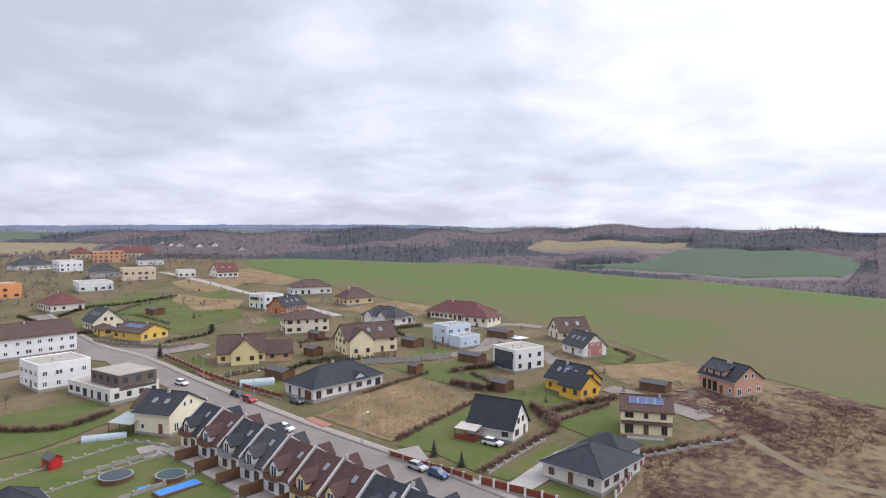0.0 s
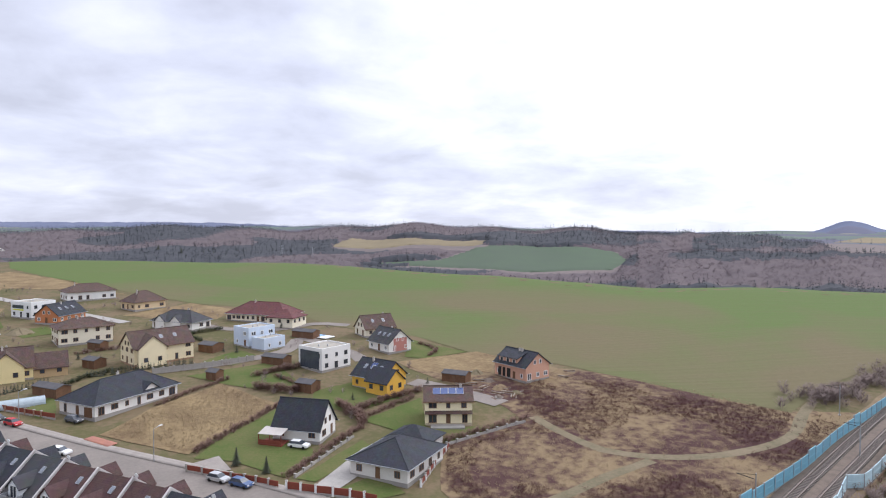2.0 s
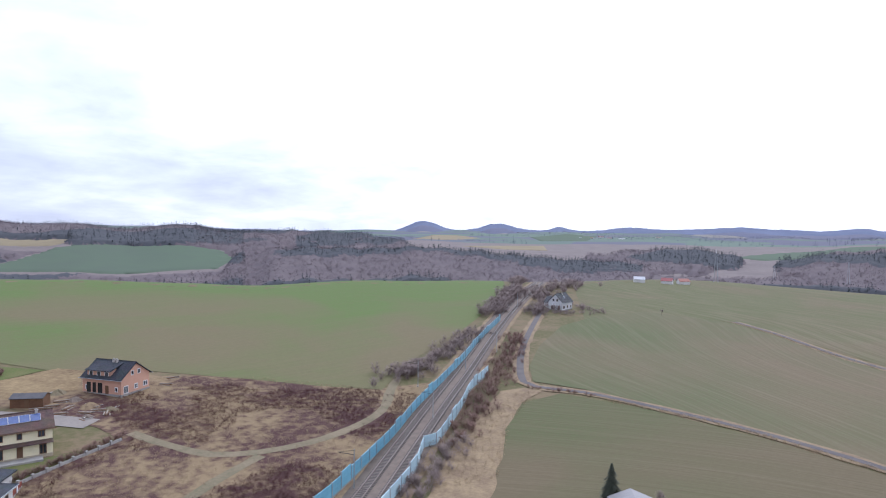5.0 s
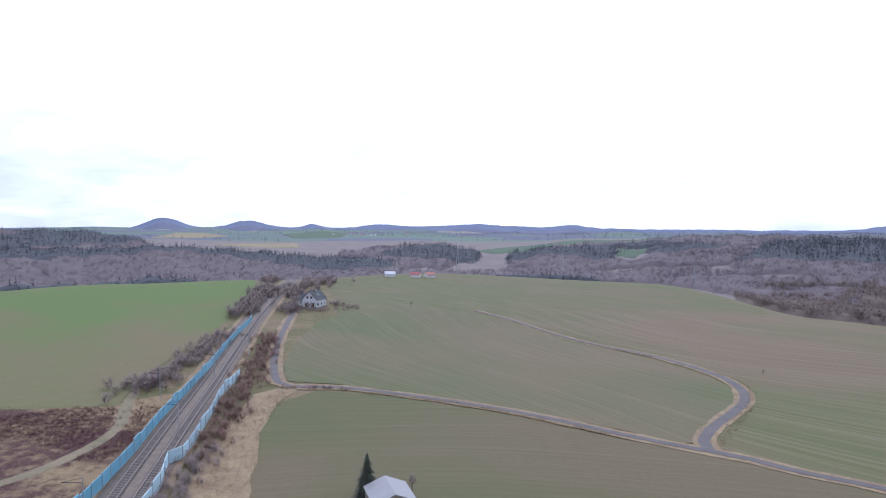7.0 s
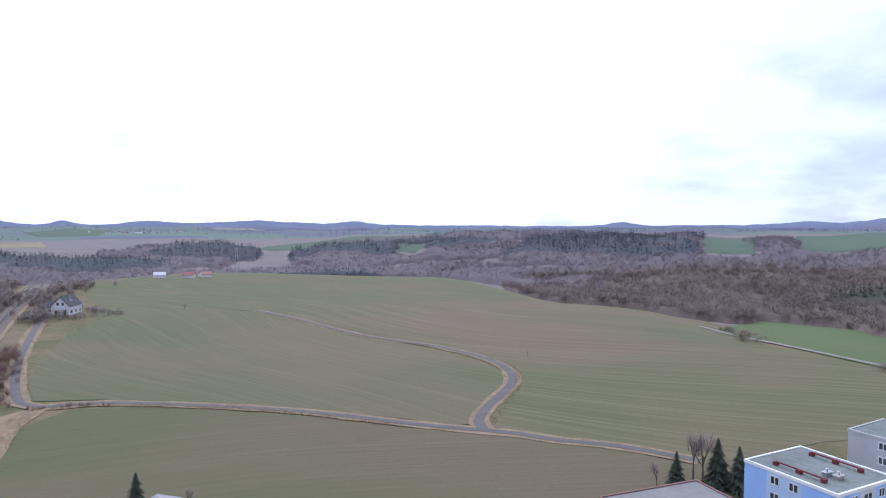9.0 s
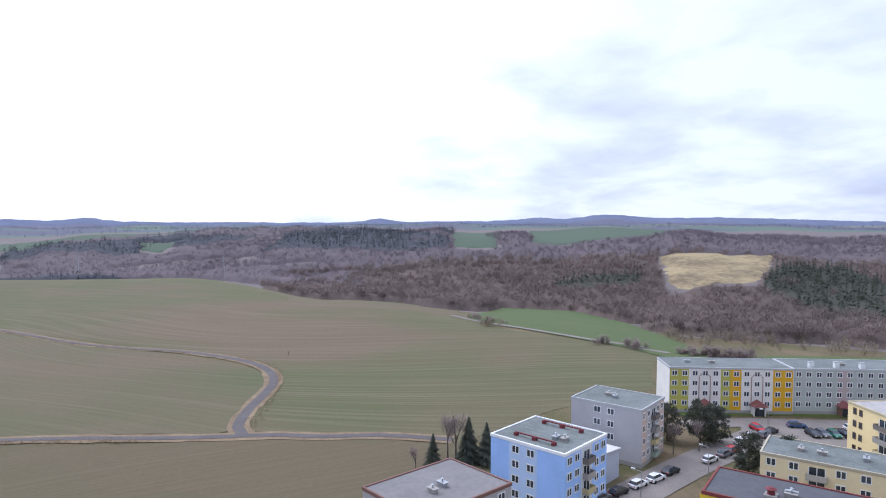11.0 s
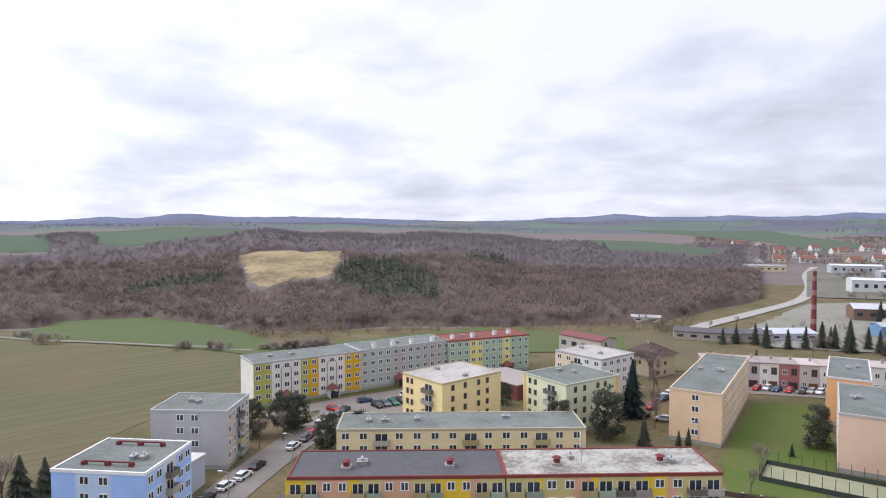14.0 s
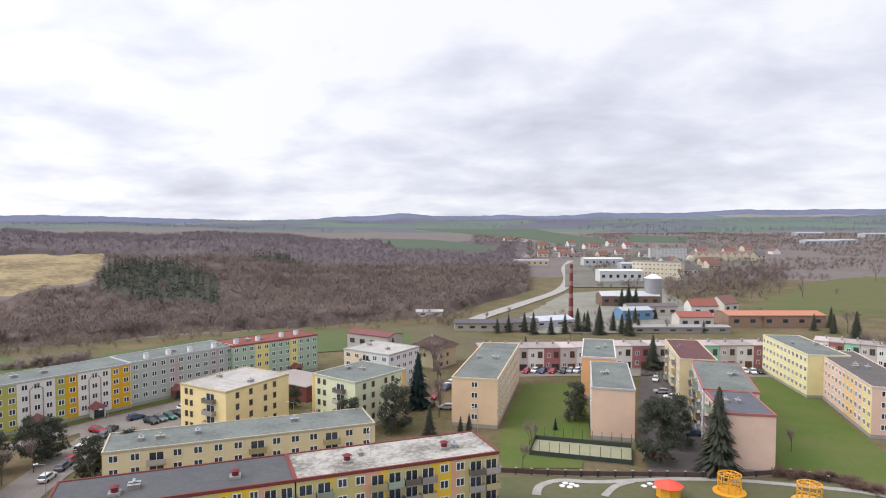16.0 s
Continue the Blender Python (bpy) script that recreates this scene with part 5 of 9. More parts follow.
for i, (rf, wl_, bal) in enumerate((("slate", 0, 1), ("maroon", 1, 1), ("slate", 0, 0), ("grey", 1, 0), ("maroon", 1, 1), ("maroon", 2, 1), ("maroon", 2, 1), ("slate", 1, 1), ("slate", 0, 1))):
    row_house(i - 1, rf, wl_, bal)
h = house(-60.8, 143.0, -16.2, 9.0, 12.0, "cream end house with dark roof, skylights and a glass veranda", (0.72, 0.66, 0.5), "slate", "gable", "x", 4.6, 3.2, FRAMEW, skylights=2)
wing(h, -6.5, 3.0, 5, 9, (0.74, 0.66, 0.45), "brown", "gable", "x", 4.0, 3.0, ("s",))
vr = new("veranda")
vr.parent, vr.matrix_basis = h, pose(-6.5, -5.0, 0)
part("glass_roof", Solid().slab([(-3, -3.2, 2.4), (3, -3.2, 2.4), (3, 2.5, 3.2), (-3, 2.5, 3.2)], 0.1), material("veranda_glass", (0.3, 0.37, 0.35), rough=0.15, spec=0.6), vr)
for px in (-2.9, 0, 2.9):
    part("post", Solid().box(px - 0.08, px + 0.08, -3.1, -2.95, 0, 2.4), WOOD, vr)

# ---- apartment blocks ----
BLUE, SKY = (0.37, 0.54, 0.90), (0.50, 0.62, 0.82)
b = block(97.6, -61.6, -154.8, 15.2, 14.1, "blue panel apartment block with a white roof edge", 12.0, 4, BLUE, faces={"s": [-2.2, 0.9], "e": [-5.6, -3.2, 0.0, 3.4, 5.7]}, fascia=(0.8, 0.8, 0.8), bands={"s": [(-3.6, 2.2, SKY)], "e": [(-1.9, 1.9, (0.62, 0.64, 0.68))]}, balconies={"e": {2}})
for px in (-4.5, 4.5):
    part("roof_rail", Solid().box(-0.15, 0.15, -4, 4, 0.5, 0.7).box(-0.4, 0.4, -4.2, -3.6, 0, 0.6).box(-0.4, 0.4, 3.6, 4.2, 0, 0.6).box(-0.35, 0.35, -0.4, 0.4, 0, 0.6), material("red_steel", (0.16, 0.03, 0.035), rough=0.6), b, at=pose(0, px, 11.9, 0, 0, 90))
block(112.7, -88.4, -151.2, 15.6, 12.7, "grey panel apartment block with pale balconies", 12.0, 4, (0.46, 0.445, 0.45), faces={"s": [-1.8, 1.2], "e": 5}, fascia=(0.42, 0.42, 0.42), bands={"e": [(-6, -3.6, (0.55, 0.42, 0.34)), (3.6, 6, (0.55, 0.42, 0.34))]}, balconies={"e": {2}})
OLIVE, AMBER, OFFW = (0.44, 0.42, 0.10), (0.62, 0.36, 0.02), (0.74, 0.71, 0.66)


def entrance_porch(ob, u, depth, wall, roof, label):
    """A small gabled entrance hall before the facade."""
    y0 = -depth / 2
    ph = part("entrance_porch", Solid().box(u - 1.5, u - 1.3, y0 - 2.2, y0, 0, 2.6).box(u + 1.3, u + 1.5, y0 - 2.2, y0, 0, 2.6).box(u - 1.3, u + 1.3, y0 - 2.2, y0 - 2.05, 2.2, 2.6), wall, ob, label)
    part("porch_roof", Solid().slab([(u - 1.9, y0 - 2.7, 2.6), (u, y0 - 2.0, 3.9), (u, y0, 3.9), (u - 1.9, y0, 2.6)], 0.12).slab([(u, y0 - 2.0, 3.9), (u + 1.9, y0 - 2.7, 2.6), (u + 1.9, y0, 2.6), (u, y0, 3.9)], 0.12).slab([(u - 1.9, y0 - 2.7, 2.6), (u + 1.9, y0 - 2.7, 2.6), (u, y0 - 2.0, 3.9)], 0.12), roof, ph)
    part("porch_door", Solid().box(u - 1.0, u + 1.0, y0 - 1.9, y0 - 1.84, 0, 2.15), GLASS, ph)


def gable_trim(ob, u, depth, colour):
    """A raised strip that frames the stairwell windows and ends in a point."""
    y0 = -depth / 2
    s = Solid().box(u - 1.55, u - 1.3, y0 - 0.05, y0 - 0.004, 0.9, 9.6).box(u + 1.3, u + 1.55, y0 - 0.05, y0 - 0.004, 0.9, 9.6)
    for e in (-1, 1):
        s.slab([(u + e * 1.55, y0 - 0.03, 9.6), (u + e * 1.3, y0 - 0.03, 9.6), (u, y0 - 0.03, 10.9), (u, y0 - 0.03, 11.25)], 0.04)
    part("facade_trim", s, plaster("olive_trim", colour), ob)


b = block(129.6, -136.0, -116.1, 31.5, 12.0, "long apartment block with white, olive and amber stripes", 12.0, 4, OFFW, faces={"s": 12, "w": 0}, fascia=(0.42, 0.42, 0.42), bands={"s": [(-15.6, -10.8, OLIVE), (-2.6, -0.2, OLIVE), (-0.2, 2.6, AMBER), (10.6, 15.6, AMBER)]})
gable_trim(b, 6.6, 12, (0.33, 0.24, 0.2))
gable_trim(b, -6.7, 12, OLIVE)
entrance_porch(b, 6.6, 12, plaster("white_porch", (0.72, 0.70, 0.68)), material("porch_tiles", (0.22, 0.08, 0.07), (0.16, 0.06, 0.055), 1.5, 0.8), "white entrance porch with red roof")
entrance_porch(b, -6.7, 12, plaster("white_porch", (0.72, 0.70, 0.68)), MATS["porch_tiles"], "white entrance porch with red roof")
b = block(116.4, -164.6, -116.1, 30.9, 12.0, "long grey-green panel apartment block", 12.0, 4, (0.40, 0.43, 0.40), faces={"s": 12}, bands={"s": [(-4.2, -1.4, (0.45, 0.38, 0.36)), (8.0, 10.6, (0.45, 0.38, 0.36))]}, fascia=(0.45, 0.46, 0.46))
entrance_porch(b, -2.8, 12, plaster("brown_porch", (0.22, 0.13, 0.10)), MATS["porch_tiles"], "dark red entrance porch")
entrance_porch(b, 9.3, 12, plaster("brown_porch", (0.22, 0.13, 0.10)), MATS["porch_tiles"], "dark red entrance porch")
b = block(100.1, -190.0, -123.5, 29.8, 12.0, "pale green panel block with yellow stairwell stripes and a red roof", 12.0, 4, (0.38, 0.50, 0.36), faces={"s": 12}, bands={"s": [(-7.6, -2.8, (0.72, 0.62, 0.2)), (4.6, 7.6, (0.72, 0.62, 0.2))]}, roof=material("red_felt", (0.22, 0.07, 0.06), (0.17, 0.06, 0.05), 0.2, 0.9), fascia=(0.26, 0.07, 0.06))
entrance_porch(b, 6.1, 12, plaster("brown_porch", (0.22, 0.13, 0.10)), MATS["porch_tiles"], "dark red entrance porch")
PALEROOF = material("pale_roof", (0.44, 0.41, 0.38), (0.30, 0.275, 0.26), 0.14, 0.85, fine=6, sharp=0.16)
block(81.6, -139.0, 162.4, 15.1, 19.6, "yellow apartment block with a pale worn roof", 12.0, 4, (0.84, 0.68, 0.36), PALEROOF, faces={"s": [-5.5, -3.8, 2.6], "e": [-6.5, -2.5, 2.0, 5.0]}, balconies={"s": {2}}, fascia=(0.5, 0.42, 0.26), frames=FRAMEB, wide=1.0)
block(55.4, -152.9, 154.9, 15.1, 18.0, "pale green-yellow apartment block with grey roof", 12.0, 4, (0.66, 0.68, 0.48), FELT, faces={"s": [-5.0, -3.0, 2.6], "e": [-6.0, -3.0, 1.5, 4.0]}, balconies={"s": {2}}, fascia=(0.46, 0.48, 0.38), frames=FRAMEB, wide=1.0, bands={"e": [(7.6, 9.0, (0.74, 0.5, 0.18))], "s": [(-7.4, -6.4, (0.74, 0.5, 0.18))]})
block(59.2, -182.8, 159.6, 16.7, 14.9, "white apartment block with a pale roof", 12.0, 4, (0.62, 0.62, 0.64), PALEROOF, faces={"s": 5, "e": 5}, balconies={"s": {2}}, bands={"s": [(-8.3, 0, (0.66, 0.55, 0.4))]})
block(65.0, -114.2, -147.2, 49.3, 11.0, "long low cream apartment block with small balconies", 9.0, 3, (0.78, 0.66, 0.42), FELT, faces={"s": 14, "e": 2}, balconies={"s": {2, 7, 11}}, fascia=(0.45, 0.4, 0.3))
RFA = (0.20, 0.055, 0.048)
YB, PB, GB = (0.76, 0.52, 0.05), (0.66, 0.38, 0.25), (0.55, 0.50, 0.18)
block(57.8, -81.9, -147.1, 32.3, 11.0, "panel block with red roof edge and a dark roof", 12.0, 4, (0.58, 0.5, 0.22), material("black_felt", (0.072, 0.072, 0.080), (0.10, 0.096, 0.102), 0.15, 0.8), faces={"s": 14, "e": 0}, fascia=RFA, balconies={"s": {0, 1, 4, 5, 8, 9, 12, 13}}, bands={"s": [(-16.5, -13.4, YB), (-11.8, -7.2, PB), (-7.2, -5.6, YB), (-2.2, 2.2, PB), (5.6, 11.0, YB), (11, 12.6, PB)]})
b = block(30.4, -99.8, -146.7, 32.8, 11.0, "panel block with red roof edge and worn pale roof", 12.0, 4, (0.58, 0.5, 0.22), material("flaking_roof", (0.40, 0.38, 0.345), (0.17, 0.155, 0.135), 0.22, 0.9, fine=6, mix=0.42, sharp=0.14), faces={"s": 12, "e": 0}, fascia=RFA, balconies={"s": {0, 1, 4, 5, 6, 7, 10, 11}}, bands={"s": [(-11.8, -10.9, YB), (-6.5, -3.6, PB), (-3.6, -2.6, YB), (4.6, 8.0, YB), (8.0, 9.6, PB)]})
TANW = (0.72, 0.52, 0.34)
block(25.6, -174.8, 179.3, 11.1, 46.0, "tan apartment block with ochre base and green-grey roof", 12.0, 4, TANW, FELT, faces={"s": 1, "e": 14}, fascia=(0.6, 0.48, 0.33), bands={"s": [(-5.6, 5.6, TANW)], "e": [(-20, -17, (0.72, 0.45, 0.2)), (-4, 0, (0.74, 0.62, 0.4))]})
SALM = (0.74, 0.53, 0.40)
block(-6.3, -163.5, -179.8, 9.6, 28.0, "salmon apartment block with blank gable wall and orange side", 12.0, 4, SALM, FELT, faces={"e": 9, "w": 9}, fascia=(0.45, 0.43, 0.42), bands={"e": [(-14, -6, (0.74, 0.30, 0.1))]})
block(-3.9, -197.1, 179.2, 9.3, 28.0, "salmon and orange apartment block with flat roof", 12.0, 4, (0.74, 0.42, 0.22), FELT, faces={"e": 9, "w": 9}, fascia=(0.6, 0.58, 0.56))
block(-31.5, -144.2, -177.1, 9.5, 17.0, "salmon apartment block with blank gable and dark roof", 12.0, 4, (0.70, 0.52, 0.42), material("blue_felt", (0.11, 0.115, 0.135), (0.085, 0.09, 0.10), 0.15, 0.85), faces={"w": 5}, balconies={"w": {1, 3}}, fascia=(0.36, 0.14, 0.13))
block(-33.1, -169.1, 176.0, 11.6, 31.0, "grey apartment block with balconies and red roof edge", 12.0, 4, (0.56, 0.53, 0.52), FELT, faces={"w": 10}, balconies={"w": {1, 4, 5, 8}}, fascia=(0.36, 0.14, 0.13))
block(-30.1, -201.2, -179.2, 9.8, 30.0, "cream apartment block with dark red roof", 12.0, 4, (0.68, 0.56, 0.34), material("maroon_felt", (0.13, 0.055, 0.055), (0.10, 0.045, 0.045), 0.15, 0.85), faces={"w": 10}, balconies={"w": {2, 7}}, fascia=(0.6, 0.5, 0.35))
block(-64.8, -214.5, -173.2, 11.3, 32.0, "pale yellow apartment block with green-grey roof", 12.35, 4, (0.74, 0.66, 0.36), FELT, faces={"w": 12, "s": 1}, fascia=(0.66, 0.6, 0.4))
block(-70.4, -186.3, 178.4, 10.9, 44.0, "pink and orange apartment block with a dark roof", 12.0, 4, (0.72, 0.5, 0.40), material("brown_felt", (0.12, 0.105, 0.10), (0.09, 0.08, 0.078), 0.15, 0.85), faces={"w": 16, "s": 2}, fascia=(0.6, 0.48, 0.4), bands={"w": [(4, 12, (0.74, 0.48, 0.22)), (16, 22, (0.76, 0.62, 0.3))]})
block(84.3, -34.7, -70.5, 17.0, 13.0, "grey apartment block with a brown-edged flat roof", 12.0, 4, (0.4, 0.38, 0.37), material("grey_felt", (0.21, 0.195, 0.185), (0.16, 0.15, 0.145), 0.15, 0.9), faces={"s": 4}, fascia=(0.2, 0.11, 0.09))

# ---- land cover, roads and tracks ----


def patch(name, outline, mat, off, label, category, cell=10.0, ragged=0.0):
    return tagged(smooth(new(name, drape(outline, off, cell, ragged).mesh(name, mat))), label, category, "", "structure")


def road(name, pts, width, mat, off, label, category="road", thick=0.0, shift=0.0, wobble=0.0, step=4.0):
    return tagged(smooth(new(name, ribbon(pts, width, off, step, shift, thick, wobble).mesh(name, mat))), label, category, "", "structure")


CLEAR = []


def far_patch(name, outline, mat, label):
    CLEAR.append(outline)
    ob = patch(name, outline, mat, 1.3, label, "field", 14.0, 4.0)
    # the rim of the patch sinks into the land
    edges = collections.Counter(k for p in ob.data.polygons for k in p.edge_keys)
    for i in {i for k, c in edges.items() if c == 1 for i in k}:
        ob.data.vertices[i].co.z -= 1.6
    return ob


GREENFAR = material("far_green", (0.092, 0.122, 0.082), (0.088, 0.108, 0.082), 0.004, 0.95, fine=6, spec=0.05)
TANFAR = material("far_tan", (0.235, 0.195, 0.125), (0.195, 0.162, 0.108), 0.01, 0.95, fine=6, spec=0.05)
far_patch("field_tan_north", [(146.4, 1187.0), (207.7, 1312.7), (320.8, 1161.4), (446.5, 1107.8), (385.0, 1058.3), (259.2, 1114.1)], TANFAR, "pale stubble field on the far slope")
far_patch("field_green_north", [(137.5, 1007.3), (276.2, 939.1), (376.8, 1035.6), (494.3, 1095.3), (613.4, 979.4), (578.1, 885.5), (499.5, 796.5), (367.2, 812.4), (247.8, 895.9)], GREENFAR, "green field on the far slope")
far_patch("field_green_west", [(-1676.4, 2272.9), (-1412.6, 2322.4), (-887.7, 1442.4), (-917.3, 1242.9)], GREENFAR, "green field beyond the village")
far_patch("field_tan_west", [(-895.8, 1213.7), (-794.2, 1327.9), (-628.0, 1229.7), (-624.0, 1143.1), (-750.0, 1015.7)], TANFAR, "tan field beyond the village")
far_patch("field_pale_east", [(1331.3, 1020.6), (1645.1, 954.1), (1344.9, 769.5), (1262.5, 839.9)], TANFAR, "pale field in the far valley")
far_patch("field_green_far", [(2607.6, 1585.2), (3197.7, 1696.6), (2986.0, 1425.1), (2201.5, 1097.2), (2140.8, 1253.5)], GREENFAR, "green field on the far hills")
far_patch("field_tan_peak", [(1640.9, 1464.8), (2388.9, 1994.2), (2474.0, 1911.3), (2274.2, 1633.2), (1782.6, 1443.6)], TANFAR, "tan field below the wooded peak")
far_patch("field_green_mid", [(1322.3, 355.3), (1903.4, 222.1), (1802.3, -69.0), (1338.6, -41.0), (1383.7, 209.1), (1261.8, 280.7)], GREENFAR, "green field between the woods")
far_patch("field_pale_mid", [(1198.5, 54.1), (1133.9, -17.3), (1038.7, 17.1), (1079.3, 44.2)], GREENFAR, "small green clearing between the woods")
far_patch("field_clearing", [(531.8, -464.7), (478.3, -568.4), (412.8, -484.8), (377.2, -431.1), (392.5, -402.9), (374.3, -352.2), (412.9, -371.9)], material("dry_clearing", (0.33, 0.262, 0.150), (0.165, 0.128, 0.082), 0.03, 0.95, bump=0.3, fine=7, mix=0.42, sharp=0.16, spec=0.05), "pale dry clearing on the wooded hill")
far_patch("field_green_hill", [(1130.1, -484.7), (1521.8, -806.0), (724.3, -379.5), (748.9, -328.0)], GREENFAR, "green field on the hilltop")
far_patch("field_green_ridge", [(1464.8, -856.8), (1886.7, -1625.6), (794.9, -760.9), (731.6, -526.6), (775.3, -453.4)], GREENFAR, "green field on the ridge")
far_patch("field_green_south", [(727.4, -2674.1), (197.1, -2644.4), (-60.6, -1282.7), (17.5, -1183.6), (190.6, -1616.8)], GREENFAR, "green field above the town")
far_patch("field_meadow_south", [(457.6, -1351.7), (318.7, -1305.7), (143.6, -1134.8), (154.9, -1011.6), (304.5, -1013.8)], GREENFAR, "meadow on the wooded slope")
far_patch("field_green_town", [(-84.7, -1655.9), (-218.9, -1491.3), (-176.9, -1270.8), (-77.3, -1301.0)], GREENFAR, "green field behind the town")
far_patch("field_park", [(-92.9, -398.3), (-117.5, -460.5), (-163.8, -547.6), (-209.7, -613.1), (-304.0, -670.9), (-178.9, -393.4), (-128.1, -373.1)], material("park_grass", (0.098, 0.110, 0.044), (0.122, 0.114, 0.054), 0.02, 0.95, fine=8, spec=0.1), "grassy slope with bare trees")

patch("waste_ground", [(43.1, 191.3), (77.0, 196.4), (89.0, 173.8), (109.3, 155.1), (123.3, 131.3), (126.2, 123.4), (132.4, 124.2), (143.2, 118.5), (119.6, 107.5), (95.6, 94.9), (71.3, 84.1), (56.5, 77.1), (37.8, 88.4), (32.6, 106.8), (39.7, 126.4), (61.8, 134.6), (55.8, 158.9), (42.8, 192.2)], WASTE, 0.09, "rough waste ground of dry grass and brown scrub", "waste ground", 10, 1.5)
patch("dry_plot", [(-29.4, 148.8), (-20.9, 164.7), (-6.2, 180.9), (7.6, 159.3), (-3.1, 145.1), (-11.1, 133.8)], DRY, 0.12, "overgrown building plot of tall dry grass", "grass plot", 8, 0.8)
patch("dry_bank", [(-158.1, 372.7), (-133.0, 441.6), (-91.9, 397.3), (-54.9, 340.3), (-83.5, 361.1), (-115.6, 372.5), (-111.5, 331.0), (-135.6, 340.6)], DRY, 0.1, "dry grass bank at the village edge", "grass plot", 10, 1.5)
patch("dry_strip", [(-46.2, 286.1), (-22.9, 310.0), (-3.6, 290.2), (-10.5, 270.3), (-29.7, 272.9)], DRY, 0.1, "dry grass strip beside the houses", "grass plot", 10, 1.0)
patch("dry_corner", [(44.8, 191.3), (72.3, 197.7), (76.7, 191.3), (68.4, 174.3), (56.2, 174.3), (48.7, 180.7)], DRY, 0.14, "dry mown grass beside the unfinished house", "grass plot", 8, 1.0)
for outline in ([(-9.8, 131.3), (-7.2, 136.9), (7.5, 157.5), (8.1, 139.2), (13.7, 128.4), (6.9, 118.5), (-2.7, 127.9)], [(8.7, 117.5), (23.2, 132.5), (24.5, 128.4), (11.8, 115.1)], [(17.2, 168.4), (27.6, 173.3), (38.3, 157.5), (23.2, 149.5), (15.4, 157.5)],
                [(25.4, 143.6), (42.2, 156.6), (38.2, 134.9), (49.1, 133.7), (56.7, 134.3), (40.8, 126.1), (35.3, 130.7)], [(-108.2, 145.3), (-84.4, 163.9), (-74.8, 146.3), (-82.3, 128.6), (-90.1, 120.6)], [(-78.7, 105.2), (-87.4, 116.9), (-70.3, 143.8), (-56.2, 131.4), (-38.8, 120.5), (-35.8, 105.1)],
                [(-49.2, 169.5), (-45.3, 181.0), (-41.3, 164.7), (-44.3, 162.4)], [(-83.8, 196.8), (-75.6, 203.5), (-66.0, 185.6), (-72.6, 185.6)], [(-152.4, 248.2), (-139.1, 302.5), (-116.6, 346.5), (-83.6, 270.6), (-94.2, 236.1), (-121.9, 246.0)], [(-15.8, 190.2), (8.1, 199.9), (14.6, 173.4), (2.4, 173.4), (-7.1, 181.4)],
                [(55.8, 218.2), (68.9, 197.7), (53.7, 193.2), (47.7, 196.4)], [(14.8, 110.7), (22.1, 115.6), (26.1, 107.0), (16.4, 105.1)]):
    patch("lawn", outline, LAWN, 0.13, "mown green garden lawn", "lawn", 8, 0.5)
for outline in ([(19.2, -145.8), (18.4, -194.5), (-0.2, -200.2), (-1.4, -151.7), (0.3, -131.0), (15.9, -127.5)], [(-53.1, -225.7), (-59.4, -230.4), (-64.1, -201.7), (-63.1, -153.5), (-62.0, -134.0), (-38.4, -139.2)], [(92.5, -70.1), (97.5, -76.6), (92.5, -79.5), (88.5, -68.3)], [(133.3, -121.1), (121.7, -148.9), (90.8, -204.6), (88.2, -199.0), (117.7, -144.1), (127.1, -119.7)]):
    patch("lawn", outline, material("courtyard_lawn", (0.078, 0.120, 0.027), (0.120, 0.124, 0.045), 0.08, 0.95, bump=0.04, fine=14, mix=0.4, spec=0.1), 0.13, "mown lawn between the apartment blocks", "lawn", 8, 0.4)

for outline in ([(-164.8, 302.5), (-154.7, 337.2), (-138.7, 315.4), (-150.3, 296.6), (-155.5, 275.7)], [(-80, 262), (-70, 268), (-62, 256), (-72, 250)], [(-12, 205), (-2, 216), (6, 206), (-4, 198)]):
    patch("lawn", outline, LAWN, 0.12, "mown green garden lawn", "lawn", 8, 1.2)
patch("dry_garden", [(-137.1, 329.6), (-111.6, 315.3), (-96.7, 310.8), (-93.3, 286.7), (-108.3, 283.0), (-130.9, 311.1)], DRY, 0.15, "unmown garden plot of dry grass", "grass plot", 8, 2.0)

patch("driveway", [(10.9, 112.9), (22.8, 128.4), (24.1, 123.5), (19.5, 115.6), (14.8, 110.7)], CONCRETE, 0.17, "pale concrete driveway", "driveway", 8)
patch("driveway_white", [(-10.7, 128.4), (-5.1, 131.3), (-2.7, 124.3), (-7.0, 122.5)], PAVING, 0.17, "paved entrance beside the street", "driveway", 8)
STREET = [(-172.2, 270.9), (-123.9, 218.7), (-96.6, 198.1), (-68.8, 172.0), (-35.6, 141.9), (-8.9, 120.0), (4.4, 108.2), (15.3, 97.9)]
road("street", STREET, 8.0, ASPHALT, 0.14, "grey asphalt village street", step=3)
road("pavement", STREET, 2.0, PAVING, 0.30, "raised concrete pavement along the street", "pavement", 0.3, 5.2, step=3)
road("red_crossing", [(-31.1, 147.3), (-25.6, 141.9)], 2.2, REDPAVE, 0.34, "red paved ramp in the pavement", "pavement", 0.1)
road("red_crossing_west", [(-70.6, 185.6), (-64.0, 178.8)], 2.2, REDPAVE, 0.34, "red paved ramp in the pavement", "pavement", 0.1)
patch("street_junction", [(-127.8, 222.4), (-112.0, 210.6), (-96.2, 208.9), (-91.3, 216.5), (-81.2, 220.0), (-79.2, 214.9), (-89.2, 206.6), (-89.6, 199.8), (-87.2, 189.4), (-92.9, 186.1), (-104.3, 197.7), (-112.0, 199.7)], ASPHALT, 0.17, "wide asphalt junction of the village street", "road", 8, 0.4)
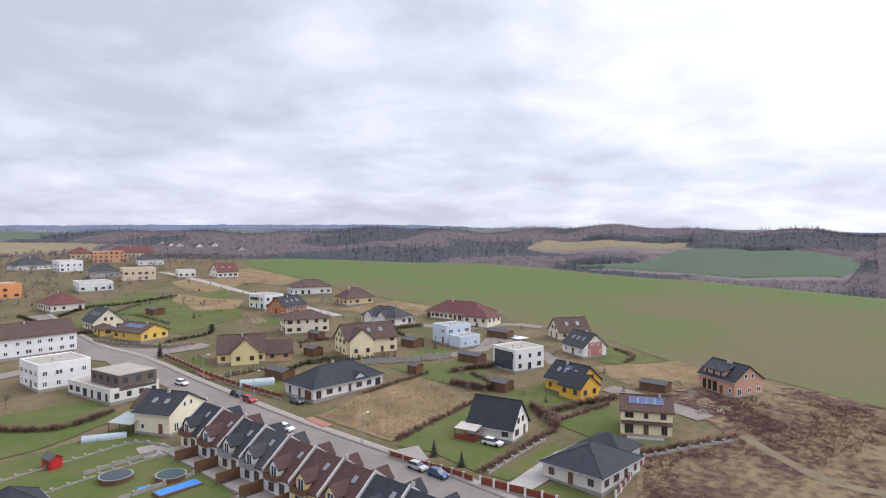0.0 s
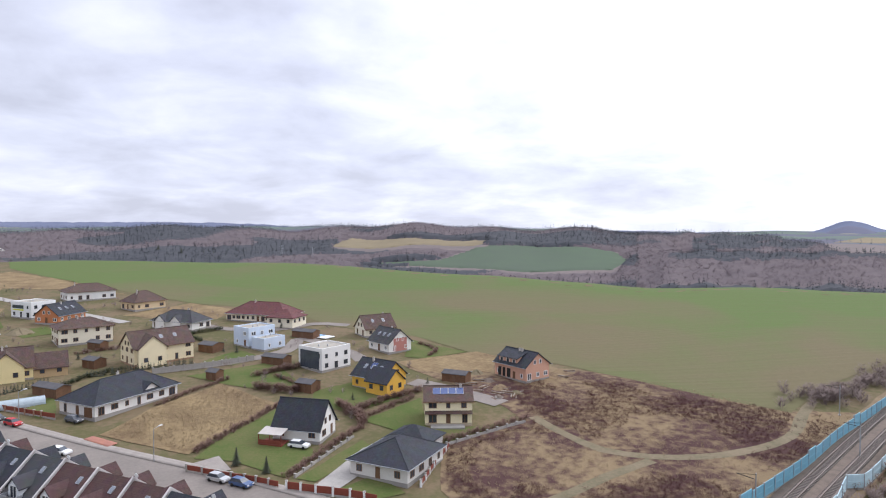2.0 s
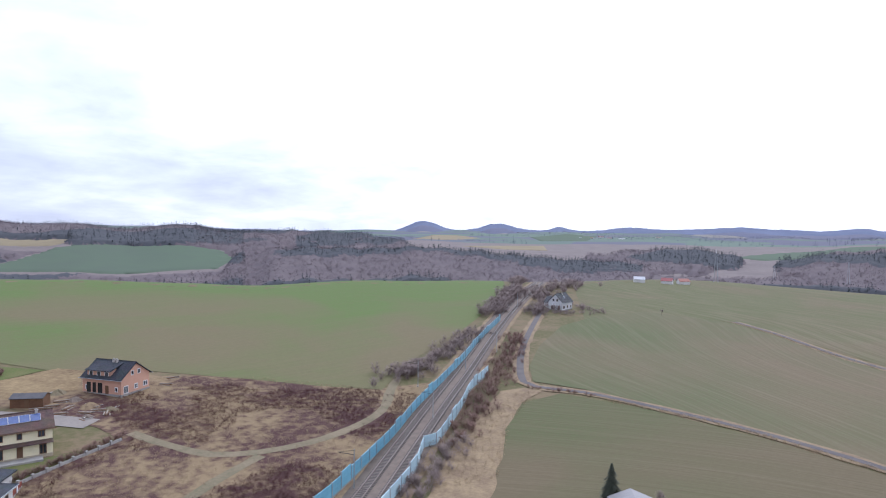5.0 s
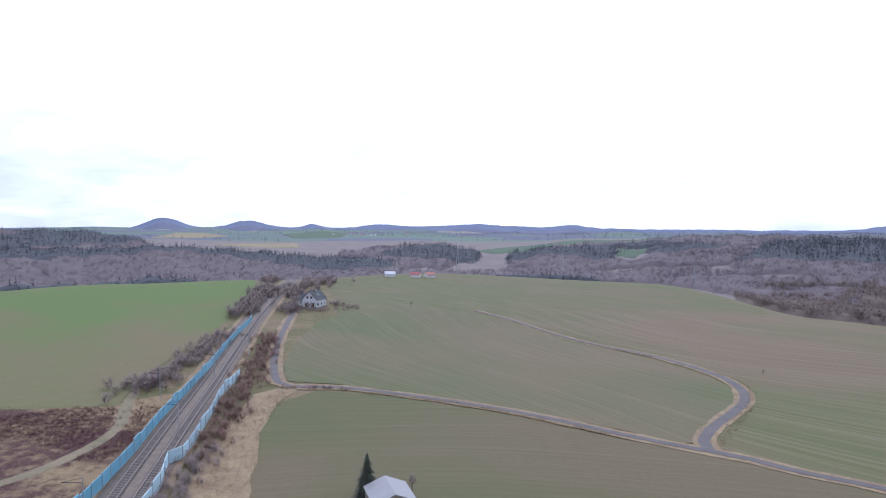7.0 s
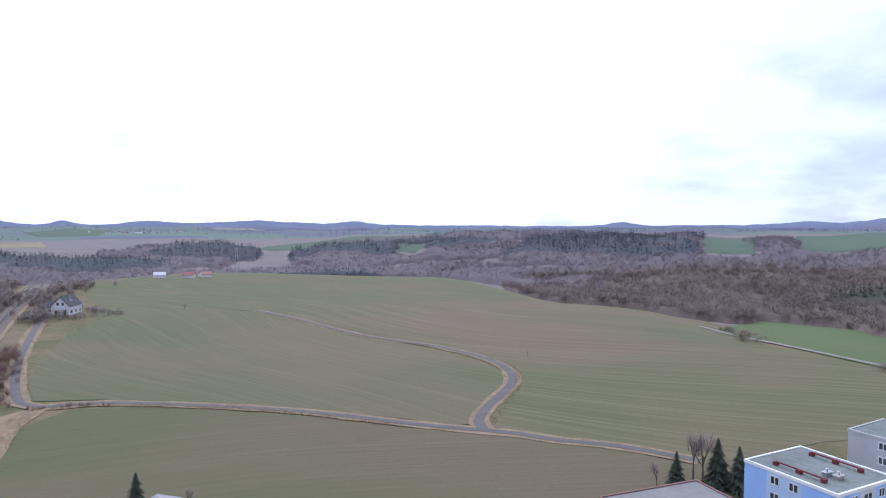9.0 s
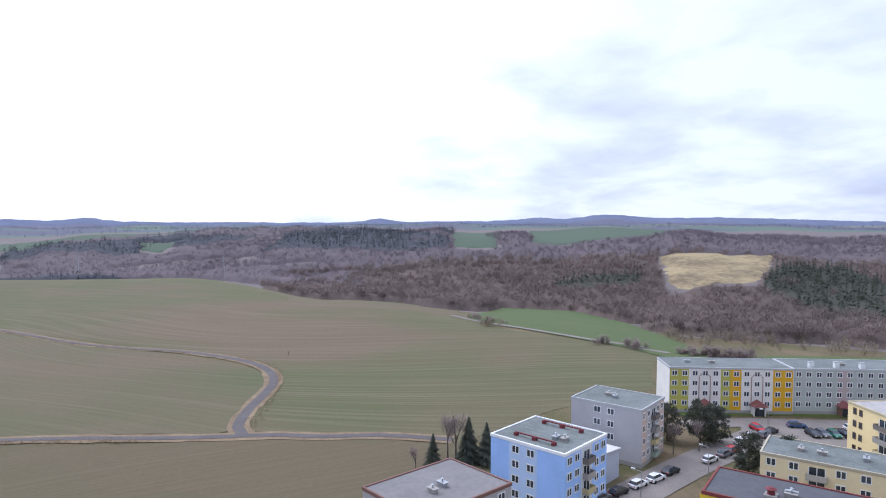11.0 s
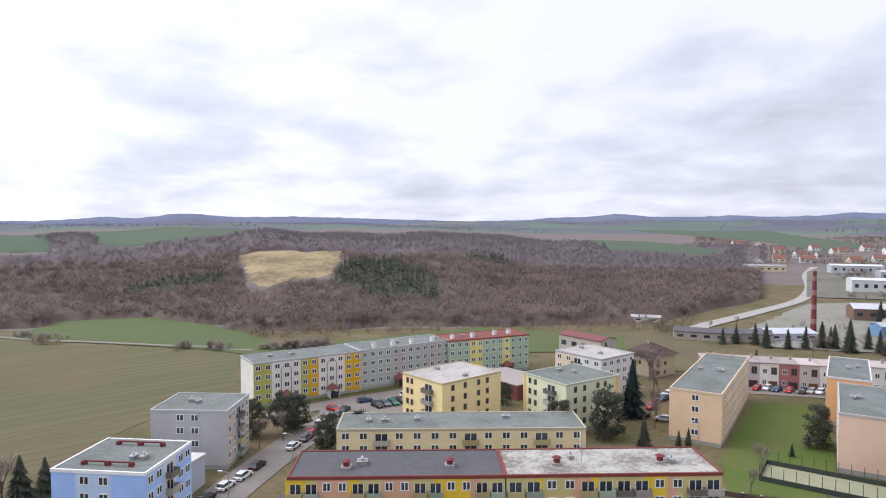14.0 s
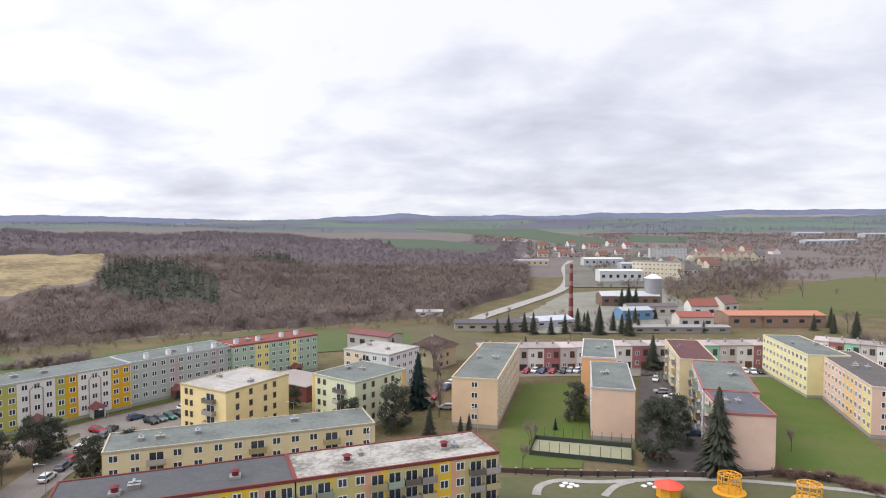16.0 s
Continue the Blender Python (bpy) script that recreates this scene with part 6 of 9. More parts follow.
road("side_street", [(-120.2, 215.5), (-99.0, 210.9), (-85.4, 213.9), (-81.1, 220.2)], 6.0, ASPHALT, 0.15, "grey asphalt side street")
road("west_lane", [(-118.4, 212.4), (-117.3, 194.9), (-125.1, 181.1), (-129.2, 169.7)], 6.0, ASPHALT, 0.15, "grey asphalt lane between white houses")
road("north_lane", [(-183.6, 420.1), (-145.3, 382.2), (-99.8, 331.0), (-62.2, 290.4), (-43.7, 270.4)], 4.5, CONCRETE, 0.16, "pale concrete lane")
road("middle_lane", [(-23.2, 196.6), (-4.3, 202.0), (12.3, 212.1), (19.2, 228.5), (31.9, 206.1), (34.4, 194.5)], 5.0, ASPHALT, 0.15, "grey lane between the gardens")
road("upper_lane", [(-20.0, 270.4), (-9.8, 253.0), (9.9, 245.6), (25.7, 252.9), (38.2, 247.6)], 5.0, ASPHALT, 0.15, "curved grey lane before the bungalow")
road("east_lane", [(43.6, 170.3), (49.7, 163.2), (55.5, 154.9), (60.5, 147.1)], 6.0, ASPHALT, 0.16, "grey concrete lane to the building site")
road("dirt_path", [(64.0, 136.4), (66.3, 124.0), (69.4, 114.9), (77.2, 109.4), (87.2, 106.7), (100.6, 107.0), (113.4, 110.8), (125.3, 119.5), (137.3, 127.7)], 2.6, DIRT, 0.13, "dirt track across the waste ground", "path", wobble=0.3)
road("dirt_path_south", [(39.8, 93.0), (50.2, 97.9), (63.8, 103.5), (76.0, 107.7)], 2.4, DIRT, 0.13, "dirt track across the waste ground", "path", wobble=0.3)
LANE = [(278.4, 163.1), (240.2, 144.8), (205.0, 127.1), (179.4, 112.3), (163.9, 101.2), (162.0, 95.8), (167.4, 83.4), (169.0, 66.5), (168.5, 49.7), (166.6, 33.6), (162.5, 18.3), (157.6, 4.5), (153.9, -8.0), (152.0, -15.5), (149.8, -22.6), (145.2, -31.3), (140.9, -44.6), (132.3, -58.1)]
BRANCH = [(152.3, -14.4), (159.2, -13.8), (172.4, -17.5), (187.5, -23.8), (199.4, -27.9), (210.9, -29.0), (224.9, -26.7), (239.3, -19.3), (258.4, -2.6), (273.6, 19.7), (290.8, 38.4), (322.0, 65.4), (341.9, 88.4)]
road("lane_verge", LANE, 5.2, VERGE, 0.19, "dry grass verge along the farm lane", "verge", wobble=0.35)
road("branch_verge", BRANCH, 5.4, VERGE, 0.19, "dry grass verge along the lane bend", "verge", wobble=0.35)
road("farm_lane", LANE, 2.3, DARKROAD, 0.25, "narrow dark asphalt farm lane", wobble=0.04)
road("farm_lane_branch", BRANCH, 2.7, DARKROAD, 0.25, "curving asphalt farm lane", wobble=0.04)
road("valley_road", [(318.9, -138.7), (287.8, -142.1), (245.0, -155.5), (222.3, -164.4), (205.5, -173.9), (208.5, -167.2), (192.2, -174.6)], 3.2, ASPHALT, 0.30, "pale valley road")
BSTREET = [(87.8, -63.0), (93.4, -77.5), (99.7, -95.4), (105.2, -113.9), (109.9, -132.4), (109.4, -144.3)]
road("block_street", BSTREET, 9.0, ASPHALT, 0.14, "worn grey street between the blocks", step=3)
road("block_street_north", [(121.4, -114.3), (116.8, -131.1), (107.3, -151.0), (89.5, -187.2)], 6.5, ASPHALT, 0.16, "grey service street before the long block")
patch("parking", [(115.7, -127.5), (112.7, -142.8), (99.8, -148.0), (94.3, -137.6), (101.7, -126.7), (102.7, -115.3)], ASPHALT, 0.18, "asphalt parking area between blocks", "parking", 8)
patch("courtyard", [(-19.5, -237.0), (-30.3, -239.5), (-30.0, -193.9), (-24.7, -133.7), (-12.7, -131.0), (-12.7, -159.2)], DARKROAD, 0.15, "dark asphalt parking courtyard", "parking", 8)
patch("rowhouse_street", [(21.9, -203.8), (-0.9, -210.6), (-57.3, -222.0), (-73.5, -232.0), (-75.7, -239.2), (-0.9, -222.0), (24.0, -213.7)], ASPHALT, 0.15, "street before the row houses", "road", 8)
road("town_road", [(55.4, -293.7), (52.5, -324.7), (37.9, -380.5), (18.7, -473.8), (15.8, -588.7), (22.9, -730.6), (19.6, -853.8)], 8.0, CONCRETE, 0.4, "pale main road leading into the town", step=8)
patch("yard", [(35.9, -306.6), (14.0, -451.8), (-54.5, -501.5), (-58.7, -356.8), (-52.4, -303.4), (20.7, -283.5)], material("yard_gravel", (0.25, 0.23, 0.21), (0.17, 0.17, 0.12), 0.04, 0.95, fine=8), 0.3, "gravel yards of the industrial area", "yard", 12, 2)
patch("town_ground", [(15.4, -498.8), (24.3, -774.9), (-11.0, -1058.0), (-282.3, -1146.3), (-194.2, -786.9), (-58.6, -502.1)], material("town_ground", (0.17, 0.155, 0.135), (0.10, 0.10, 0.07), 0.02, 0.95, fine=8), 0.5, "streets and yards of the town", "yard", 25)
patch("south_scrub", [(117.1, -267.3), (54.3, -302.3), (40.8, -267.7), (38.1, -223.7), (53.7, -220.1), (92.2, -231.6)], material("scrub_floor", (0.12, 0.11, 0.05), (0.10, 0.075, 0.05), 0.05, 0.95), 0.2, "scrubby land at the edge of the estate", "waste ground", 12, 2)
patch("playground_ground", [(15.9, -123.1), (-56.1, -138.0), (-57.8, -124.7), (14.4, -108.4)], material("play_ground", (0.12, 0.105, 0.06), (0.085, 0.095, 0.04), 0.1, 0.95), 0.12, "bare playground ground with thin grass", "playground", 8)
road("play_path", [(8.3, -116.1), (8.0, -120.2), (4.5, -123.7), (-2.9, -124.6), (-15.6, -128.9), (-28.3, -131.2), (-40.2, -131.2), (-49.5, -130.7), (-57.5, -128.1)], 1.6, CONCRETE, 0.2, "curving pale playground path", "path", step=1.5)
road("play_path_branch", [(-3.7, -118.3), (-5.9, -123.4), (-9.2, -126.3)], 1.4, CONCRETE, 0.21, "curving pale playground path", "path", step=1.5)

# ---- railway ----
TRACK = [(65.0, 72.0), (80.7, 80.0), (102.0, 91.2), (128.6, 104.9), (155.3, 118.3), (191.7, 137.0), (243.0, 162.9), (299.6, 189.9), (361.2, 217.0)] + [(398, 234), (440, 262)]
road("railway_embankment", TRACK, 13.0, VERGE, 0.25, "dry grass shoulder of the railway", "railway", 0.0, wobble=0.1)
road("ballast_bed", TRACK, 9.6, GRAVEL, 0.5, "grey-brown gravel ballast of a double track railway", "railway", 0.3)
railway = thing("railway_track", TRACK[1][0], TRACK[1][1], 0, "double railway track with rusty rails on concrete sleepers", "railway track", z=0)
railway.matrix_basis = pose(0, 0, 0)
for side in (-2.1, 2.1):
    part("sleeper_bed", ribbon(TRACK, 2.5, 0.53, 3, side), material("oily_ballast", (0.075, 0.058, 0.05), (0.05, 0.04, 0.036), 0.8, 0.95), railway)
    for g in (-0.75, 0.75):
        part("rail", ribbon(TRACK, 0.2, 0.72, 3, side + g, 0.16), material("rail_steel", (0.16, 0.12, 0.10), rough=0.45, metal=0.5), railway)
line = spline(TRACK, 0.7)
sl = Solid()
for (ax, ay), (bx, by) in list(zip(line, line[1:]))[:420]:
    t = Vector((bx - ax, by - ay)).normalized()
    for side in (-2.1, 2.1):
        c = Vector((ax - t.y * side, ay + t.x * side))
        z = ground_z(c.x, c.y) + 0.54
        corners = [c + t * a * 0.12 + Vector((-t.y, t.x)) * b * 1.25 for a, b in ((-1, -1), (1, -1), (1, 1), (-1, 1))]
        sl.prism([(q.x, q.y) for q in corners], z, z + 0.04)
tagged(part("sleeper_row", sl, material("sleeper_concrete", (0.19, 0.165, 0.145), rough=0.9), railway), kind="stuff")

PANEL_BLUE = material("blue_barrier", (0.13, 0.33, 0.43), (0.19, 0.42, 0.52), 0.3, 0.3, spec=0.5, per_object=0.15)
PANEL_PALE = material("pale_barrier", (0.50, 0.64, 0.68), (0.38, 0.54, 0.60), 0.3, 0.35, spec=0.5, per_object=0.15)


def barrier(pts, mat, height, label):
    ln = spline(pts, 4.0)
    ob = thing("noise_barrier", ln[0][0], ln[0][1], 0, label, "noise barrier")
    inv = ob.matrix_basis.inverted()
    for i, ((ax, ay), (bx, by)) in enumerate(zip(ln, ln[1:])):
        a, b = Vector((ax, ay)), Vector((bx, by))
        d, ln_ = b - a, (b - a).length
        base = ground_z(ax, ay) + 0.1
        rot = math.degrees(math.atan2(d.y, d.x))
        m = inv @ pose(ax, ay, base, 0, 0, rot)
        bump_h = height + (0.5 if i % 7 == 3 else 0.0)
        part("post", Solid().box(-0.1, 0.1, -0.12, 0.12, -0.3, bump_h + 0.1), METAL, ob, at=m)
        pl = part("plinth", Solid().box(0.1, ln_ - 0.1, -0.08, 0.08, -0.3, 0.5), CONCRETE, ob, at=m)
        part("panel", lattice([0.1, 0.2, ln_ - 0.2, ln_ - 0.1], [0.5, 0.6, bump_h * 0.55, bump_h * 0.55 + 0.1, bump_h - 0.1, bump_h], -0.06, 0.06), mat, pl)
        part("pane", Solid().box(0.15, ln_ - 0.15, -0.03, 0.03, 0.55, bump_h - 0.05), mat, pl)
    return ob


barrier([(63.2, 80.1), (73.3, 83.4), (92.4, 91.7), (103.5, 96.8), (120.5, 105.6), (138.8, 113.9), (169.4, 128.1), (201.5, 144.0), (243.0, 162.9)], PANEL_BLUE, 2.9, "blue translucent noise barrier with steel posts along the railway")
barrier([(73.5, 72.8), (84.0, 77.1), (92.7, 81.0), (101.9, 87.2), (105.3, 86.6), (115.0, 91.1), (131.8, 99.4), (143.7, 105.9), (162.6, 113.2)], PANEL_PALE, 2.9, "pale blue noise barrier with steel posts along the railway")


def mast(x, y, height, arm, label, name="catenary_mast", cat="mast", z=None):
    ob = thing(name, x, y, 30, label, cat, "masts")
    part("pole", Solid().tube((0, 0, -0.3), (0, 0, height), 0.12, 0.08, 8), METAL, ob)
    part("arm", Solid().tube((0, 0, height - 1), (0, arm, height - 0.7), 0.06, 0.06, 6), DARKMETAL, ob)
    part("stay", Solid().tube((0, 0, height - 0.2), (0, arm, height - 0.7), 0.03, 0.03, 5), DARKMETAL, ob)
    part("foot", Solid().box(-0.3, 0.3, -0.3, 0.3, -0.4, 0.25), CONCRETE, ob)
    return ob


for mx, my in [(78.5, 83.4), (136.5, 119.1), (117.5, 97.7), (160.8, 120.6), (190.5, 129.1), (287.1, 181.8), (328.1, 210.4)]:
    mast(mx, my, 7.5, 3.0, "thin steel railway mast with a side arm")


def pylon(x, y, height):
    ob = thing("power_pylon", x, y, 20, "grey lattice power pylon in the valley", "pylon", "pylons")
    for sx in (-1, 1):
        for sy in (-1, 1):
            part("leg", Solid().tube((sx * 1.6, sy * 1.6, 0), (sx * 0.25, sy * 0.25, height), 0.14, 0.1, 4), METAL, ob)
    for k in (0.72, 0.82, 0.92):
        part("crossarm", Solid().tube((-4, 0, height * k), (4, 0, height * k), 0.14, 0.14, 4), METAL, ob)
    for k in range(7):
        a, b = 1.6 - 1.35 * k / 7, 1.6 - 1.35 * (k + 1) / 7
        part("brace", Solid().tube((-a, -a, height * k / 7), (b, -b, height * (k + 1) / 7), 0.09, 0.09, 4), METAL, ob)
    return ob


for px, py, ph in [(545.2, 156.6, 26), (844.0, 100.7, 30), (746.1, -51.5, 26), (855.9, 178.4, 22)] + [(57.8, 1076.1, 22), (103.0, 1036.3, 22)]:
    pylon(px, py, ph)

# ---- cars ----
street_rot = math.degrees(math.atan2(STREET[4][1] - STREET[3][1], STREET[4][0] - STREET[3][0]))
for cx, cy, cc in [(-70.7, 173.5, 'white'), (-52.6, 163.8, 'black'), (-48.1, 159.4, 'red'), (-34.4, 139.9, 'white'), (-4.8, 119.9, 'silver'), (-0.9, 116.8, 'blue'), (-36.2, 158.5, 'grey'), (10.2, 131.6, 'white'), (-139.9, 236.2, 'blue'), (-126.2, 215.5, 'white')]:
    car(cx, cy, street_rot + (0 if cc not in ("white",) else 8), cc)
bs_rot = math.degrees(math.atan2(BSTREET[3][1] - BSTREET[2][1], BSTREET[3][0] - BSTREET[2][0]))
for cx, cy, cc in [(93.4, -69.9, 'grey'), (94.3, -74.5, 'black'), (95.7, -80.1, 'white'), (96.7, -85.1, 'white'), (98.4, -90.3, 'black'), (100.2, -102.3, 'white'), (101.6, -107.7, 'grey'), (102.7, -111.1, 'red'), (106.0, -117.4, 'white'), (107.5, -122.3, 'silver'), (107.3, -125.8, 'grey'), (108.5, -129.5, 'black'), (81.7, -80.9, 'black')]:
    car(cx, cy, bs_rot, cc)
for cx, cy, cc, cr in [(109.3, -139.0, 'blue', -120), (102.7, -149.8, 'white', -116), (100.2, -153.7, 'white', -116), (97.4, -158.0, 'red', -116), (103.5, -137.0, 'black', 160), (102.7, -139.2, 'grey', 160), (101.4, -141.2, 'green', 160), (100.3, -143.6, 'black', 160), (99.2, -145.4, 'white', 160), (111.3, -128.3, 'red', 170)]:
    car(cx, cy, cr, cc)
for cx, cy, cc, cr in [(18.7, -218.3, 'red', 0), (16.0, -219.8, 'white', 0), (13.5, -219.5, 'blue', 0), (10.3, -220.2, 'red', 0), (6.9, -221.0, 'black', 0), (4.7, -222.4, 'silver', 0), (2.5, -222.9, 'white', 0), (-51.2, -234.4, 'white', 90), (-53.6, -234.1, 'white', 90), (-56.2, -234.7, 'black', 90), (-21.5, -208.6, 'white', 80), (-21.6, -193.8, 'silver', 0), (-23.7, -188.3, 'white', 0), (-24.5, -156.9, 'blue', 10), (-14.7, -140.1, 'red', 0), (40.3, -165.3, 'black', 80), (40.8, -174.1, 'red', 80), (35.6, -164.8, 'silver', 10), (39.8, -184.2, 'blue', 70), (39.9, -189.6, 'white', 70)]:
    car(cx, cy + (8 if cy < -217 else 0), cr + (75 if cy < -217 and cr == 0 else 0), cc)

# ---- vegetation ----


def raw_mesh(name, verts, mat):
    """A mesh of loose triangles from an array of corners (n, 3, 3)."""
    n = len(verts)
    me = bpy.data.meshes.new(name)
    me.vertices.add(n * 3)
    me.vertices.foreach_set("co", verts.reshape(-1).astype(np.float32))
    me.loops.add(n * 3)
    me.loops.foreach_set("vertex_index", np.arange(n * 3, dtype=np.int32))
    me.polygons.add(n)
    me.polygons.foreach_set("loop_start", np.arange(0, n * 3, 3, dtype=np.int32))
    me.materials.append(mat)
    me.update(calc_edges=True)
    return me


def twig_crowns(spots, sizes, count, width, rng, low=0.22, spread=0.38, up=0.55):
    """Bare crowns: thin twigs that rise and spread from a stem. spots (n, 3), sizes (n,)."""
    n = len(spots)
    s = sizes[:, None]
    k = rng.uniform(low, 0.85, (n, count))
    ang = rng.uniform(0, 2 * np.pi, (n, count))
    reach = spread * np.sqrt(rng.uniform(0.1, 1, (n, count))) * (1 - 0.65 * np.abs(k - 0.45))
    out = np.stack([np.cos(ang), np.sin(ang)], -1)
    root = np.stack([out[..., 0] * reach * 0.25 * s, out[..., 1] * reach * 0.25 * s, k * 0.75 * s], -1)
    tip = np.stack([out[..., 0] * reach * s, out[..., 1] * reach * s, np.minimum(k * 0.75 + up * rng.uniform(0.2, 0.7, (n, count)) * (1 - k) + 0.06, 1.0) * s], -1)
    side = np.stack([-out[..., 1], out[..., 0], rng.uniform(-0.4, 0.4, (n, count))], -1) * width * s[..., None] * rng.uniform(0.6, 1.4, (n, count, 1))
    mid = root * 0.45 + tip * 0.55
    tri = np.stack([root, mid + side, tip], 2) + spots[:, None, None, :]
    return tri.reshape(-1, 3, 3)


def needle_crowns(spots, sizes, count, rng, slim=0.22, width=0.10):
    """Conifers: drooping boughs in tiers on a tapering stem."""
    n = len(spots)
    s = sizes[:, None]
    k = 0.06 + 0.92 * rng.uniform(0, 1, (n, count)) ** 0.85
    ang = rng.uniform(0, 2 * np.pi, (n, count))
    reach = slim * (1.02 - k) ** 0.85 * rng.uniform(0.3, 1.15, (n, count)) * (1 + 0.22 * np.sin(ang * 3 + k * 40))
    out = np.stack([np.cos(ang), np.sin(ang)], -1)
    root = np.stack([0 * k, 0 * k, np.minimum(k + 0.05, 1.0) * s], -1)
    tip = np.stack([out[..., 0] * reach * s, out[..., 1] * reach * s, (k - 0.25 * reach) * s], -1)
    side = np.stack([-out[..., 1], out[..., 0], 0 * k], -1) * (width * (1.1 - k) * s)[..., None]
    a = root
    b, c = tip * 0.75 + root * 0.25 + side, tip * 0.75 + root * 0.25 - side
    t1 = np.stack([a, b, tip], 2)
    t2 = np.stack([a, tip, c], 2)
    tri = np.concatenate([t1, t2], 1) + spots[:, None, None, :]
    return tri.reshape(-1, 3, 3)


def inside(x, y, outline):
    hit = False
    for (ax, ay), (bx, by) in zip(outline, outline[1:] + outline[:1]):
        if (ay > y) != (by > y) and x < (bx - ax) * (y - ay) / (by - ay) + ax:
            hit = not hit
    return hit


def clump(x, y, scale, seed):
    return noise.noise((x * scale, y * scale, seed))


def wood(a0, a1, d0, d1, spacing, rng, share=None, keep=None):
    """Scattered places for trees in a sector of the land, left out on fields and where they would hide one from the
    camera.
    """
    out = []
    area = math.radians(a1 - a0) / 2 * (d1 * d1 - d0 * d0)
    for i in range(int(area / spacing)):
        az, d = rng.uniform(a0, a1), math.sqrt(rng.uniform(d0 * d0, d1 * d1))
        x, y = d * math.sin(math.radians(az)), d * math.cos(math.radians(az))
        if keep and not keep(x, y, az, d):
            continue
        wx, wy = x + 0.03 * d * clump(x, y, 0.02, 21), y + 0.03 * d * clump(x, y, 0.02, 23)
        # factors above 1 look past the tree along the camera's line of sight
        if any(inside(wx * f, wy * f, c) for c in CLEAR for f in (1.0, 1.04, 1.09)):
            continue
        out.append((x, y, ground_z(x, y) - 0.3))
    return np.array(out)


def stuff(name, tri, mat, label, category):
    return tagged(new(name, raw_mesh(name, tri, mat)), label, category, "", "stuff")


rng = np.random.default_rng(5)


TOWN_ROAD = spline([(55.4, -293.7), (52.5, -324.7), (37.9, -380.5), (18.7, -473.8), (15.8, -588.7), (22.9, -730.6), (19.6, -853.8)], 12)


def near_line(x, y, pts, r):
    return any((x - a) ** 2 + (y - b) ** 2 < r * r for a, b in pts)


def left_of_road(x, y, az, d):
    if az < 160:
        return True
    edge = min(TOWN_ROAD, key=lambda q: abs(math.hypot(*q) - d))
    e = math.degrees(math.atan2(*edge))
    return az < (e + 360 if e < 0 else e)


def north_keep(x, y, az, d):
    c = relief_at(az)[0]
    return d > c + 170 and (az > -14 or d > 820)


# blocks of conifers: beside the clearing, on the east hill, along the valley
STANDS = [[(406.3, -483.0), (390.3, -546.9), (281.3, -453.7), (209.1, -342.5), (255.0, -345.6), (347.6, -402.8)], [(925.6, -125.8), (1163.2, -199.5), (1394.8, -417.7), (770.6, -340.7), (718.3, -310.8), (819.5, -230.5)], [(852.9, 547.8), (976.2, 528.6), (952.2, 375.9), (836.3, 338.6), (762.0, 480.7)], [(884.5, 1123.0), (1753.3, 1837.6), (1122.8, 1039.4), (869.7, 948.9), (740.8, 941.0)]]


def is_conifer(x, y, share, seed, scale):
    return clump(x, y, scale, seed) > share or clump(x, y, 0.03, 4) > -0.40 and any(inside(x, y, o) for o in STANDS)


def add_wood(name, spots, hgt, twigs, width, label, conifer=0.0, seed=1.0, scale=0.006, spread=0.40, mat=None, needles=None):
    dark = np.array([is_conifer(p[0], p[1], conifer, seed, scale) for p in spots])
    sizes = rng.uniform(0.75, 1.15, len(spots)) * hgt
    if (~dark).any():
        stuff(name, twig_crowns(spots[~dark], sizes[~dark], twigs, width, rng, spread=spread), mat or TWIGS_FAR, label, "wood")
    if dark.any():
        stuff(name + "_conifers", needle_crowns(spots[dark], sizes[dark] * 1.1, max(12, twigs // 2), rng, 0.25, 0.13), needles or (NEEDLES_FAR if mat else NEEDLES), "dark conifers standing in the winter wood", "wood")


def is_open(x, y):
    """Fields and clearings in the woods, with ragged rims, and the strip that would hide them from the camera."""
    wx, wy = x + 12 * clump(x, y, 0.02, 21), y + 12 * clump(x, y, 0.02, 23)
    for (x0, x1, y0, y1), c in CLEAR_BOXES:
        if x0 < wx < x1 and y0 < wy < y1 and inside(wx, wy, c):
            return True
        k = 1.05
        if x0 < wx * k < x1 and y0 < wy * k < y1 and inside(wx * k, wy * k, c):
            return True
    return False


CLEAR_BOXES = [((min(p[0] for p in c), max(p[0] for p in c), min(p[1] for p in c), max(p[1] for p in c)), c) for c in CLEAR]


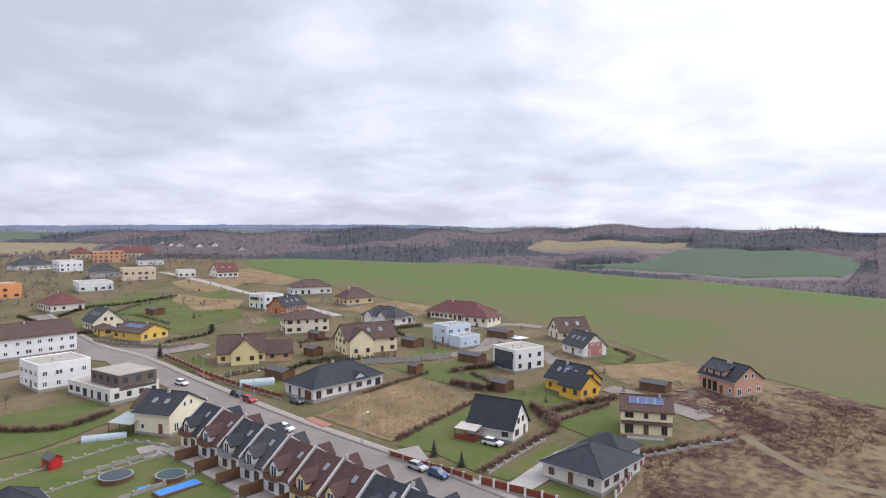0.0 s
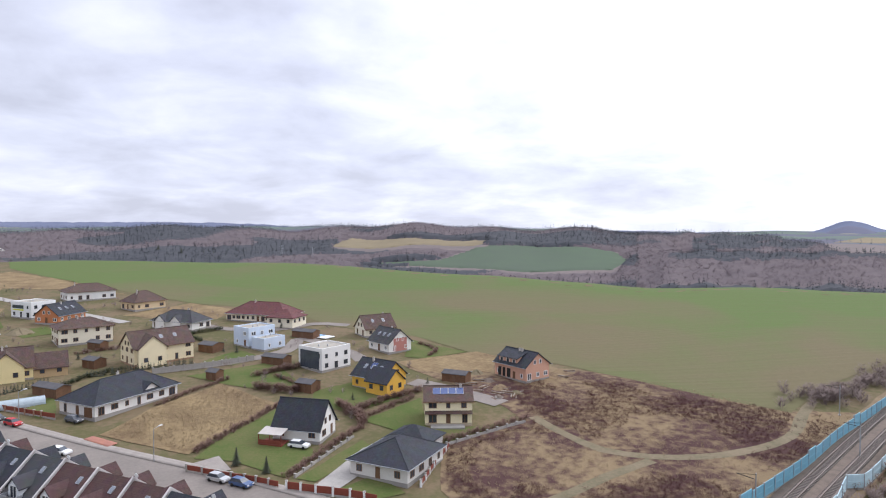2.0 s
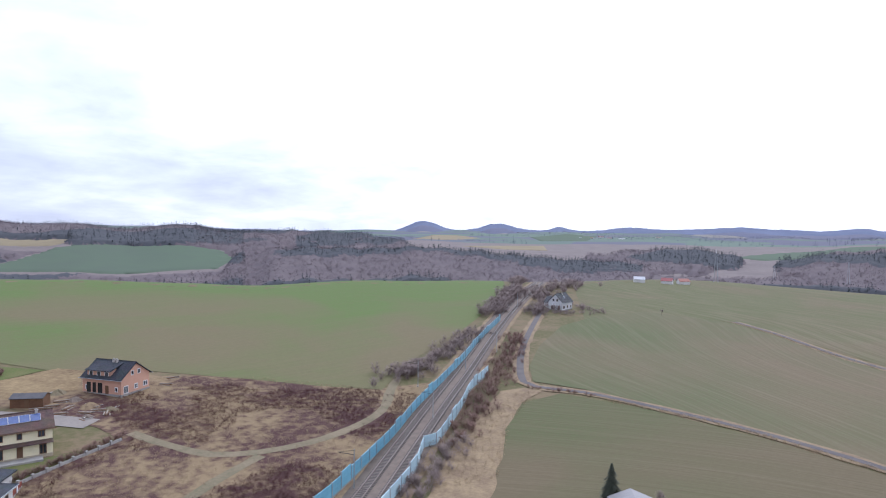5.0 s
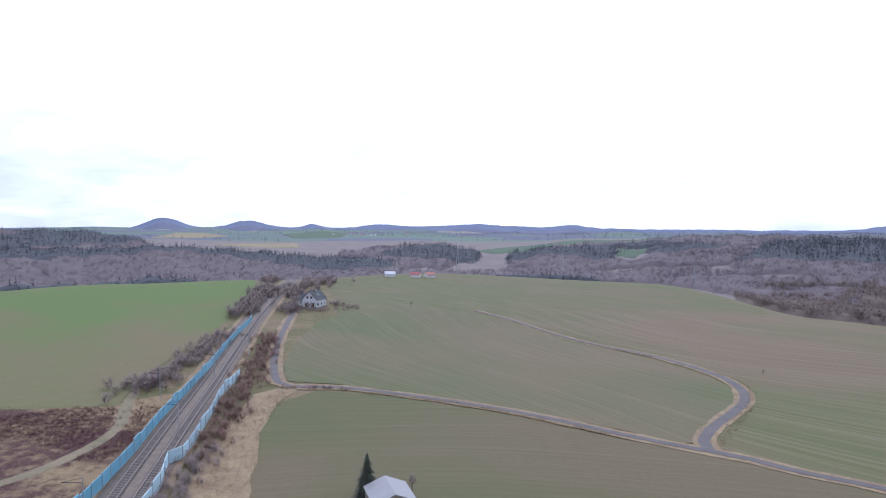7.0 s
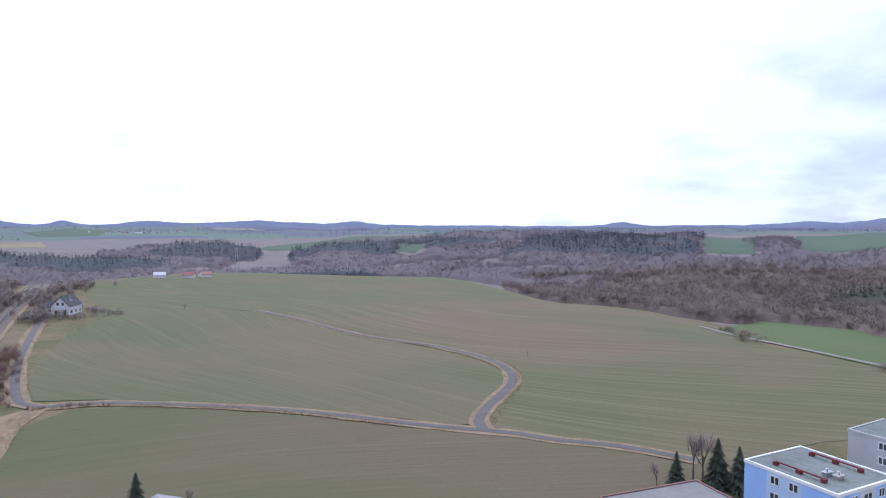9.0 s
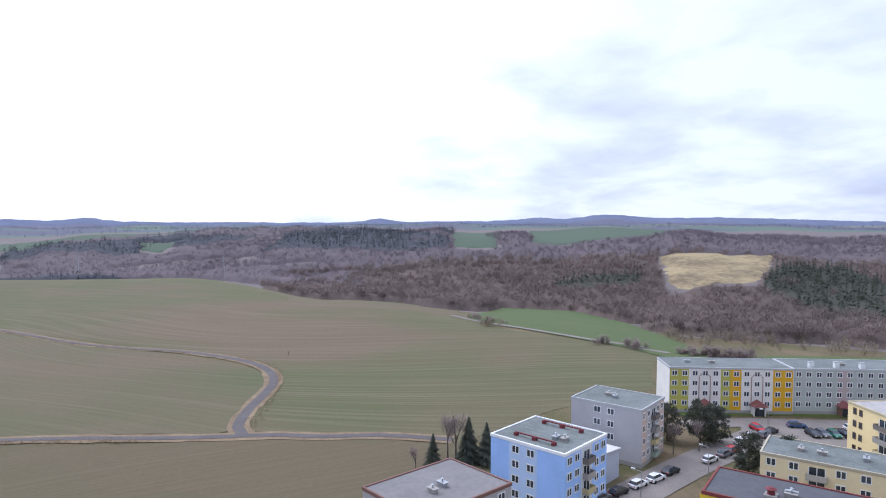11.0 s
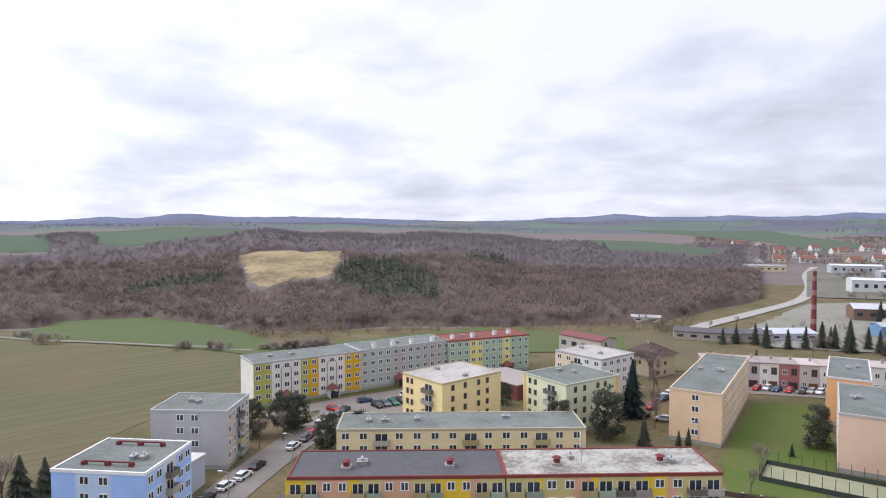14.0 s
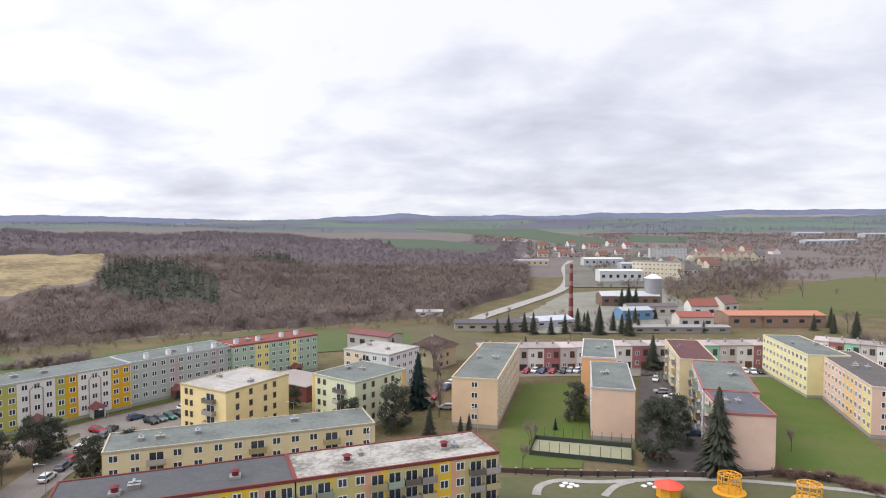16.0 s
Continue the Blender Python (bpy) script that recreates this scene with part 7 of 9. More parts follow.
def canopy(name, a0, a1, d0, d1, da, dd, hgt, keep, mats, label, conifer=0.3, seed=1.0, scale=0.006):
    """A rolling shell of crowns below the twig tips, added to fill the dark gaps in a wood; it comes down to the ground
    at the wood's edge.
    """
    s = Solid()
    na, nd = int((a1 - a0) / da), int((d1 - d0) / dd)
    full, dark = [], []
    for i in range(na + 1):
        for j in range(nd + 1):
            az = a0 + i * da + da * 0.45 * (((i * 37 + j * 17) % 11) / 5.5 - 1)
            d = d0 + j * dd + dd * 0.45 * (((i * 23 + j * 41) % 13) / 6.5 - 1)
            x, y = d * math.sin(math.radians(az)), d * math.cos(math.radians(az))
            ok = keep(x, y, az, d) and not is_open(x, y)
            dk = ok and is_conifer(x, y, conifer, seed, scale)
            g = ground_z(x, y)
            tree = 0.5 + 0.5 * noise.noise((x * 0.16, y * 0.16, 7))
            lift = hgt * (0.24 + 0.24 * tree + 0.12 * clump(x, y, 0.02, 31) + (0.14 if dk else 0)) if ok else -1.0
            s.v.append((x, y, g + lift))
            full.append(ok)
            dark.append(dk)
    # the wood's edge is lower and ragged
    w = nd + 1
    for k, ok in enumerate(full):
        if ok and not all(full[m] for m in (k - 1, k + 1, k - w, k + w) if 0 <= m < len(full)):
            x, y, z = s.v[k]
            s.v[k] = (x, y, z - hgt * (0.20 + 0.12 * noise.noise((x * 0.2, y * 0.2, 2))))
    kinds = []
    for i in range(na):
        for j in range(nd):
            q = (i * (nd + 1) + j, i * (nd + 1) + j + 1, (i + 1) * (nd + 1) + j + 1, (i + 1) * (nd + 1) + j)
            if any(full[k] for k in q):
                s.f.append(q)
                # from about 690 m on, the canopy copies with painted haze
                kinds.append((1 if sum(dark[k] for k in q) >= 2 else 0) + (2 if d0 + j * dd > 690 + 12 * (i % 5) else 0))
    ob = stuff_mesh(name, s, mats, kinds, label)
    return smooth(ob)


def stuff_mesh(name, solid, mats, kinds, label):
    me = solid.mesh(name, mats[0])
    for m in mats[1:]:
        me.materials.append(m)
    me.polygons.foreach_set("material_index", np.array(kinds, dtype=np.int32))
    return tagged(new(name, me), label, "wood", "", "stuff")


def spur_wood(x, y, az, d):
    """Woods on the spurs and along the brook; open fields between them."""
    spur = spur_z(az, d)
    return spur is not None and spur > ground_z(x, y) - 3.5 or d < relief_at(az)[0] + 330 + 60 * clump(x, y, 0.01, 5)


def east_keep(x, y, az, d):
    return d > relief_at(az)[0] + 190 and (d > 1050 or az < 106) and (az < 37 or spur_wood(x, y, az, d))


def south_keep(x, y, az, d):
    edge = (relief_at(az)[2] if az < 150 else 385) - (25 if az < 130 else 60) + 15 * clump(x, y, 0.02, 1)
    return d > edge and not inside(x, y, MEADOW_OUT) and not near_line(x, y, TOWN_ROAD, 22) and left_of_road(x, y, az, d) and (az > 104 or clump(x, y, 0.01, 14) + 0.4 > (104 - az) * 0.06)


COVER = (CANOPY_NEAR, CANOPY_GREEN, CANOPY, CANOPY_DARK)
canopy("north_canopy", -40, 34, 600, 1850, 0.3, 7, 13, north_keep, COVER[2:] * 2, "crown shell within the bare winter woods in the north", 0.04, 6.0, 0.004)
canopy("east_canopy", 31, 117, 540, 2050, 0.3, 7, 13, east_keep, COVER[2:] * 2, "crown shell within the bare woods in the east valley", 0.12, 4.0, 0.004)
canopy("hillside_canopy", 84, 175, 285, 1260, 0.35, 5.5, 12, south_keep, COVER, "crown shell within the bare wood on the hillside", 0.52, 7.0, 0.008)
add_wood("north_wood", wood(-36, 34, 600, 1150, 80, rng, keep=north_keep), 12, 26, 0.022, "bare brown winter wood in the north valley", 0.04, 6.0, 0.004, mat=TWIGS_LILAC_HAZE)
add_wood("north_ridge_wood", wood(-36, 34, 1150, 1850, 160, rng, keep=north_keep), 14, 20, 0.026, "bare wood on the far ridge", 0.04, 6.0, 0.004, mat=TWIGS_LILAC_HAZE)
add_wood("east_wood", wood(32, 106, 560, 1150, 68, rng, keep=east_keep), 12, 26, 0.022, "bare brown wood in the east valley", 0.12, 4.0, 0.004, mat=TWIGS_LILAC_HAZE)
add_wood("east_far_wood", wood(30, 118, 1150, 1950, 130, rng, keep=east_keep), 14, 20, 0.026, "woodland on the far spurs", 0.12, 4.0, 0.004, mat=TWIGS_LILAC_HAZE)
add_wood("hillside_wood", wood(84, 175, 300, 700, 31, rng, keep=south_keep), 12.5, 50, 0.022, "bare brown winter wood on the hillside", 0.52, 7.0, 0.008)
add_wood("hilltop_wood", wood(88, 174, 700, 1250, 75, rng, keep=south_keep), 13, 32, 0.024, "bare winter wood on the hilltop", 0.52, 7.0, 0.008, mat=TWIGS_LILAC_HAZE)
add_wood("town_wood", wood(170, 206, 480, 1700, 112, rng, keep=lambda x, y, az, d: (clump(x, y, 0.006, 3) > -0.12 or d > 1100) and not near_line(x, y, TOWN_ROAD, 25)), 9, 24, 0.045, "trees between the houses of the town", 0.34, 2.0)
add_wood("far_wood", wood(-36, 204, 2000, 4200, 2400, rng, keep=lambda x, y, az, d: clump(x, y, 0.0016, 5) > -0.02), 14, 10, 0.1, "woods on the far hills", -0.05, 3.0, 0.002, 0.9, mat=TWIGS_HAZE, needles=NEEDLES_HAZE)
add_wood("park_wood", wood(181, 206, 430, 640, 90, rng, keep=lambda x, y, az, d: clump(x, y, 0.012, 6) > -0.05), 9, 44, 0.025, "bare trees above the park slope", 0.5, 2.0)
bank = [(-59.6, -525.6), (-105.8, -619.2), (-168.5, -716.8), (-202.4, -727.6), (-150.9, -541.0), (-102.0, -469.9), (-53.4, -385.5), (-46.3, -393.9)]
bank = [(x, y, ground_z(x, y) - 0.3) for x, y in [(rng.uniform(min(p[0] for p in bank), max(p[0] for p in bank)), rng.uniform(min(p[1] for p in bank), max(p[1] for p in bank))) for i in range(900)] if inside(x, y, bank)]
add_wood("bank_wood", np.array(bank), 11, 60, 0.02, "bare brown trees on the bank beside the town", 0.6, 2.0)
for row in ([(51.0, -287.3), (23.2, -301.8), (1.7, -304.3), (-24.1, -318.0)], [(21.0, -344.3), (-0.5, -339.4), (-26.7, -354.0)], [(82.6, -331.2), (78.6, -401.5), (87.6, -574.1)], [(103.3, -276.1), (85.8, -309.3), (52.4, -294.7)]):
    sp = np.array([(x + rng.normal(0, 5), y + rng.normal(0, 5), 0) for x, y in spline(row, 5)])
    sp[:, 2] = [ground_z(x, y) - 0.2 for x, y, z in sp]
    stuff("yard_bushes", twig_crowns(sp, rng.uniform(3, 7, len(sp)), 60, 0.025, rng, 0.05, 0.45), TWIGS, "bare bushes and young trees beside the yards", "shrubs")
# pines on the clearing's flank and valley shrubs
for s_az0, s_az1, s_d0, s_d1, s_sp in ((116, 170, 280, 385, 45),):
    sp = wood(s_az0, s_az1, s_d0, s_d1, s_sp, rng, keep=lambda x, y, az, d: d > min(relief_at(az)[2], 390) - 85 + 25 * clump(x, y, 0.02, 4) and not inside(x, y, MEADOW_OUT))
    stuff("valley_scrub", twig_crowns(sp, rng.uniform(3, 7.5, len(sp)), 60, 0.028, rng, 0.02, 0.5), WILLOW, "bare valley shrubs and young trees", "shrubs")


def along(pts, step, jitter, rng):
    out = []
    for x, y in spline(pts, step):
        x, y = x + rng.normal(0, jitter), y + rng.normal(0, jitter)
        out.append((x, y, ground_z(x, y) - 0.1))
    return np.array(out)


def hedge(pts, height, mat, label, jitter=0.5, step=0.5, twigs=30, name="hedge"):
    sp = along(pts, step, jitter, rng)
    return stuff(name, twig_crowns(sp, rng.uniform(0.7, 1.2, len(sp)) * height, int(twigs * 1.5), 0.035, rng, 0.0, 0.55), mat, label, "hedge")


EVERGREEN = leafy("clipped_evergreen", (0.036, 0.044, 0.026), (0.064, 0.074, 0.040), soft=0.3)
for line in ([(-160.1, 267.8), (-159.0, 289.2), (-146.4, 300.2), (-133.6, 321.3)], [(-135, 234.5), (-147.7, 244.9), (-177.6, 269.2)], [(-46.0, 186.0), (-40.0, 196.5), (-33.0, 200.5)], [(-14.0, 232.0), (-18.5, 243.0), (-8.0, 250.0)], [(-96.0, 222.0), (-86.0, 236.0), (-90.0, 250.0)]):
    hedge(line, 1.9, EVERGREEN, "clipped dark evergreen garden hedge", 0.25, 0.35, 44)
for line in ([(-20.5, 165.5), (-12.0, 176.5), (-4.5, 184.0)], [(8.0, 184.0), (13.0, 176.0), (18.5, 172.0)], [(27.0, 146.5), (32.0, 150.5), (40.5, 157.0)], [(56.0, 196.0), (60.0, 203.0), (57.0, 213.0)], [(-50.0, 222.0), (-38.0, 228.0), (-30.0, 226.0)]):
    hedge(line, 1.7, TWIGS_RED, "reddish brown leafless garden hedge", 0.4, 0.35, 46)
# bushes behind the long block, by the courts and between the blocks
hedge([(191, -179), (186, -182), (177.6, -186), (173.6, -196)], 3.2, TWIGS, "bare bushes at the meadow's edge", 2.0, 0.5, 60, "bushes")
hedge([(-36, -136.5), (-45.4, -135.6), (-48.2, -134.1), (-53, -131)], 2.4, TWIGS_RED, "reddish bushes before the lawn", 1.0, 0.35, 60, "bushes")

# scrub along the railway and the lanes
hedge([(135.8, 128.4), (143.8, 129.4), (156.0, 131.3)], 4.5, TWIGS, "bare bushes beside the railway", 3.0, 0.5, 60, "bushes")
hedge([(163.0, 135.0), (185.9, 144.2), (214.9, 154.9)], 3.5, TWIGS, "bare bushes beside the railway", 2.5, 0.5, 50, "bushes")
hedge([(248.4, 176.4), (277.3, 186.0), (307.0, 199.4), (339.0, 216.7)], 6.0, TWIGS, "bare trees beside the railway", 3.5, 0.9, 60, "bushes")
hedge([(327.1, 210.8), (363.3, 230.5), (685.7, 428.1)], 6.0, TWIGS, "bare trees beside the railway", 3.0, 1.2, 50, "bushes")
hedge([(313.5, 187.6), (352.3, 200.8), (390.1, 208.2), (411.5, 212.5)], 5.0, TWIGS, "bare trees round the farmhouse", 6.0, 0.8, 70, "bushes")
hedge([(289.4, 166.3), (284.4, 155.6), (297.0, 151.2)], 3.0, TWIGS, "bare bushes before the farmhouse", 2.0, 1.2, 50, "bushes")
hedge([(268.5, 160.5), (291.8, 168.8), (318.8, 180.1)], 5.0, TWIGS, "bare bushes beside the farm lane", 3.0, 0.8, 50, "bushes")
hedge([(314.4, 162.0), (309.9, 151.8), (304.5, 144.2)], 3.5, TWIGS, "bare bushes behind the farmhouse", 3.0, 0.8, 50, "bushes")
hedge([(111.3, 85.9), (130.7, 94.6), (155.3, 106.3), (187.8, 122.5), (222.6, 140.8)], 3.0, TWIGS_RED, "reddish bushes on the railway slope", 2.2, 0.5, 50, "bushes")
hedge([(82.7, 74.0), (96.0, 79.1), (111.3, 85.9)], 2.6, TWIGS, "bare bushes on the railway slope", 2.0, 0.4, 50, "bushes")
hedge([(159.4, 97.0), (163.9, 88.7), (166.3, 79.3)], 1.4, TWIGS_RED, "reddish scrub on the lane verge", 0.8, 0.5, 40, "verge_scrub")
hedge([(165.1, 75.2), (166.9, 55.7), (165.7, 39.5), (160.5, 20.9), (155.8, 7.0)], 1.1, TUFTS, "dry grass tufts on the lane verge", 0.7, 0.35, 26, "verge_tufts")
hedge([(198.1, -29.5), (215.2, -31.2), (228.0, -28.7), (240.0, -21.2)], 1.0, TUFTS, "dry grass tufts on the lane bend", 0.7, 0.4, 24, "verge_tufts")
hedge([(156.9, -16.6), (168.8, -20.3), (182.6, -25.3), (195.0, -29.1)], 1.0, TUFTS, "dry grass tufts on the lane bend", 0.7, 0.4, 24, "verge_tufts")
hedge([(256.2, -2.6), (271.1, 19.5), (287.9, 38.0), (318.4, 64.7), (337.9, 87.3)], 1.2, TUFTS, "dry grass tufts beside the farm lane", 0.9, 0.5, 24, "verge_tufts")
hedge([(217.9, -158.8), (214.1, -162.8)], 4.5, TWIGS, "bare bushes beside the valley road", 2.0, 0.6, 50, "bushes")
hedge([(209.6, -167.2), (203.3, -169.9)], 5.0, TWIGS, "bare bushes beside the valley road", 2.0, 0.6, 50, "bushes")
hedge([(311.3, -147.5), (278.8, -148.7)], 3.5, TWIGS, "bare bushes beside the valley road", 2.5, 1.5, 50, "bushes")
hedge([(189.0, -184.2), (179.7, -191.1), (173.8, -198.2)], 5.0, TWIGS, "bare bushes behind the long block", 2.5, 0.6, 60, "bushes")
# garden hedges
for pts, hh in (([(-10.0, 133.8), (-3.1, 144.3), (7.5, 158.8), (9.4, 161.9)], 1.2), ([(7.1, 118.5), (12.9, 126.2), (21.1, 135.9), (25.0, 140.8)], 1.2), ([(22.4, 148.7), (30.9, 155.0), (43.6, 161.8)], 1.6), ([(34.7, 128.4), (38.7, 126.7), (48.0, 130.7), (61.9, 135.8)], 1.3),
                ([(2.4, 174.4), (9.8, 169.4), (18.0, 169.3)], 2.2), ([(16.2, 192.7), (2.6, 185.4)], 1.8), ([(21.4, 155.8), (24.6, 146.1), (25.0, 140.8)], 2.0), ([(-104.6, 140.4), (-89.1, 139.3), (-82.4, 142.7), (-78.3, 152.0)], 1.6), ([(-140.6, 228.9), (-130.6, 238.1)], 2.0)):
    hedge(pts, hh * 1.35, TWIGS_RED, "brown leafless garden hedge", 0.45, 0.3, 48)
for pts, hh in (([(-61.2, 181.0), (-56.2, 185.5), (-49.3, 190.3)], 2.2), ([(-41.0, 194.7), (-32.1, 198.0), (-15.1, 203.4)], 2.2), ([(-107.7, 253.3), (-129.3, 270.7), (-141.2, 270.8)], 1.6), ([(-141.1, 253.4), (-139.6, 298.0), (-131.8, 317.0)], 1.6)):
    sp = along(pts, 0.8, 0.15, rng)
    stuff("evergreen_hedge", needle_crowns(sp, rng.uniform(0.8, 1.1, len(sp)) * hh, 40, rng, 0.32, 0.2), NEEDLES, "dark green evergreen hedge", "hedge")

# scrub and tufts on the waste ground
WASTE_OUT = [(67.7, 158.1), (87.8, 171.5), (108.6, 154.1), (122.5, 130.5), (125.1, 122.3), (139.6, 117.4), (116.8, 106.7), (96.7, 96.0), (71.8, 84.8), (56.0, 79.3), (38.4, 89.8), (33.7, 107.5), (39.3, 125.0), (62.1, 132.3)]
PATHS = spline([(64.0, 136.4), (66.3, 124.0), (69.4, 114.9), (77.2, 109.4), (87.2, 106.7), (100.6, 107.0), (113.4, 110.8), (125.3, 119.5), (137.3, 127.7)], 4) + spline([(39.8, 93.0), (50.2, 97.9), (63.8, 103.5), (76.0, 107.7)], 4)


def scatter(outline, spacing, rng, keep=None):
    xs, ys = [p[0] for p in outline], [p[1] for p in outline]
    out = []
    for i in range(int((max(xs) - min(xs)) * (max(ys) - min(ys)) / spacing)):
        x, y = rng.uniform(min(xs), max(xs)), rng.uniform(min(ys), max(ys))
        if inside(x, y, outline) and (keep is None or keep(x, y)):
            out.append((x, y, ground_z(x, y)))
    return np.array(out)


off_path = lambda x, y: min((x - a) ** 2 + (y - b) ** 2 for a, b in PATHS) > 5
sp = scatter(WASTE_OUT, 0.22, rng, lambda x, y: clump(x, y, 0.04, 2) + 0.35 * clump(x, y, 0.16, 5) > -0.02 and off_path(x, y))
stuff("scrub", twig_crowns(sp, rng.uniform(0.35, 1.1, len(sp)), 14, 0.05, rng, 0.0, 0.75), BRAMBLE, "dark reddish-brown bramble scrub", "scrub")
sp = scatter(WASTE_OUT, 0.6, rng, lambda x, y: clump(x, y, 0.04, 2) + 0.35 * clump(x, y, 0.16, 5) < 0.08 and off_path(x, y))
stuff("dry_tufts", twig_crowns(sp, rng.uniform(0.4, 1.0, len(sp)), 9, 0.06, rng, 0.0, 0.5), TUFTS, "tall tufts of dry grass", "grass")
PLOT = [(-27.7, 149.9), (-20.1, 163.8), (-6.2, 179.8), (6.7, 159.3), (-3.8, 145.8), (-11.2, 135.0)]
sp = scatter(PLOT, 0.3, rng)
stuff("plot_tufts", twig_crowns(sp, rng.uniform(0.4, 1.1, len(sp)), 9, 0.06, rng, 0.0, 0.5), TUFTS, "tall dry grass on an empty plot", "grass")
SLOPE = [(89.4, 72.4), (112.4, 85.3), (129.7, 90.8), (152.5, 96.9), (157.1, 93.4), (129.1, 83.2), (101.3, 67.8)]
sp = scatter(SLOPE, 0.8, rng)
stuff("slope_tufts", twig_crowns(sp, rng.uniform(0.4, 1.2, len(sp)), 10, 0.06, rng, 0.0, 0.5), TUFTS, "dry grass between railway and field", "grass")
patch("rail_slope", [(75.5, 67.5), (102.1, 81.4), (123.0, 90.5), (150.6, 100.5), (158.9, 97.7), (160.7, 92.4), (145.6, 90.9), (124.9, 81.8), (98.9, 66.7), (84.7, 60.0)], VERGE, 0.12, "dry grassy slope beside the railway", "verge", 8, 1)


def conifer(x, y, height, slim=0.27, blue=False, label="dark green conifer with drooping boughs", count=420):
    ob = thing("conifer", x, y, 0, label, "tree", "conifers")
    part("trunk", Solid().tube((0, 0, -0.3), (0, 0, height * 0.95), 0.025 * height, 0.02, 7), TRUNK, ob)
    r = np.random.default_rng(int(abs(x * 7 + y * 13)))
    tri = needle_crowns(np.zeros((1, 3)), np.array([height]), int(1.7 * count * (1 + height / 9)), r, slim, 0.022)
    part("crown", raw_mesh("crown", tri, NEEDLES_BLUE if blue else NEEDLES), None, ob)
    return ob


def pine(x, y, height, label="broad dark green pine with a rounded crown", spread=0.34, mat=None):
    """A round-crowned pine: limbs that carry tufts of needles."""
    ob = thing("pine", x, y, 0, label, "tree", "pines")
    r = np.random.default_rng(int(abs(x * 3 + y * 11)))
    part("trunk", Solid().tube((0, 0, -0.3), (0, 0, height * 0.7), 0.03 * height, 0.06, 7), TRUNK, ob)
    tris, n = [], 90
    for i in range(n):
        k, a = r.uniform(0.08, 0.95), r.uniform(0, 2 * math.pi)
        reach = spread * height * math.sqrt(max(0.05, 1 - ((k - 0.38) / 0.62) ** 2)) * r.uniform(0.5, 1.0)
        c = np.array([math.cos(a) * reach, math.sin(a) * reach, k * height])
        if i % 4 == 0:
            part("limb", Solid().tube((0, 0, min(k, 0.68) * height * 0.8), tuple(c), 0.07, 0.03, 4), TRUNK, ob)
        m = 50
        d = r.normal(0, 1, (m, 3))
        d /= np.linalg.norm(d, axis=1)[:, None]
        d[:, 2] *= 0.6
        q = c + d * r.uniform(0.3, 1.0, (m, 1)) * height * 0.095
        e = r.normal(0, 1, (m, 2, 3)) * height * 0.024
        tris.append(np.stack([q, q + e[:, 0], q + e[:, 1]], 1))
    part("crown", raw_mesh("crown", np.concatenate(tris), mat or NEEDLES), None, ob)
    return ob


def bare_tree(x, y, height, label="leafless tree with fine brown twigs", mat=None):
    ob = thing("bare_tree", x, y, 0, label, "tree", "bare trees")
    r = np.random.default_rng(int(abs(x * 5 + y * 17)))
    part("trunk", Solid().tube((0, 0, -0.3), (0, 0, height * 0.45), 0.020 * height, 0.010 * height, 7), TRUNK, ob)
    tris = []
    for i in range(5):
        a, k = r.uniform(0, 2 * math.pi), r.uniform(0.25, 0.45)
        tip = (math.cos(a) * height * r.uniform(0.12, 0.3), math.sin(a) * height * r.uniform(0.12, 0.3), height * r.uniform(0.6, 0.9))
        part("limb", Solid().tube((0, 0, k * height), tip, 0.008 * height, 0.002 * height, 5), TRUNK, ob)
        base = np.array([(tip[0] * 0.6, tip[1] * 0.6, height * 0.45)])
        tris.append(twig_crowns(base, np.array([height * 0.5]), 70, 0.012, r, 0.0, 0.38, 0.7))
    part("crown", raw_mesh("crown", np.concatenate(tris), mat or TWIGS), None, ob)
    return ob


# conifers: by the street, in gardens, between the blocks
for x, y, hgt in [(-1.8, 126.2, 3.6), (3.5, 121.4, 3.2), (-89.7, 203.6, 5), (-27.5, 196.6, 2), (13.6, 191.4, 2)]:
    conifer(x, y, hgt, 0.3)
for x, y, hgt in [(104.7, 46.6, 8.0)] + [(120.7, -48.6, 6.5), (119.3, -56.0, 9.5), (116.7, -58.8, 8.8)]:
    conifer(x, y, hgt, 0.34, count=800)
for x, y, hgt in [(43.2, -164.6, 15), (62.5, -204.8, 11), (-25.9, -134.6, 17.5), (26.5, -148.2, 4.5), (28.4, -147.3, 4), (35.1, -144.2, 7), (6.7, -154.0, 3), (-22.1, -224.3, 12), (3.4, -293.4, 11), (0.5, -300.2, 8), (-5.9, -289.6, 13), (-15.7, -294.8, 9), (-18.3, -289.7, 12), (-23.6, -325.7, 8), (26.6, -288.0, 9), (22.2, -283.1, 10), (14.7, -284.9, 8), (-34.6, -341.2, 6), (-107.7, -316.3, 9), (20.6, -227.8, 9)] :
    conifer(x, y, hgt, 0.27, abs(hgt - 15) < 0.1 or hgt == 3, "blue-grey spruce with drooping boughs" if hgt in (15, 3) else "dark green spruce with drooping boughs", 620)
for x, y, hgt in [(2.3, -162.5, 10), (-15.0, -137.6, 14), (-19.7, -148.9, 12), (43.4, -144.3, 12.5), (50.4, -133.0, 11), (92.4, -104.4, 9), (75.5, -157.3, 6)]:
    pine(x, y, hgt, spread=0.3)
for x, y, hgt in [(113.7, -103.1, 9), (86.4, -107.9, 9.5), (107.4, -56.8, 6), (109.3, -108.5, 10.5), (108.8, -112.6, 9)]:
    pine(x, y, hgt, spread=0.32)
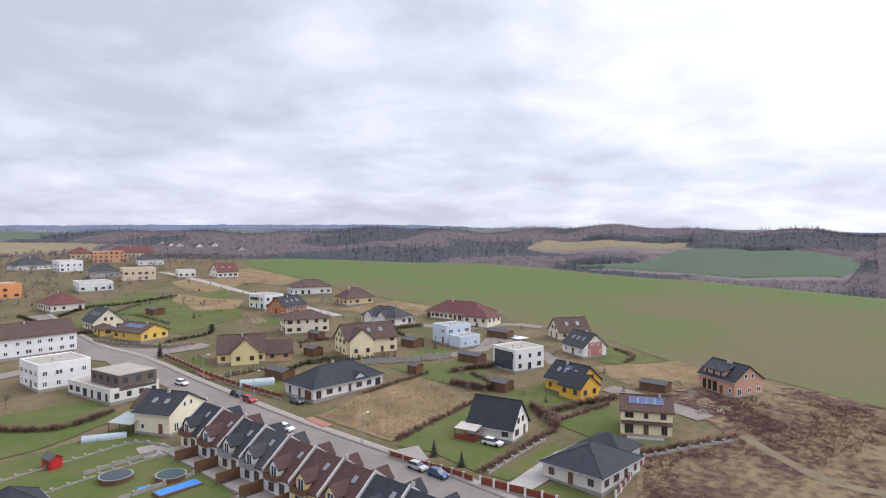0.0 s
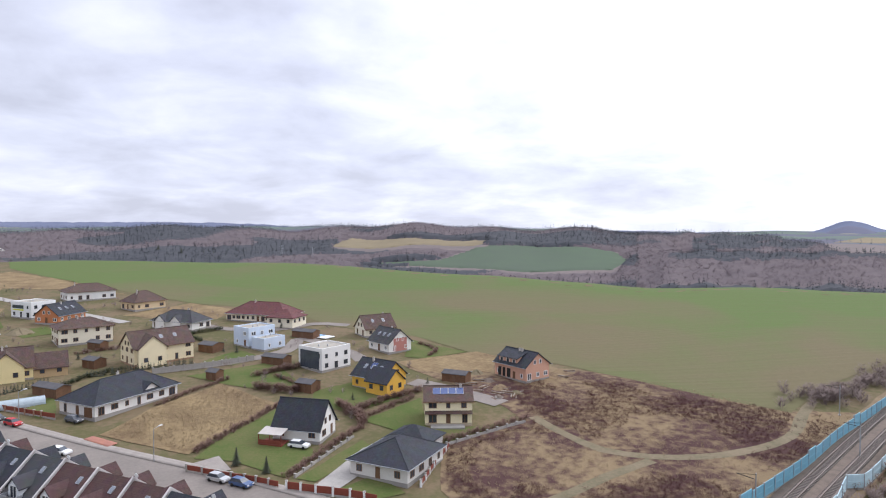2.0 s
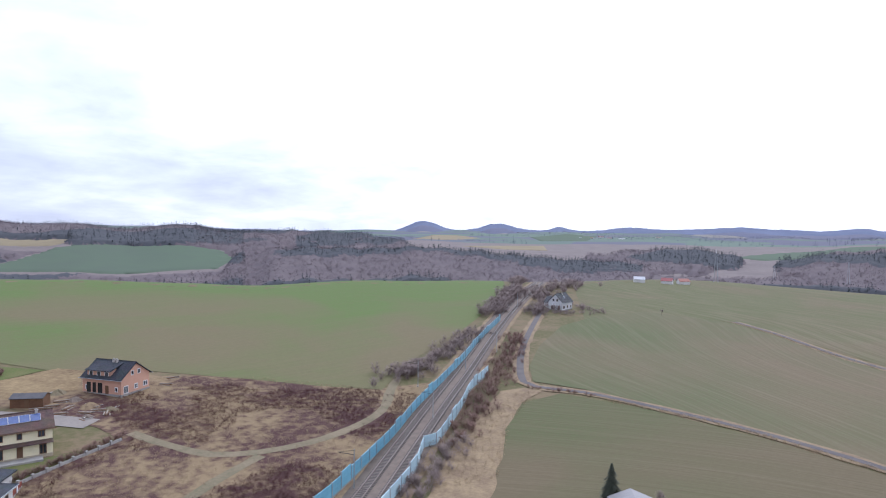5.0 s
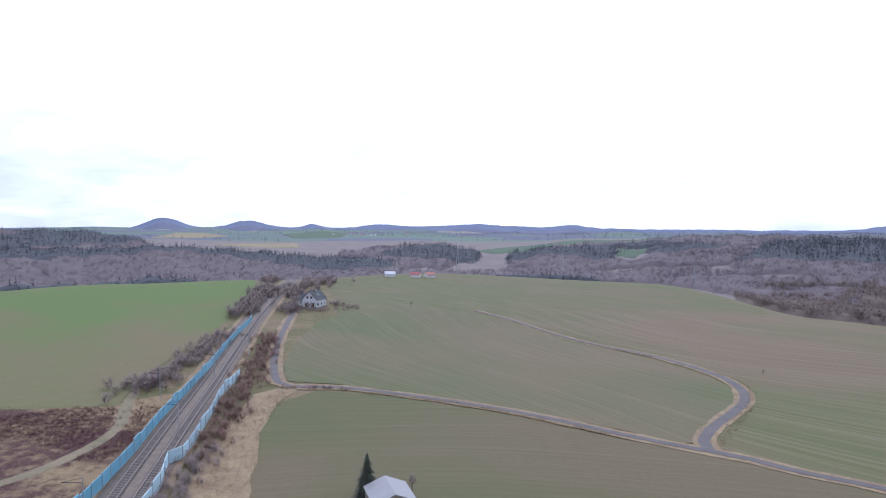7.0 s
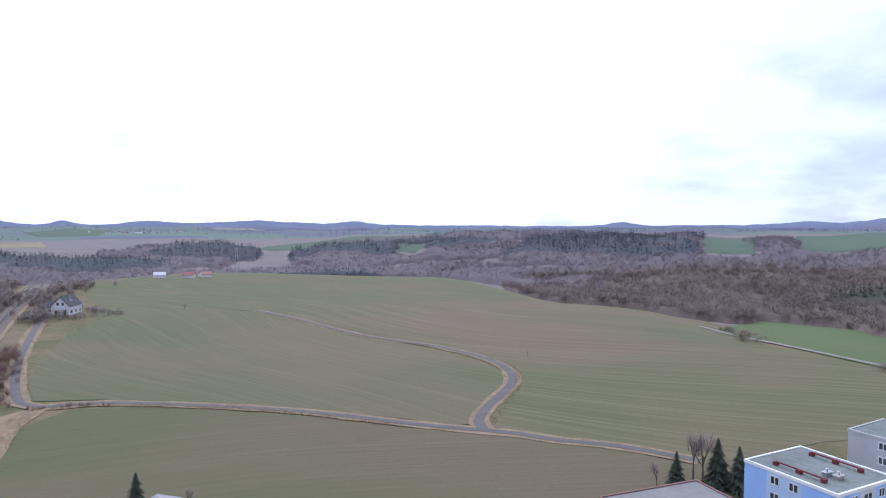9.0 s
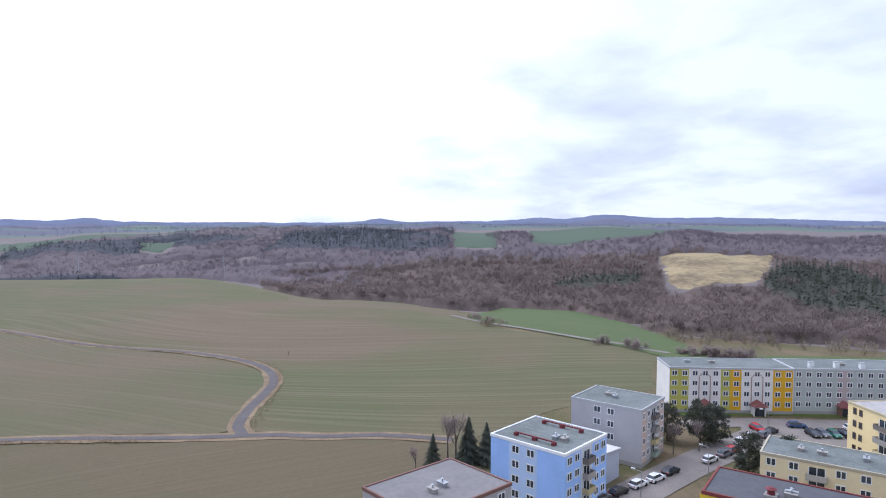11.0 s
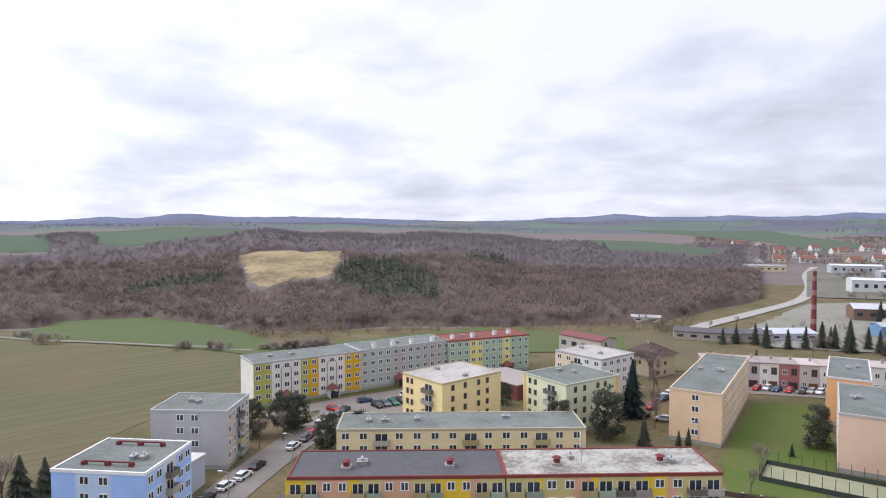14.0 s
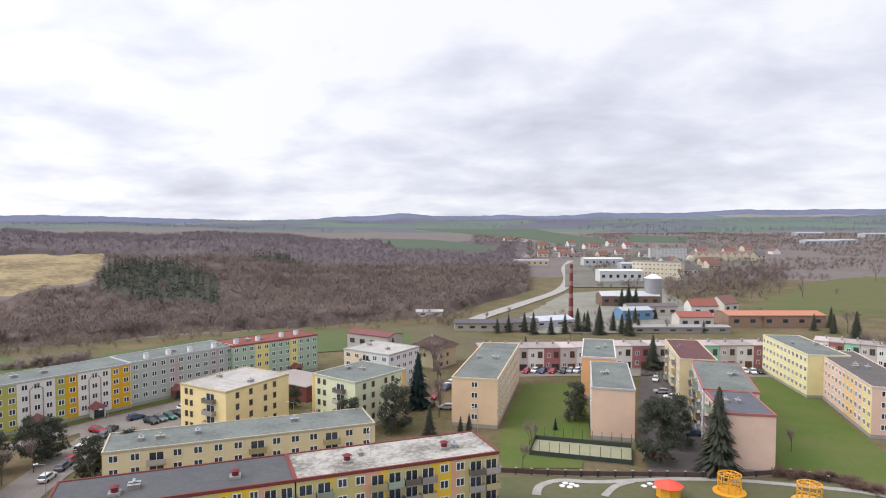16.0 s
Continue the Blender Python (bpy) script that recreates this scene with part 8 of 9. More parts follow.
for x, y, hgt in [(108.2, -92.2, 9), (106.8, -98.6, 8), (105.8, -104.8, 8), (59.6, -133.0, 9), (48.6, -205.2, 13), (47.8, -214.5, 12), (53.9, -208.7, 12), (95.6, -61.5, 9), (120.7, -53.7, 12), (121.7, -52.3, 11), (118.4, -44.0, 6), (11.1, -138.3, 8), (57.0, -128.0, 10), (53.0, -131.0, 9), (36.0, -158.0, 9), (37.5, -166.0, 10), (-75.6, -554.9, 14), (-91.2, -532.2, 14), (-103.8, -513.6, 13), (-144.7, -623.4, 14), (-157.0, -525.0, 12), (-129.6, -480.2, 12), (-134.5, -448.9, 12), (-229.8, -586.9, 16), (-161.4, -470.9, 7), (-113.9, -317.7, 12), (-99.0, -246.3, 14), (-98.0, -255.1, 13), (-43.8, -150.8, 6), (12.0, -128.4, 6), (-6.8, -157.9, 3), (328.9, 120.8, 4), (237.4, -38.6, 2.5), (107.7, 39.1, 5)]:
    bare_tree(x, y, hgt)
for x, y, hgt in [(-132.9, 1133.2, 16), (-95.0, 1096.2, 15), (-61.6, 1100.1, 11), (-46.9, 1091.9, 10), (-80.8, 1098.4, 9)]:
    conifer(x, y, hgt, 0.3, label="dark conifer at the far edge of the field")
for x, y, hgt in [(-562.0, 1181.1, 14), (-532.7, 1140.3, 12), (-450.8, 1173.9, 12), (-314.1, 1143.1, 11), (-310.9, 1169.1, 12), (-120.0, 297.9, 5), (-331.4, 523.1, 8), (-175.5, 331.3, 4), (-110.7, 156.1, 6), (-105.2, 154.0, 5), (49.0, 147.9, 3)]:
    bare_tree(x, y, hgt)

# shrubs and small trees in the village gardens
VILLAGE = [(-331.6, 459.7), (-521.6, 1095.9), (-112.3, 372.5), (-21.9, 297.5), (40.9, 237.6), (49.8, 191.3), (48.7, 164.5), (21.9, 140.8), (9.5, 164.6), (-15.9, 191.5), (-39.0, 198.0), (-45.4, 169.5), (-74.2, 185.6), (-107.4, 228.8), (-155.5, 270.8), (-143.7, 198.2)]


def free_spot(x, y):
    return all((x - a) ** 2 + (y - b) ** 2 > r * r for a, b, r in PLACES) and not near_line(x, y, STREET_LINE, 7)


STREET_LINE = spline(STREET, 5)
sp = scatter(VILLAGE, 75, rng, free_spot)
stuff("garden_shrubs", twig_crowns(sp, rng.uniform(1.0, 3.2, len(sp)), 60, 0.03, rng, 0.0, 0.5), TWIGS, "bare shrubs in the village gardens", "shrubs")
sp = scatter(VILLAGE, 620, rng, free_spot)
stuff("garden_evergreens", needle_crowns(sp, rng.uniform(0.8, 2.6, len(sp)), 120, rng, 0.42, 0.08), NEEDLES, "small evergreens in the village gardens", "shrubs")
FARVILLAGE = [(-339.7, 459.8), (-692.3, 1093.1), (-589.4, 1262.1), (-339.9, 1278.5), (-147.2, 488.9), (-183.2, 432.3), (-158.0, 331.2), (-189.4, 298.1), (-200.8, 271.0)]
sp = scatter(FARVILLAGE, 130, rng, free_spot)
stuff("village_trees", twig_crowns(sp, rng.uniform(4, 9, len(sp)), 52, 0.024, rng), TWIGS_FAR, "bare trees between the far village houses", "trees")
LEFTGARDENS = [(-109.0, 146.3), (-92.6, 158.2), (-74.7, 150.0), (-67.9, 131.4), (-77.3, 120.6), (-88.3, 118.1)]
sp = scatter(LEFTGARDENS, 60, rng, free_spot)
stuff("garden_shrubs_west", twig_crowns(sp, rng.uniform(0.6, 2.0, len(sp)), 60, 0.03, rng, 0.0, 0.6), TWIGS, "bare shrubs in the western gardens", "shrubs")

# ---- row houses, town and industry beyond the estate ----
ROWLINE = [(34.6, -208.8), (-0.9, -219.4), (-8.4, -223.7), (-59.3, -237.1)]
ROW_COLOURS = [(0.36, 0.14, 0.13), (0.55, 0.5, 0.45), (0.74, 0.72, 0.68), (0.30, 0.60, 0.42), (0.72, 0.72, 0.72), (0.40, 0.17, 0.17), (0.55, 0.5, 0.48)]


def town_row(a, b, n, seed):
    a, b = Vector(a), Vector(b)
    w = (b - a).length / n
    rot = math.degrees(math.atan2((b - a).y, (b - a).x))
    for i in range(n):
        c = a + (b - a) * ((i + 0.5) / n)
        away = c.normalized() * 5
        col = ROW_COLOURS[(i * 3 + seed) % 7]
        ob = thing("row_house", c.x + away.x, c.y + away.y, rot, "flat-roofed two-storey row house with coloured plaster", "row house", "coloured row houses")
        wm = plaster("row_%02d_%02d" % (int(col[0] * 99), int(col[1] * 99)), col)
        part("wall", Solid().box(-w / 2, w / 2, -5, 5, -2, 7.4), wm, ob)
        part("roof", Solid().box(-w / 2, w / 2, -5.2, 5.2, 7.4, 7.7), material("row_roof", (0.42, 0.36, 0.34), (0.3, 0.25, 0.24), 0.2, 0.9, per_object=0.3), ob)
        window(ob, "s", -w * 0.22, 4.4, 1.3, 1.5, w, 10)
        window(ob, "s", w * 0.25, 4.2, 1.6, 2.2, w, 10, FRAMEB)
        window(ob, "s", -w * 0.25, 1.2, 1.2, 1.4, w, 10)
        part("garage_door", Solid().box(-1.2, 1.2, -0.06, 0.04, 0, 2.2), WOOD if i % 2 else DARKMETAL, ob, at=pose(w * 0.2, -5, 0))
        part("chimney", Solid().box(-0.3, 0.3, -0.3, 0.3, 7.6, 8.9), CONCRETE, ob, at=pose(w * 0.3, 1, 0))


town_row(ROWLINE[0], ROWLINE[1], 7, 0)
town_row(ROWLINE[2], ROWLINE[3], 9, 2)
town_row(*[(-79.3, -250.8), (-100.8, -242.4)], 5, 4)

ob = thing("factory_chimney", 7.0, -318.6, 0, "tall red and white banded brick factory chimney", "chimney")
for i in range(14):
    part("band", Solid().tube((0, 0, i * 2.05 - (0.5 if i == 0 else 0)), (0, 0, (i + 1) * 2.05), 1.3 - i * 0.04, 1.26 - i * 0.04, 14), material("chimney_red", (0.19, 0.05, 0.05), (0.15, 0.045, 0.045), 0.5, 0.9) if i % 3 else material("chimney_pale", (0.30, 0.14, 0.13), (0.27, 0.16, 0.15), 0.5, 0.9), ob)
ob = thing("grain_silo", -38.7, -398.1, 0, "tall grey corrugated metal silo with a conical roof", "silo")
part("drum", Solid().tube((0, 0, -0.5), (0, 0, 16), 5.2, 5.2, 28), METAL, ob)
part("roof", Solid().tube((0, 0, 16), (0, 0, 18.4), 5.4, 0.8, 28), FRAMEW, ob)
for i in range(6):
    part("ring", Solid().tube((0, 0, 1 + i * 2.6), (0, 0, 1.25 + i * 2.6), 5.28, 5.28, 28), METAL, ob)


def hall(x, y, rot, L, D, h, wall, roof, label, name="industrial_hall", rise=1.2):
    ob = thing(name, x, y, rot, label, "building")
    part("wall", walls_gable(L, D, h, rise, "x", -3), plaster("hall_%02d_%02d_%02d" % tuple(int(c * 99) for c in wall), wall), ob)
    part("roof", roof_gable(L, D, h, rise, 0.3, "x", 0.25), material("sheet_%02d_%02d_%02d" % tuple(int(c * 99) for c in roof), roof, tuple(c * 0.85 for c in roof), 0.2, 0.6, stretch=(4, 0.5, 1)), ob)
    n = max(2, min(6, int(L / 5)))
    for i in range(n):
        part("window", Solid().box(-1.2, 1.2, -0.06, 0.04, h * 0.4, h * 0.7), GLASS, ob, at=pose(-L / 2 + L * (i + 0.5) / n, -D / 2, 0))
    return ob


TR = -166.8
hall(-85.8, -335.0, TR, 46, 16, 5.5, (0.3, 0.2, 0.15), (0.47, 0.19, 0.11), "long hall with a bright orange roof")
hall(-24.0, -394.7, TR, 34, 14, 6, (0.2, 0.13, 0.1), (0.5, 0.5, 0.52), "timber hall with a pale roof", rise=2)
hall(-23.4, -338.6, TR + 10, 16, 10, 5, (0.16, 0.27, 0.42), (0.40, 0.43, 0.46), "blue walled hall with pale roof")
hall(-33.1, -354.9, TR, 26, 9, 5, (0.5, 0.44, 0.38), (0.13, 0.11, 0.11), "low beige hall with dark roof")
hall(17.4, -310.9, TR + 20, 20, 14, 3, (0.5, 0.5, 0.52), (0.5, 0.52, 0.58), "low pale sheet metal hall")
hall(29.5, -296.5, TR, 16, 10, 3.5, (0.45, 0.4, 0.36), (0.11, 0.10, 0.11), "low shed with dark roof")
hall(45.5, -289.7, TR, 26, 9, 3.5, (0.4, 0.36, 0.3), (0.10, 0.09, 0.10), "low shed with a dark roof")
hall(-27.2, -566.0, TR, 36, 16, 9, (0.6, 0.6, 0.6), (0.62, 0.62, 0.64), "white industrial hall with pale roof")
hall(-17.9, -778.6, TR, 46, 18, 8, (0.5, 0.5, 0.52), (0.6, 0.6, 0.62), "pale grey industrial hall")
hall(-52.9, -693.4, TR, 40, 16, 8, (0.4, 0.42, 0.45), (0.45, 0.45, 0.48), "grey industrial hall by the town")
hall(63.6, -768.9, TR, 40, 14, 6, (0.6, 0.5, 0.35), (0.3, 0.3, 0.32), "long low building beside the road")
hall(-58.7, -356.8, TR, 14, 10, 6, (0.7, 0.68, 0.66), (0.25, 0.08, 0.06), "white house with red roof", rise=3)
hall(-73.7, -377.4, TR + 30, 12, 10, 5, (0.6, 0.58, 0.52), (0.2, 0.1, 0.08), "gabled house with brown roof", rise=4)
hall(-49.2, -321.4, TR, 16, 10, 5, (0.6, 0.55, 0.5), (0.3, 0.09, 0.07), "small commercial building with red roof", rise=2)
hall(79.3, -325.1, TR, 14, 5, 2.6, (0.6, 0.58, 0.55), (0.5, 0.48, 0.46), "long low shed at the wood's edge", rise=0.8)
hall(-40.6, -303.6, TR, 44, 7, 2.6, (0.3, 0.28, 0.26), (0.3, 0.28, 0.27), "long row of low garages", rise=0.4)
block(-60.0, -578.5, 161.9, 40.5, 14.0, "beige office building with dark ribbon windows", 16.0, 4, (0.66, 0.58, 0.44), FELT, faces={"s": 12}, name="office_building", group="")
block(-101.4, -871.7, -176.2, 44.9, 14.0, "distant grey apartment building", 16.0, 4, (0.5, 0.5, 0.5), FELT, faces={"s": 10}, name="office_building", group="")
rnd = random.Random(11)
TOWN = [(-96.9, -781.3), (-134.6, -866.9), (-131.6, -736.4), (-182.1, -871.1), (-220.0, -920.1), (-94.1, -654.3), (-78.9, -939.9), (-50.1, -970.7), (14.9, -1018.7), (29.2, -929.4), (40.6, -1014.1), (73.4, -1117.7), (114.1, -1245.8), (-11.6, -1129.5), (-2.2, -1132.0), (-21.3, -933.8), (78.9, -862.4), (60.5, -922.0), (-90.8, -782.7), (-133.7, -782.7), (-186.9, -894.7), (-135.4, -944.3), (-41.5, -1184.5), (-106.2, -1063.0), (-163.2, -1002.2), (-203.1, -1009.4), (-241.0, -1076.7), (-67.1, -1126.0), (27.8, -1201.4), (151.4, -1285.2), (-265.8, -1017.3)]
for i, (tx, ty) in enumerate(TOWN):
    hall(tx, ty, TR + rnd.choice((0, 90, 20)), rnd.uniform(14, 20), 11, rnd.uniform(4, 6), rnd.choice(((0.66, 0.62, 0.56), (0.6, 0.5, 0.4), (0.7, 0.68, 0.66))), rnd.choice(((0.22, 0.095, 0.07), (0.19, 0.09, 0.075), (0.13, 0.115, 0.115))), "distant town house with a tiled roof", "town_house", 4.5)
for i in range(9):
    c = Vector(TOWN[3]) + Vector((math.cos(radians(TR)), math.sin(radians(TR)))) * (i * -9.0 + 20)
    hall(c.x, c.y, TR + 90, 14, 7.5, 8, (0.66, 0.6, 0.45), (0.2, 0.12, 0.11), "distant terraced town house with a brown roof", "town_house", 4)
for i, (tx, ty) in enumerate([(-467.1, -1533.5), (-433.7, -1272.5), (-566.1, -1452.2), (-400.0, -1252.4)]):
    hall(tx, ty, TR, 60, 22, 7, (0.44, 0.45, 0.47), (0.42, 0.43, 0.45), "distant pale factory hall", "factory_hall", 1.5)
# distant villages and farmsteads
for i, (tx, ty) in enumerate([(486.4, 175.0), (473.5, 191.6), (496.2, 166.3), (899.5, -7.0), (886.9, -38.3), (454.8, -236.9), (456.3, -217.3), (2626.2, 1336.9), (2603.1, 1269.8), (2649.2, 1208.9), (2615.6, 1139.5), (2840.1, 1340.5), (2940.6, 1102.8)]):
    hall(tx, ty, 100 + i * 17, (8 if i < 3 else 12) if i < 7 else 26, 6, 2.2, (0.72, 0.70, 0.68), ((0.26, 0.07, 0.07), (0.5, 0.5, 0.52), (0.3, 0.12, 0.09))[i % 3], "distant farm building with pale walls", "farm_building", 1.8)
farm = house(300.2, 163.7, -89.0, 8.0, 11.0, "white farmhouse with a dark roof beside the railway", (0.7, 0.7, 0.7), "grey", "gable", "y", 4.2, 4.0, FRAMEB, skylights=1)
wing(farm, -6, 3, 6, 8, (0.7, 0.7, 0.7), "grey", "gable", "x", 3.2, 2.6, ("s",))
# houses between the blocks
house(50.8, -215.4, 157.0, 11.0, 11.0, "yellow-beige villa with a dark brown hipped roof", (0.5, 0.44, 0.3), "brown", "hip", "x", 7.0, 3.2, FRAMEB)
hall(80.4, -171.5, 160, 18, 13, 4.2, (0.19, 0.06, 0.052), (0.34, 0.29, 0.27), "low link building with red fascia and pale roof", "link_building", 0.3)
hall(79.7, -237.2, 160, 20, 9, 6, (0.45, 0.4, 0.36), (0.19, 0.06, 0.06), "low building with a red roof", "link_building", 1.0)
h = hall(103.8, -72.6, -154, 11, 11, 5.5, (0.42, 0.44, 0.5), (0.6, 0.57, 0.54), "small grey-blue house with pale low roof", "annex_building", 0.5)
hall(101.0, 40.7, 35, 8, 7, 3.0, (0.3, 0.25, 0.2), (0.25, 0.24, 0.24), "garden shed with a grey corrugated roof", "shed", 1.4)

# ---- gardens ----


def fence(pts, height, mat, post_mat, label, step=2.4, plinth=0.35, name="fence"):
    ln = spline(pts, step)
    ob = thing(name, ln[0][0], ln[0][1], 0, label, "fence")
    inv = ob.matrix_basis.inverted()
    for (ax, ay), (bx, by) in zip(ln, ln[1:]):
        m = inv @ pose(ax, ay, ground_z(ax, ay), 0, 0, math.degrees(math.atan2(by - ay, bx - ax)))
        w = math.hypot(bx - ax, by - ay)
        p = part("post", Solid().box(-0.18, 0.18, -0.18, 0.18, -0.3, height + 0.15), post_mat, ob, at=m)
        part("cap", Solid().box(-0.23, 0.23, -0.23, 0.23, height + 0.15, height + 0.23), CONCRETE, p)
        part("base", Solid().box(0.18, w - 0.18, -0.1, 0.1, -0.3, plinth), CONCRETE, ob, at=m)
        part("panel", Solid().box(0.2, w - 0.2, -0.05, 0.05, plinth + 0.02, height), mat, ob, at=m)
    return ob


BRICKPOST = material("brick_post", (0.33, 0.2, 0.13), (0.25, 0.16, 0.12), 2, 0.9)
fence([(-10.5, 125.7), (-4.8, 121.5), (1.6, 117.3), (5.4, 114.2)], 1.3, REDWOOD, CONCRETE, "street fence of red-brown boards between stone posts")
fence([(6.6, 113.3), (11.3, 110.5), (16.7, 107.4), (20.8, 104.1)], 1.6, REDWOOD, FRAMEW, "street fence of red-brown boards between white posts")
fence([(-87.5, 202.2), (-76.6, 191.6), (-66.0, 181.0), (-55.2, 172.0), (-43.9, 163.8), (-40.4, 161.1)], 1.3, REDWOOD, BRICKPOST, "street fence of brown boards between brick posts")
fence([(29.4, 108.6), (33.8, 115.6), (39.6, 124.2)], 1.2, REDWOOD, FRAMEW, "garden fence of boards between white posts")
fence([(-85.4, 218.6), (-91.0, 213.9), (-101.6, 216.3), (-112.3, 218.7), (-122.2, 224.5)], 1.2, material("grey_boards", (0.22, 0.2, 0.18)), BRICKPOST, "low grey fence round the yellow bungalow")
fence([(-24.7, 194.7), (-11.2, 197.9), (2.8, 203.3)], 1.6, CONCRETE, CONCRETE, "grey concrete garden wall")
fence([(39.3, 125.1), (49.9, 129.5), (60.9, 133.6)], 0.7, CONCRETE, CONCRETE, "low grey concrete garden wall")
fence([(8.4, 118.0), (15.2, 126.7), (21.9, 134.9)], 0.6, CONCRETE, CONCRETE, "low grey concrete garden wall")
for k in range(0, 9, 2):
    a = ROW_A + row_way * row_pitch * (k - 1.0)
    gv = Vector((row_way.y, -row_way.x)) if (Vector((row_way.y, -row_way.x)).dot(-ROW_A) > 0) else Vector((-row_way.y, row_way.x))
    fence([tuple(a + gv * 10.5), tuple(a + gv * 24)], 0.8, CONCRETE, CONCRETE, "low grey wall between terrace gardens", 2.7, 0.2)
fence([(-79.6, 114.6), (-70.5, 125.8), (-63.9, 132.9), (-55.6, 130.0)], 0.5, CONCRETE, CONCRETE, "low stone garden kerb wall")
fence([(-69.8, 108.8), (-61.7, 119.3), (-54.4, 127.1), (-50.5, 125.7)], 0.5, CONCRETE, CONCRETE, "low stone garden kerb wall")


def round_pool(x, y, r, label, cover):
    ob = thing("garden_pool", x, y, 0, label, "pool")
    part("wall", Solid().tube((0, 0, -0.3), (0, 0, 0.9), r, r, 28), WOOD, ob)
    part("rim", Solid().tube((0, 0, 0.9), (0, 0, 1.0), r + 0.1, r + 0.1, 28), METAL, ob)
    part("cover", Solid().tube((0, 0, 1.0), (0, 0, 1.04), r - 0.15, r - 0.15, 28), material("pool_cover_%d" % int(cover[2] * 99), cover, rough=0.5), ob)


round_pool(-59.3, 115.7, 2.8, "round garden pool with timber rim under a dark cover", (0.05, 0.06, 0.075))
round_pool(-49.5, 116.2, 2.6, "round garden pool under a dark green cover", (0.04, 0.07, 0.065))
ob = thing("rectangular_pool", -46.4, 111.7, row_rot + 90, "long rectangular pool with bright blue cover", "pool")
part("basin", Solid().box(-4, 4, -1.5, 1.5, -0.3, 0.5), WOOD, ob)
part("cover", Solid().box(-3.8, 3.8, -1.3, 1.3, 0.5, 0.56), material("blue_cover", (0.05, 0.22, 0.62), (0.04, 0.18, 0.5), 1, 0.4), ob)
ob = thing("tarpaulin", -52.4, 111.7, 20, "small bright blue tarpaulin on the lawn", "tarpaulin")
part("sheet", Solid().slab([(-1.2, -0.9, 0.25), (1.2, -0.8, 0.3), (1.0, 0.9, 0.5), (-1.0, 0.8, 0.35)], 0.25), material("blue_cover", (0.05, 0.22, 0.62)), ob)
for tx, ty, tr, tl in ((3.1, 221.7, -50, "flat blue and white pool cover on the lawn"), (25.9, 230.2, -50, "flat blue and white pool cover on the lawn")):
    ob = thing("pool_cover", tx, ty, tr, tl, "pool cover")
    part("sheet", Solid().box(-4, 0, -2.5, 2.5, 0.1, 0.35), material("pale_blue_cover", (0.2, 0.42, 0.66), rough=0.4), ob)
    part("slab", Solid().box(0.02, 4, -2.6, 2.6, 0.05, 0.3), FRAMEW, ob)


def shed(x, y, rot, L, D, h, wall, roof, label, name="garden_shed"):
    ob = thing(name, x, y, rot, label, "shed")
    part("wall", walls_gable(L, D, h, 0.7, "x", -0.4), wall, ob)
    part("roof", roof_gable(L, D, h, 0.7, 0.25, "x", 0.1), roof, ob)
    part("door", Solid().box(-0.45, 0.45, -0.05, 0.03, 0.05, min(1.9, h - 0.1)), FRAMEB, ob, at=pose(0, -D / 2, 0))
    return ob


DARKROOF = material("shed_felt", (0.10, 0.095, 0.10), (0.07, 0.068, 0.07), 0.5, 0.9)
shed(-74.1, 121.1, -30, 3.0, 2.2, 2.0, material("red_paint", (0.5, 0.03, 0.03), rough=0.6), DARKROOF, "small red garden shed with white door")
for sx, sy, sl_, sd, lab in ((-8.0, 185.4, 3.5, 3, "brown timber garden shed"), (-123.2, 275.8, 8, 5, "shed with solar panels on its roof"), (-46.1, 181.0, 9, 4, "open timber carport with dark roof"), (-41.6, 206.3, 5, 4, "brown timber garden shed"), (8.9, 197.9, 8, 4, "brown timber carport beside the lane"), (15.5, 169.4, 5, 4, "timber garden shelter with grey roof"), (-10.4, 218.4, 6, 5, "dark timber pergola with blue-grey roof"), (55.7, 168.3, 7, 4, "weathered timber store of firewood"), (20.5, 231.2, 9, 4, "brown timber carport beside the villa"), (-45.0, 228.7, 6, 3, "brown garden shelter beside the drive")):
    shed(sx, sy, -42, sl_, sd, 2.3, WOOD, DARKROOF, lab)


def greenhouse(x, y, rot, L, r, label):
    ob = thing("greenhouse", x, y, rot, label, "greenhouse")
    s = Solid()
    n = 9
    for i in range(n):
        a, b = math.pi * i / n, math.pi * (i + 1) / n
        s.add([(-L / 2, r * math.cos(a), r * math.sin(a)), (L / 2, r * math.cos(a), r * math.sin(a)), (L / 2, r * math.cos(b), r * math.sin(b)), (-L / 2, r * math.cos(b), r * math.sin(b))], [(0, 1, 2, 3)])
    s.add([(-L / 2, r * math.cos(math.pi * i / n), r * math.sin(math.pi * i / n)) for i in range(n + 1)], [tuple(range(n + 1))])
    s.add([(L / 2, r * math.cos(math.pi * i / n), r * math.sin(math.pi * i / n)) for i in range(n + 1)], [tuple(range(n, -1, -1))])
    part("cover", s, material("greenhouse_sheet", (0.34, 0.40, 0.43), (0.27, 0.32, 0.35), 0.8, 0.25, spec=0.6), ob)
    for k in range(6):
        x0 = -L / 2 + L * k / 5
        for i in range(n):
            pass
        rib = Solid().box(x0 - 0.04, x0 + 0.04, -r - 0.03, -r + 0.03, 0, 0.3).box(x0 - 0.04, x0 + 0.04, r - 0.03, r + 0.03, 0, 0.3)
        part("foot", rib, METAL, ob)


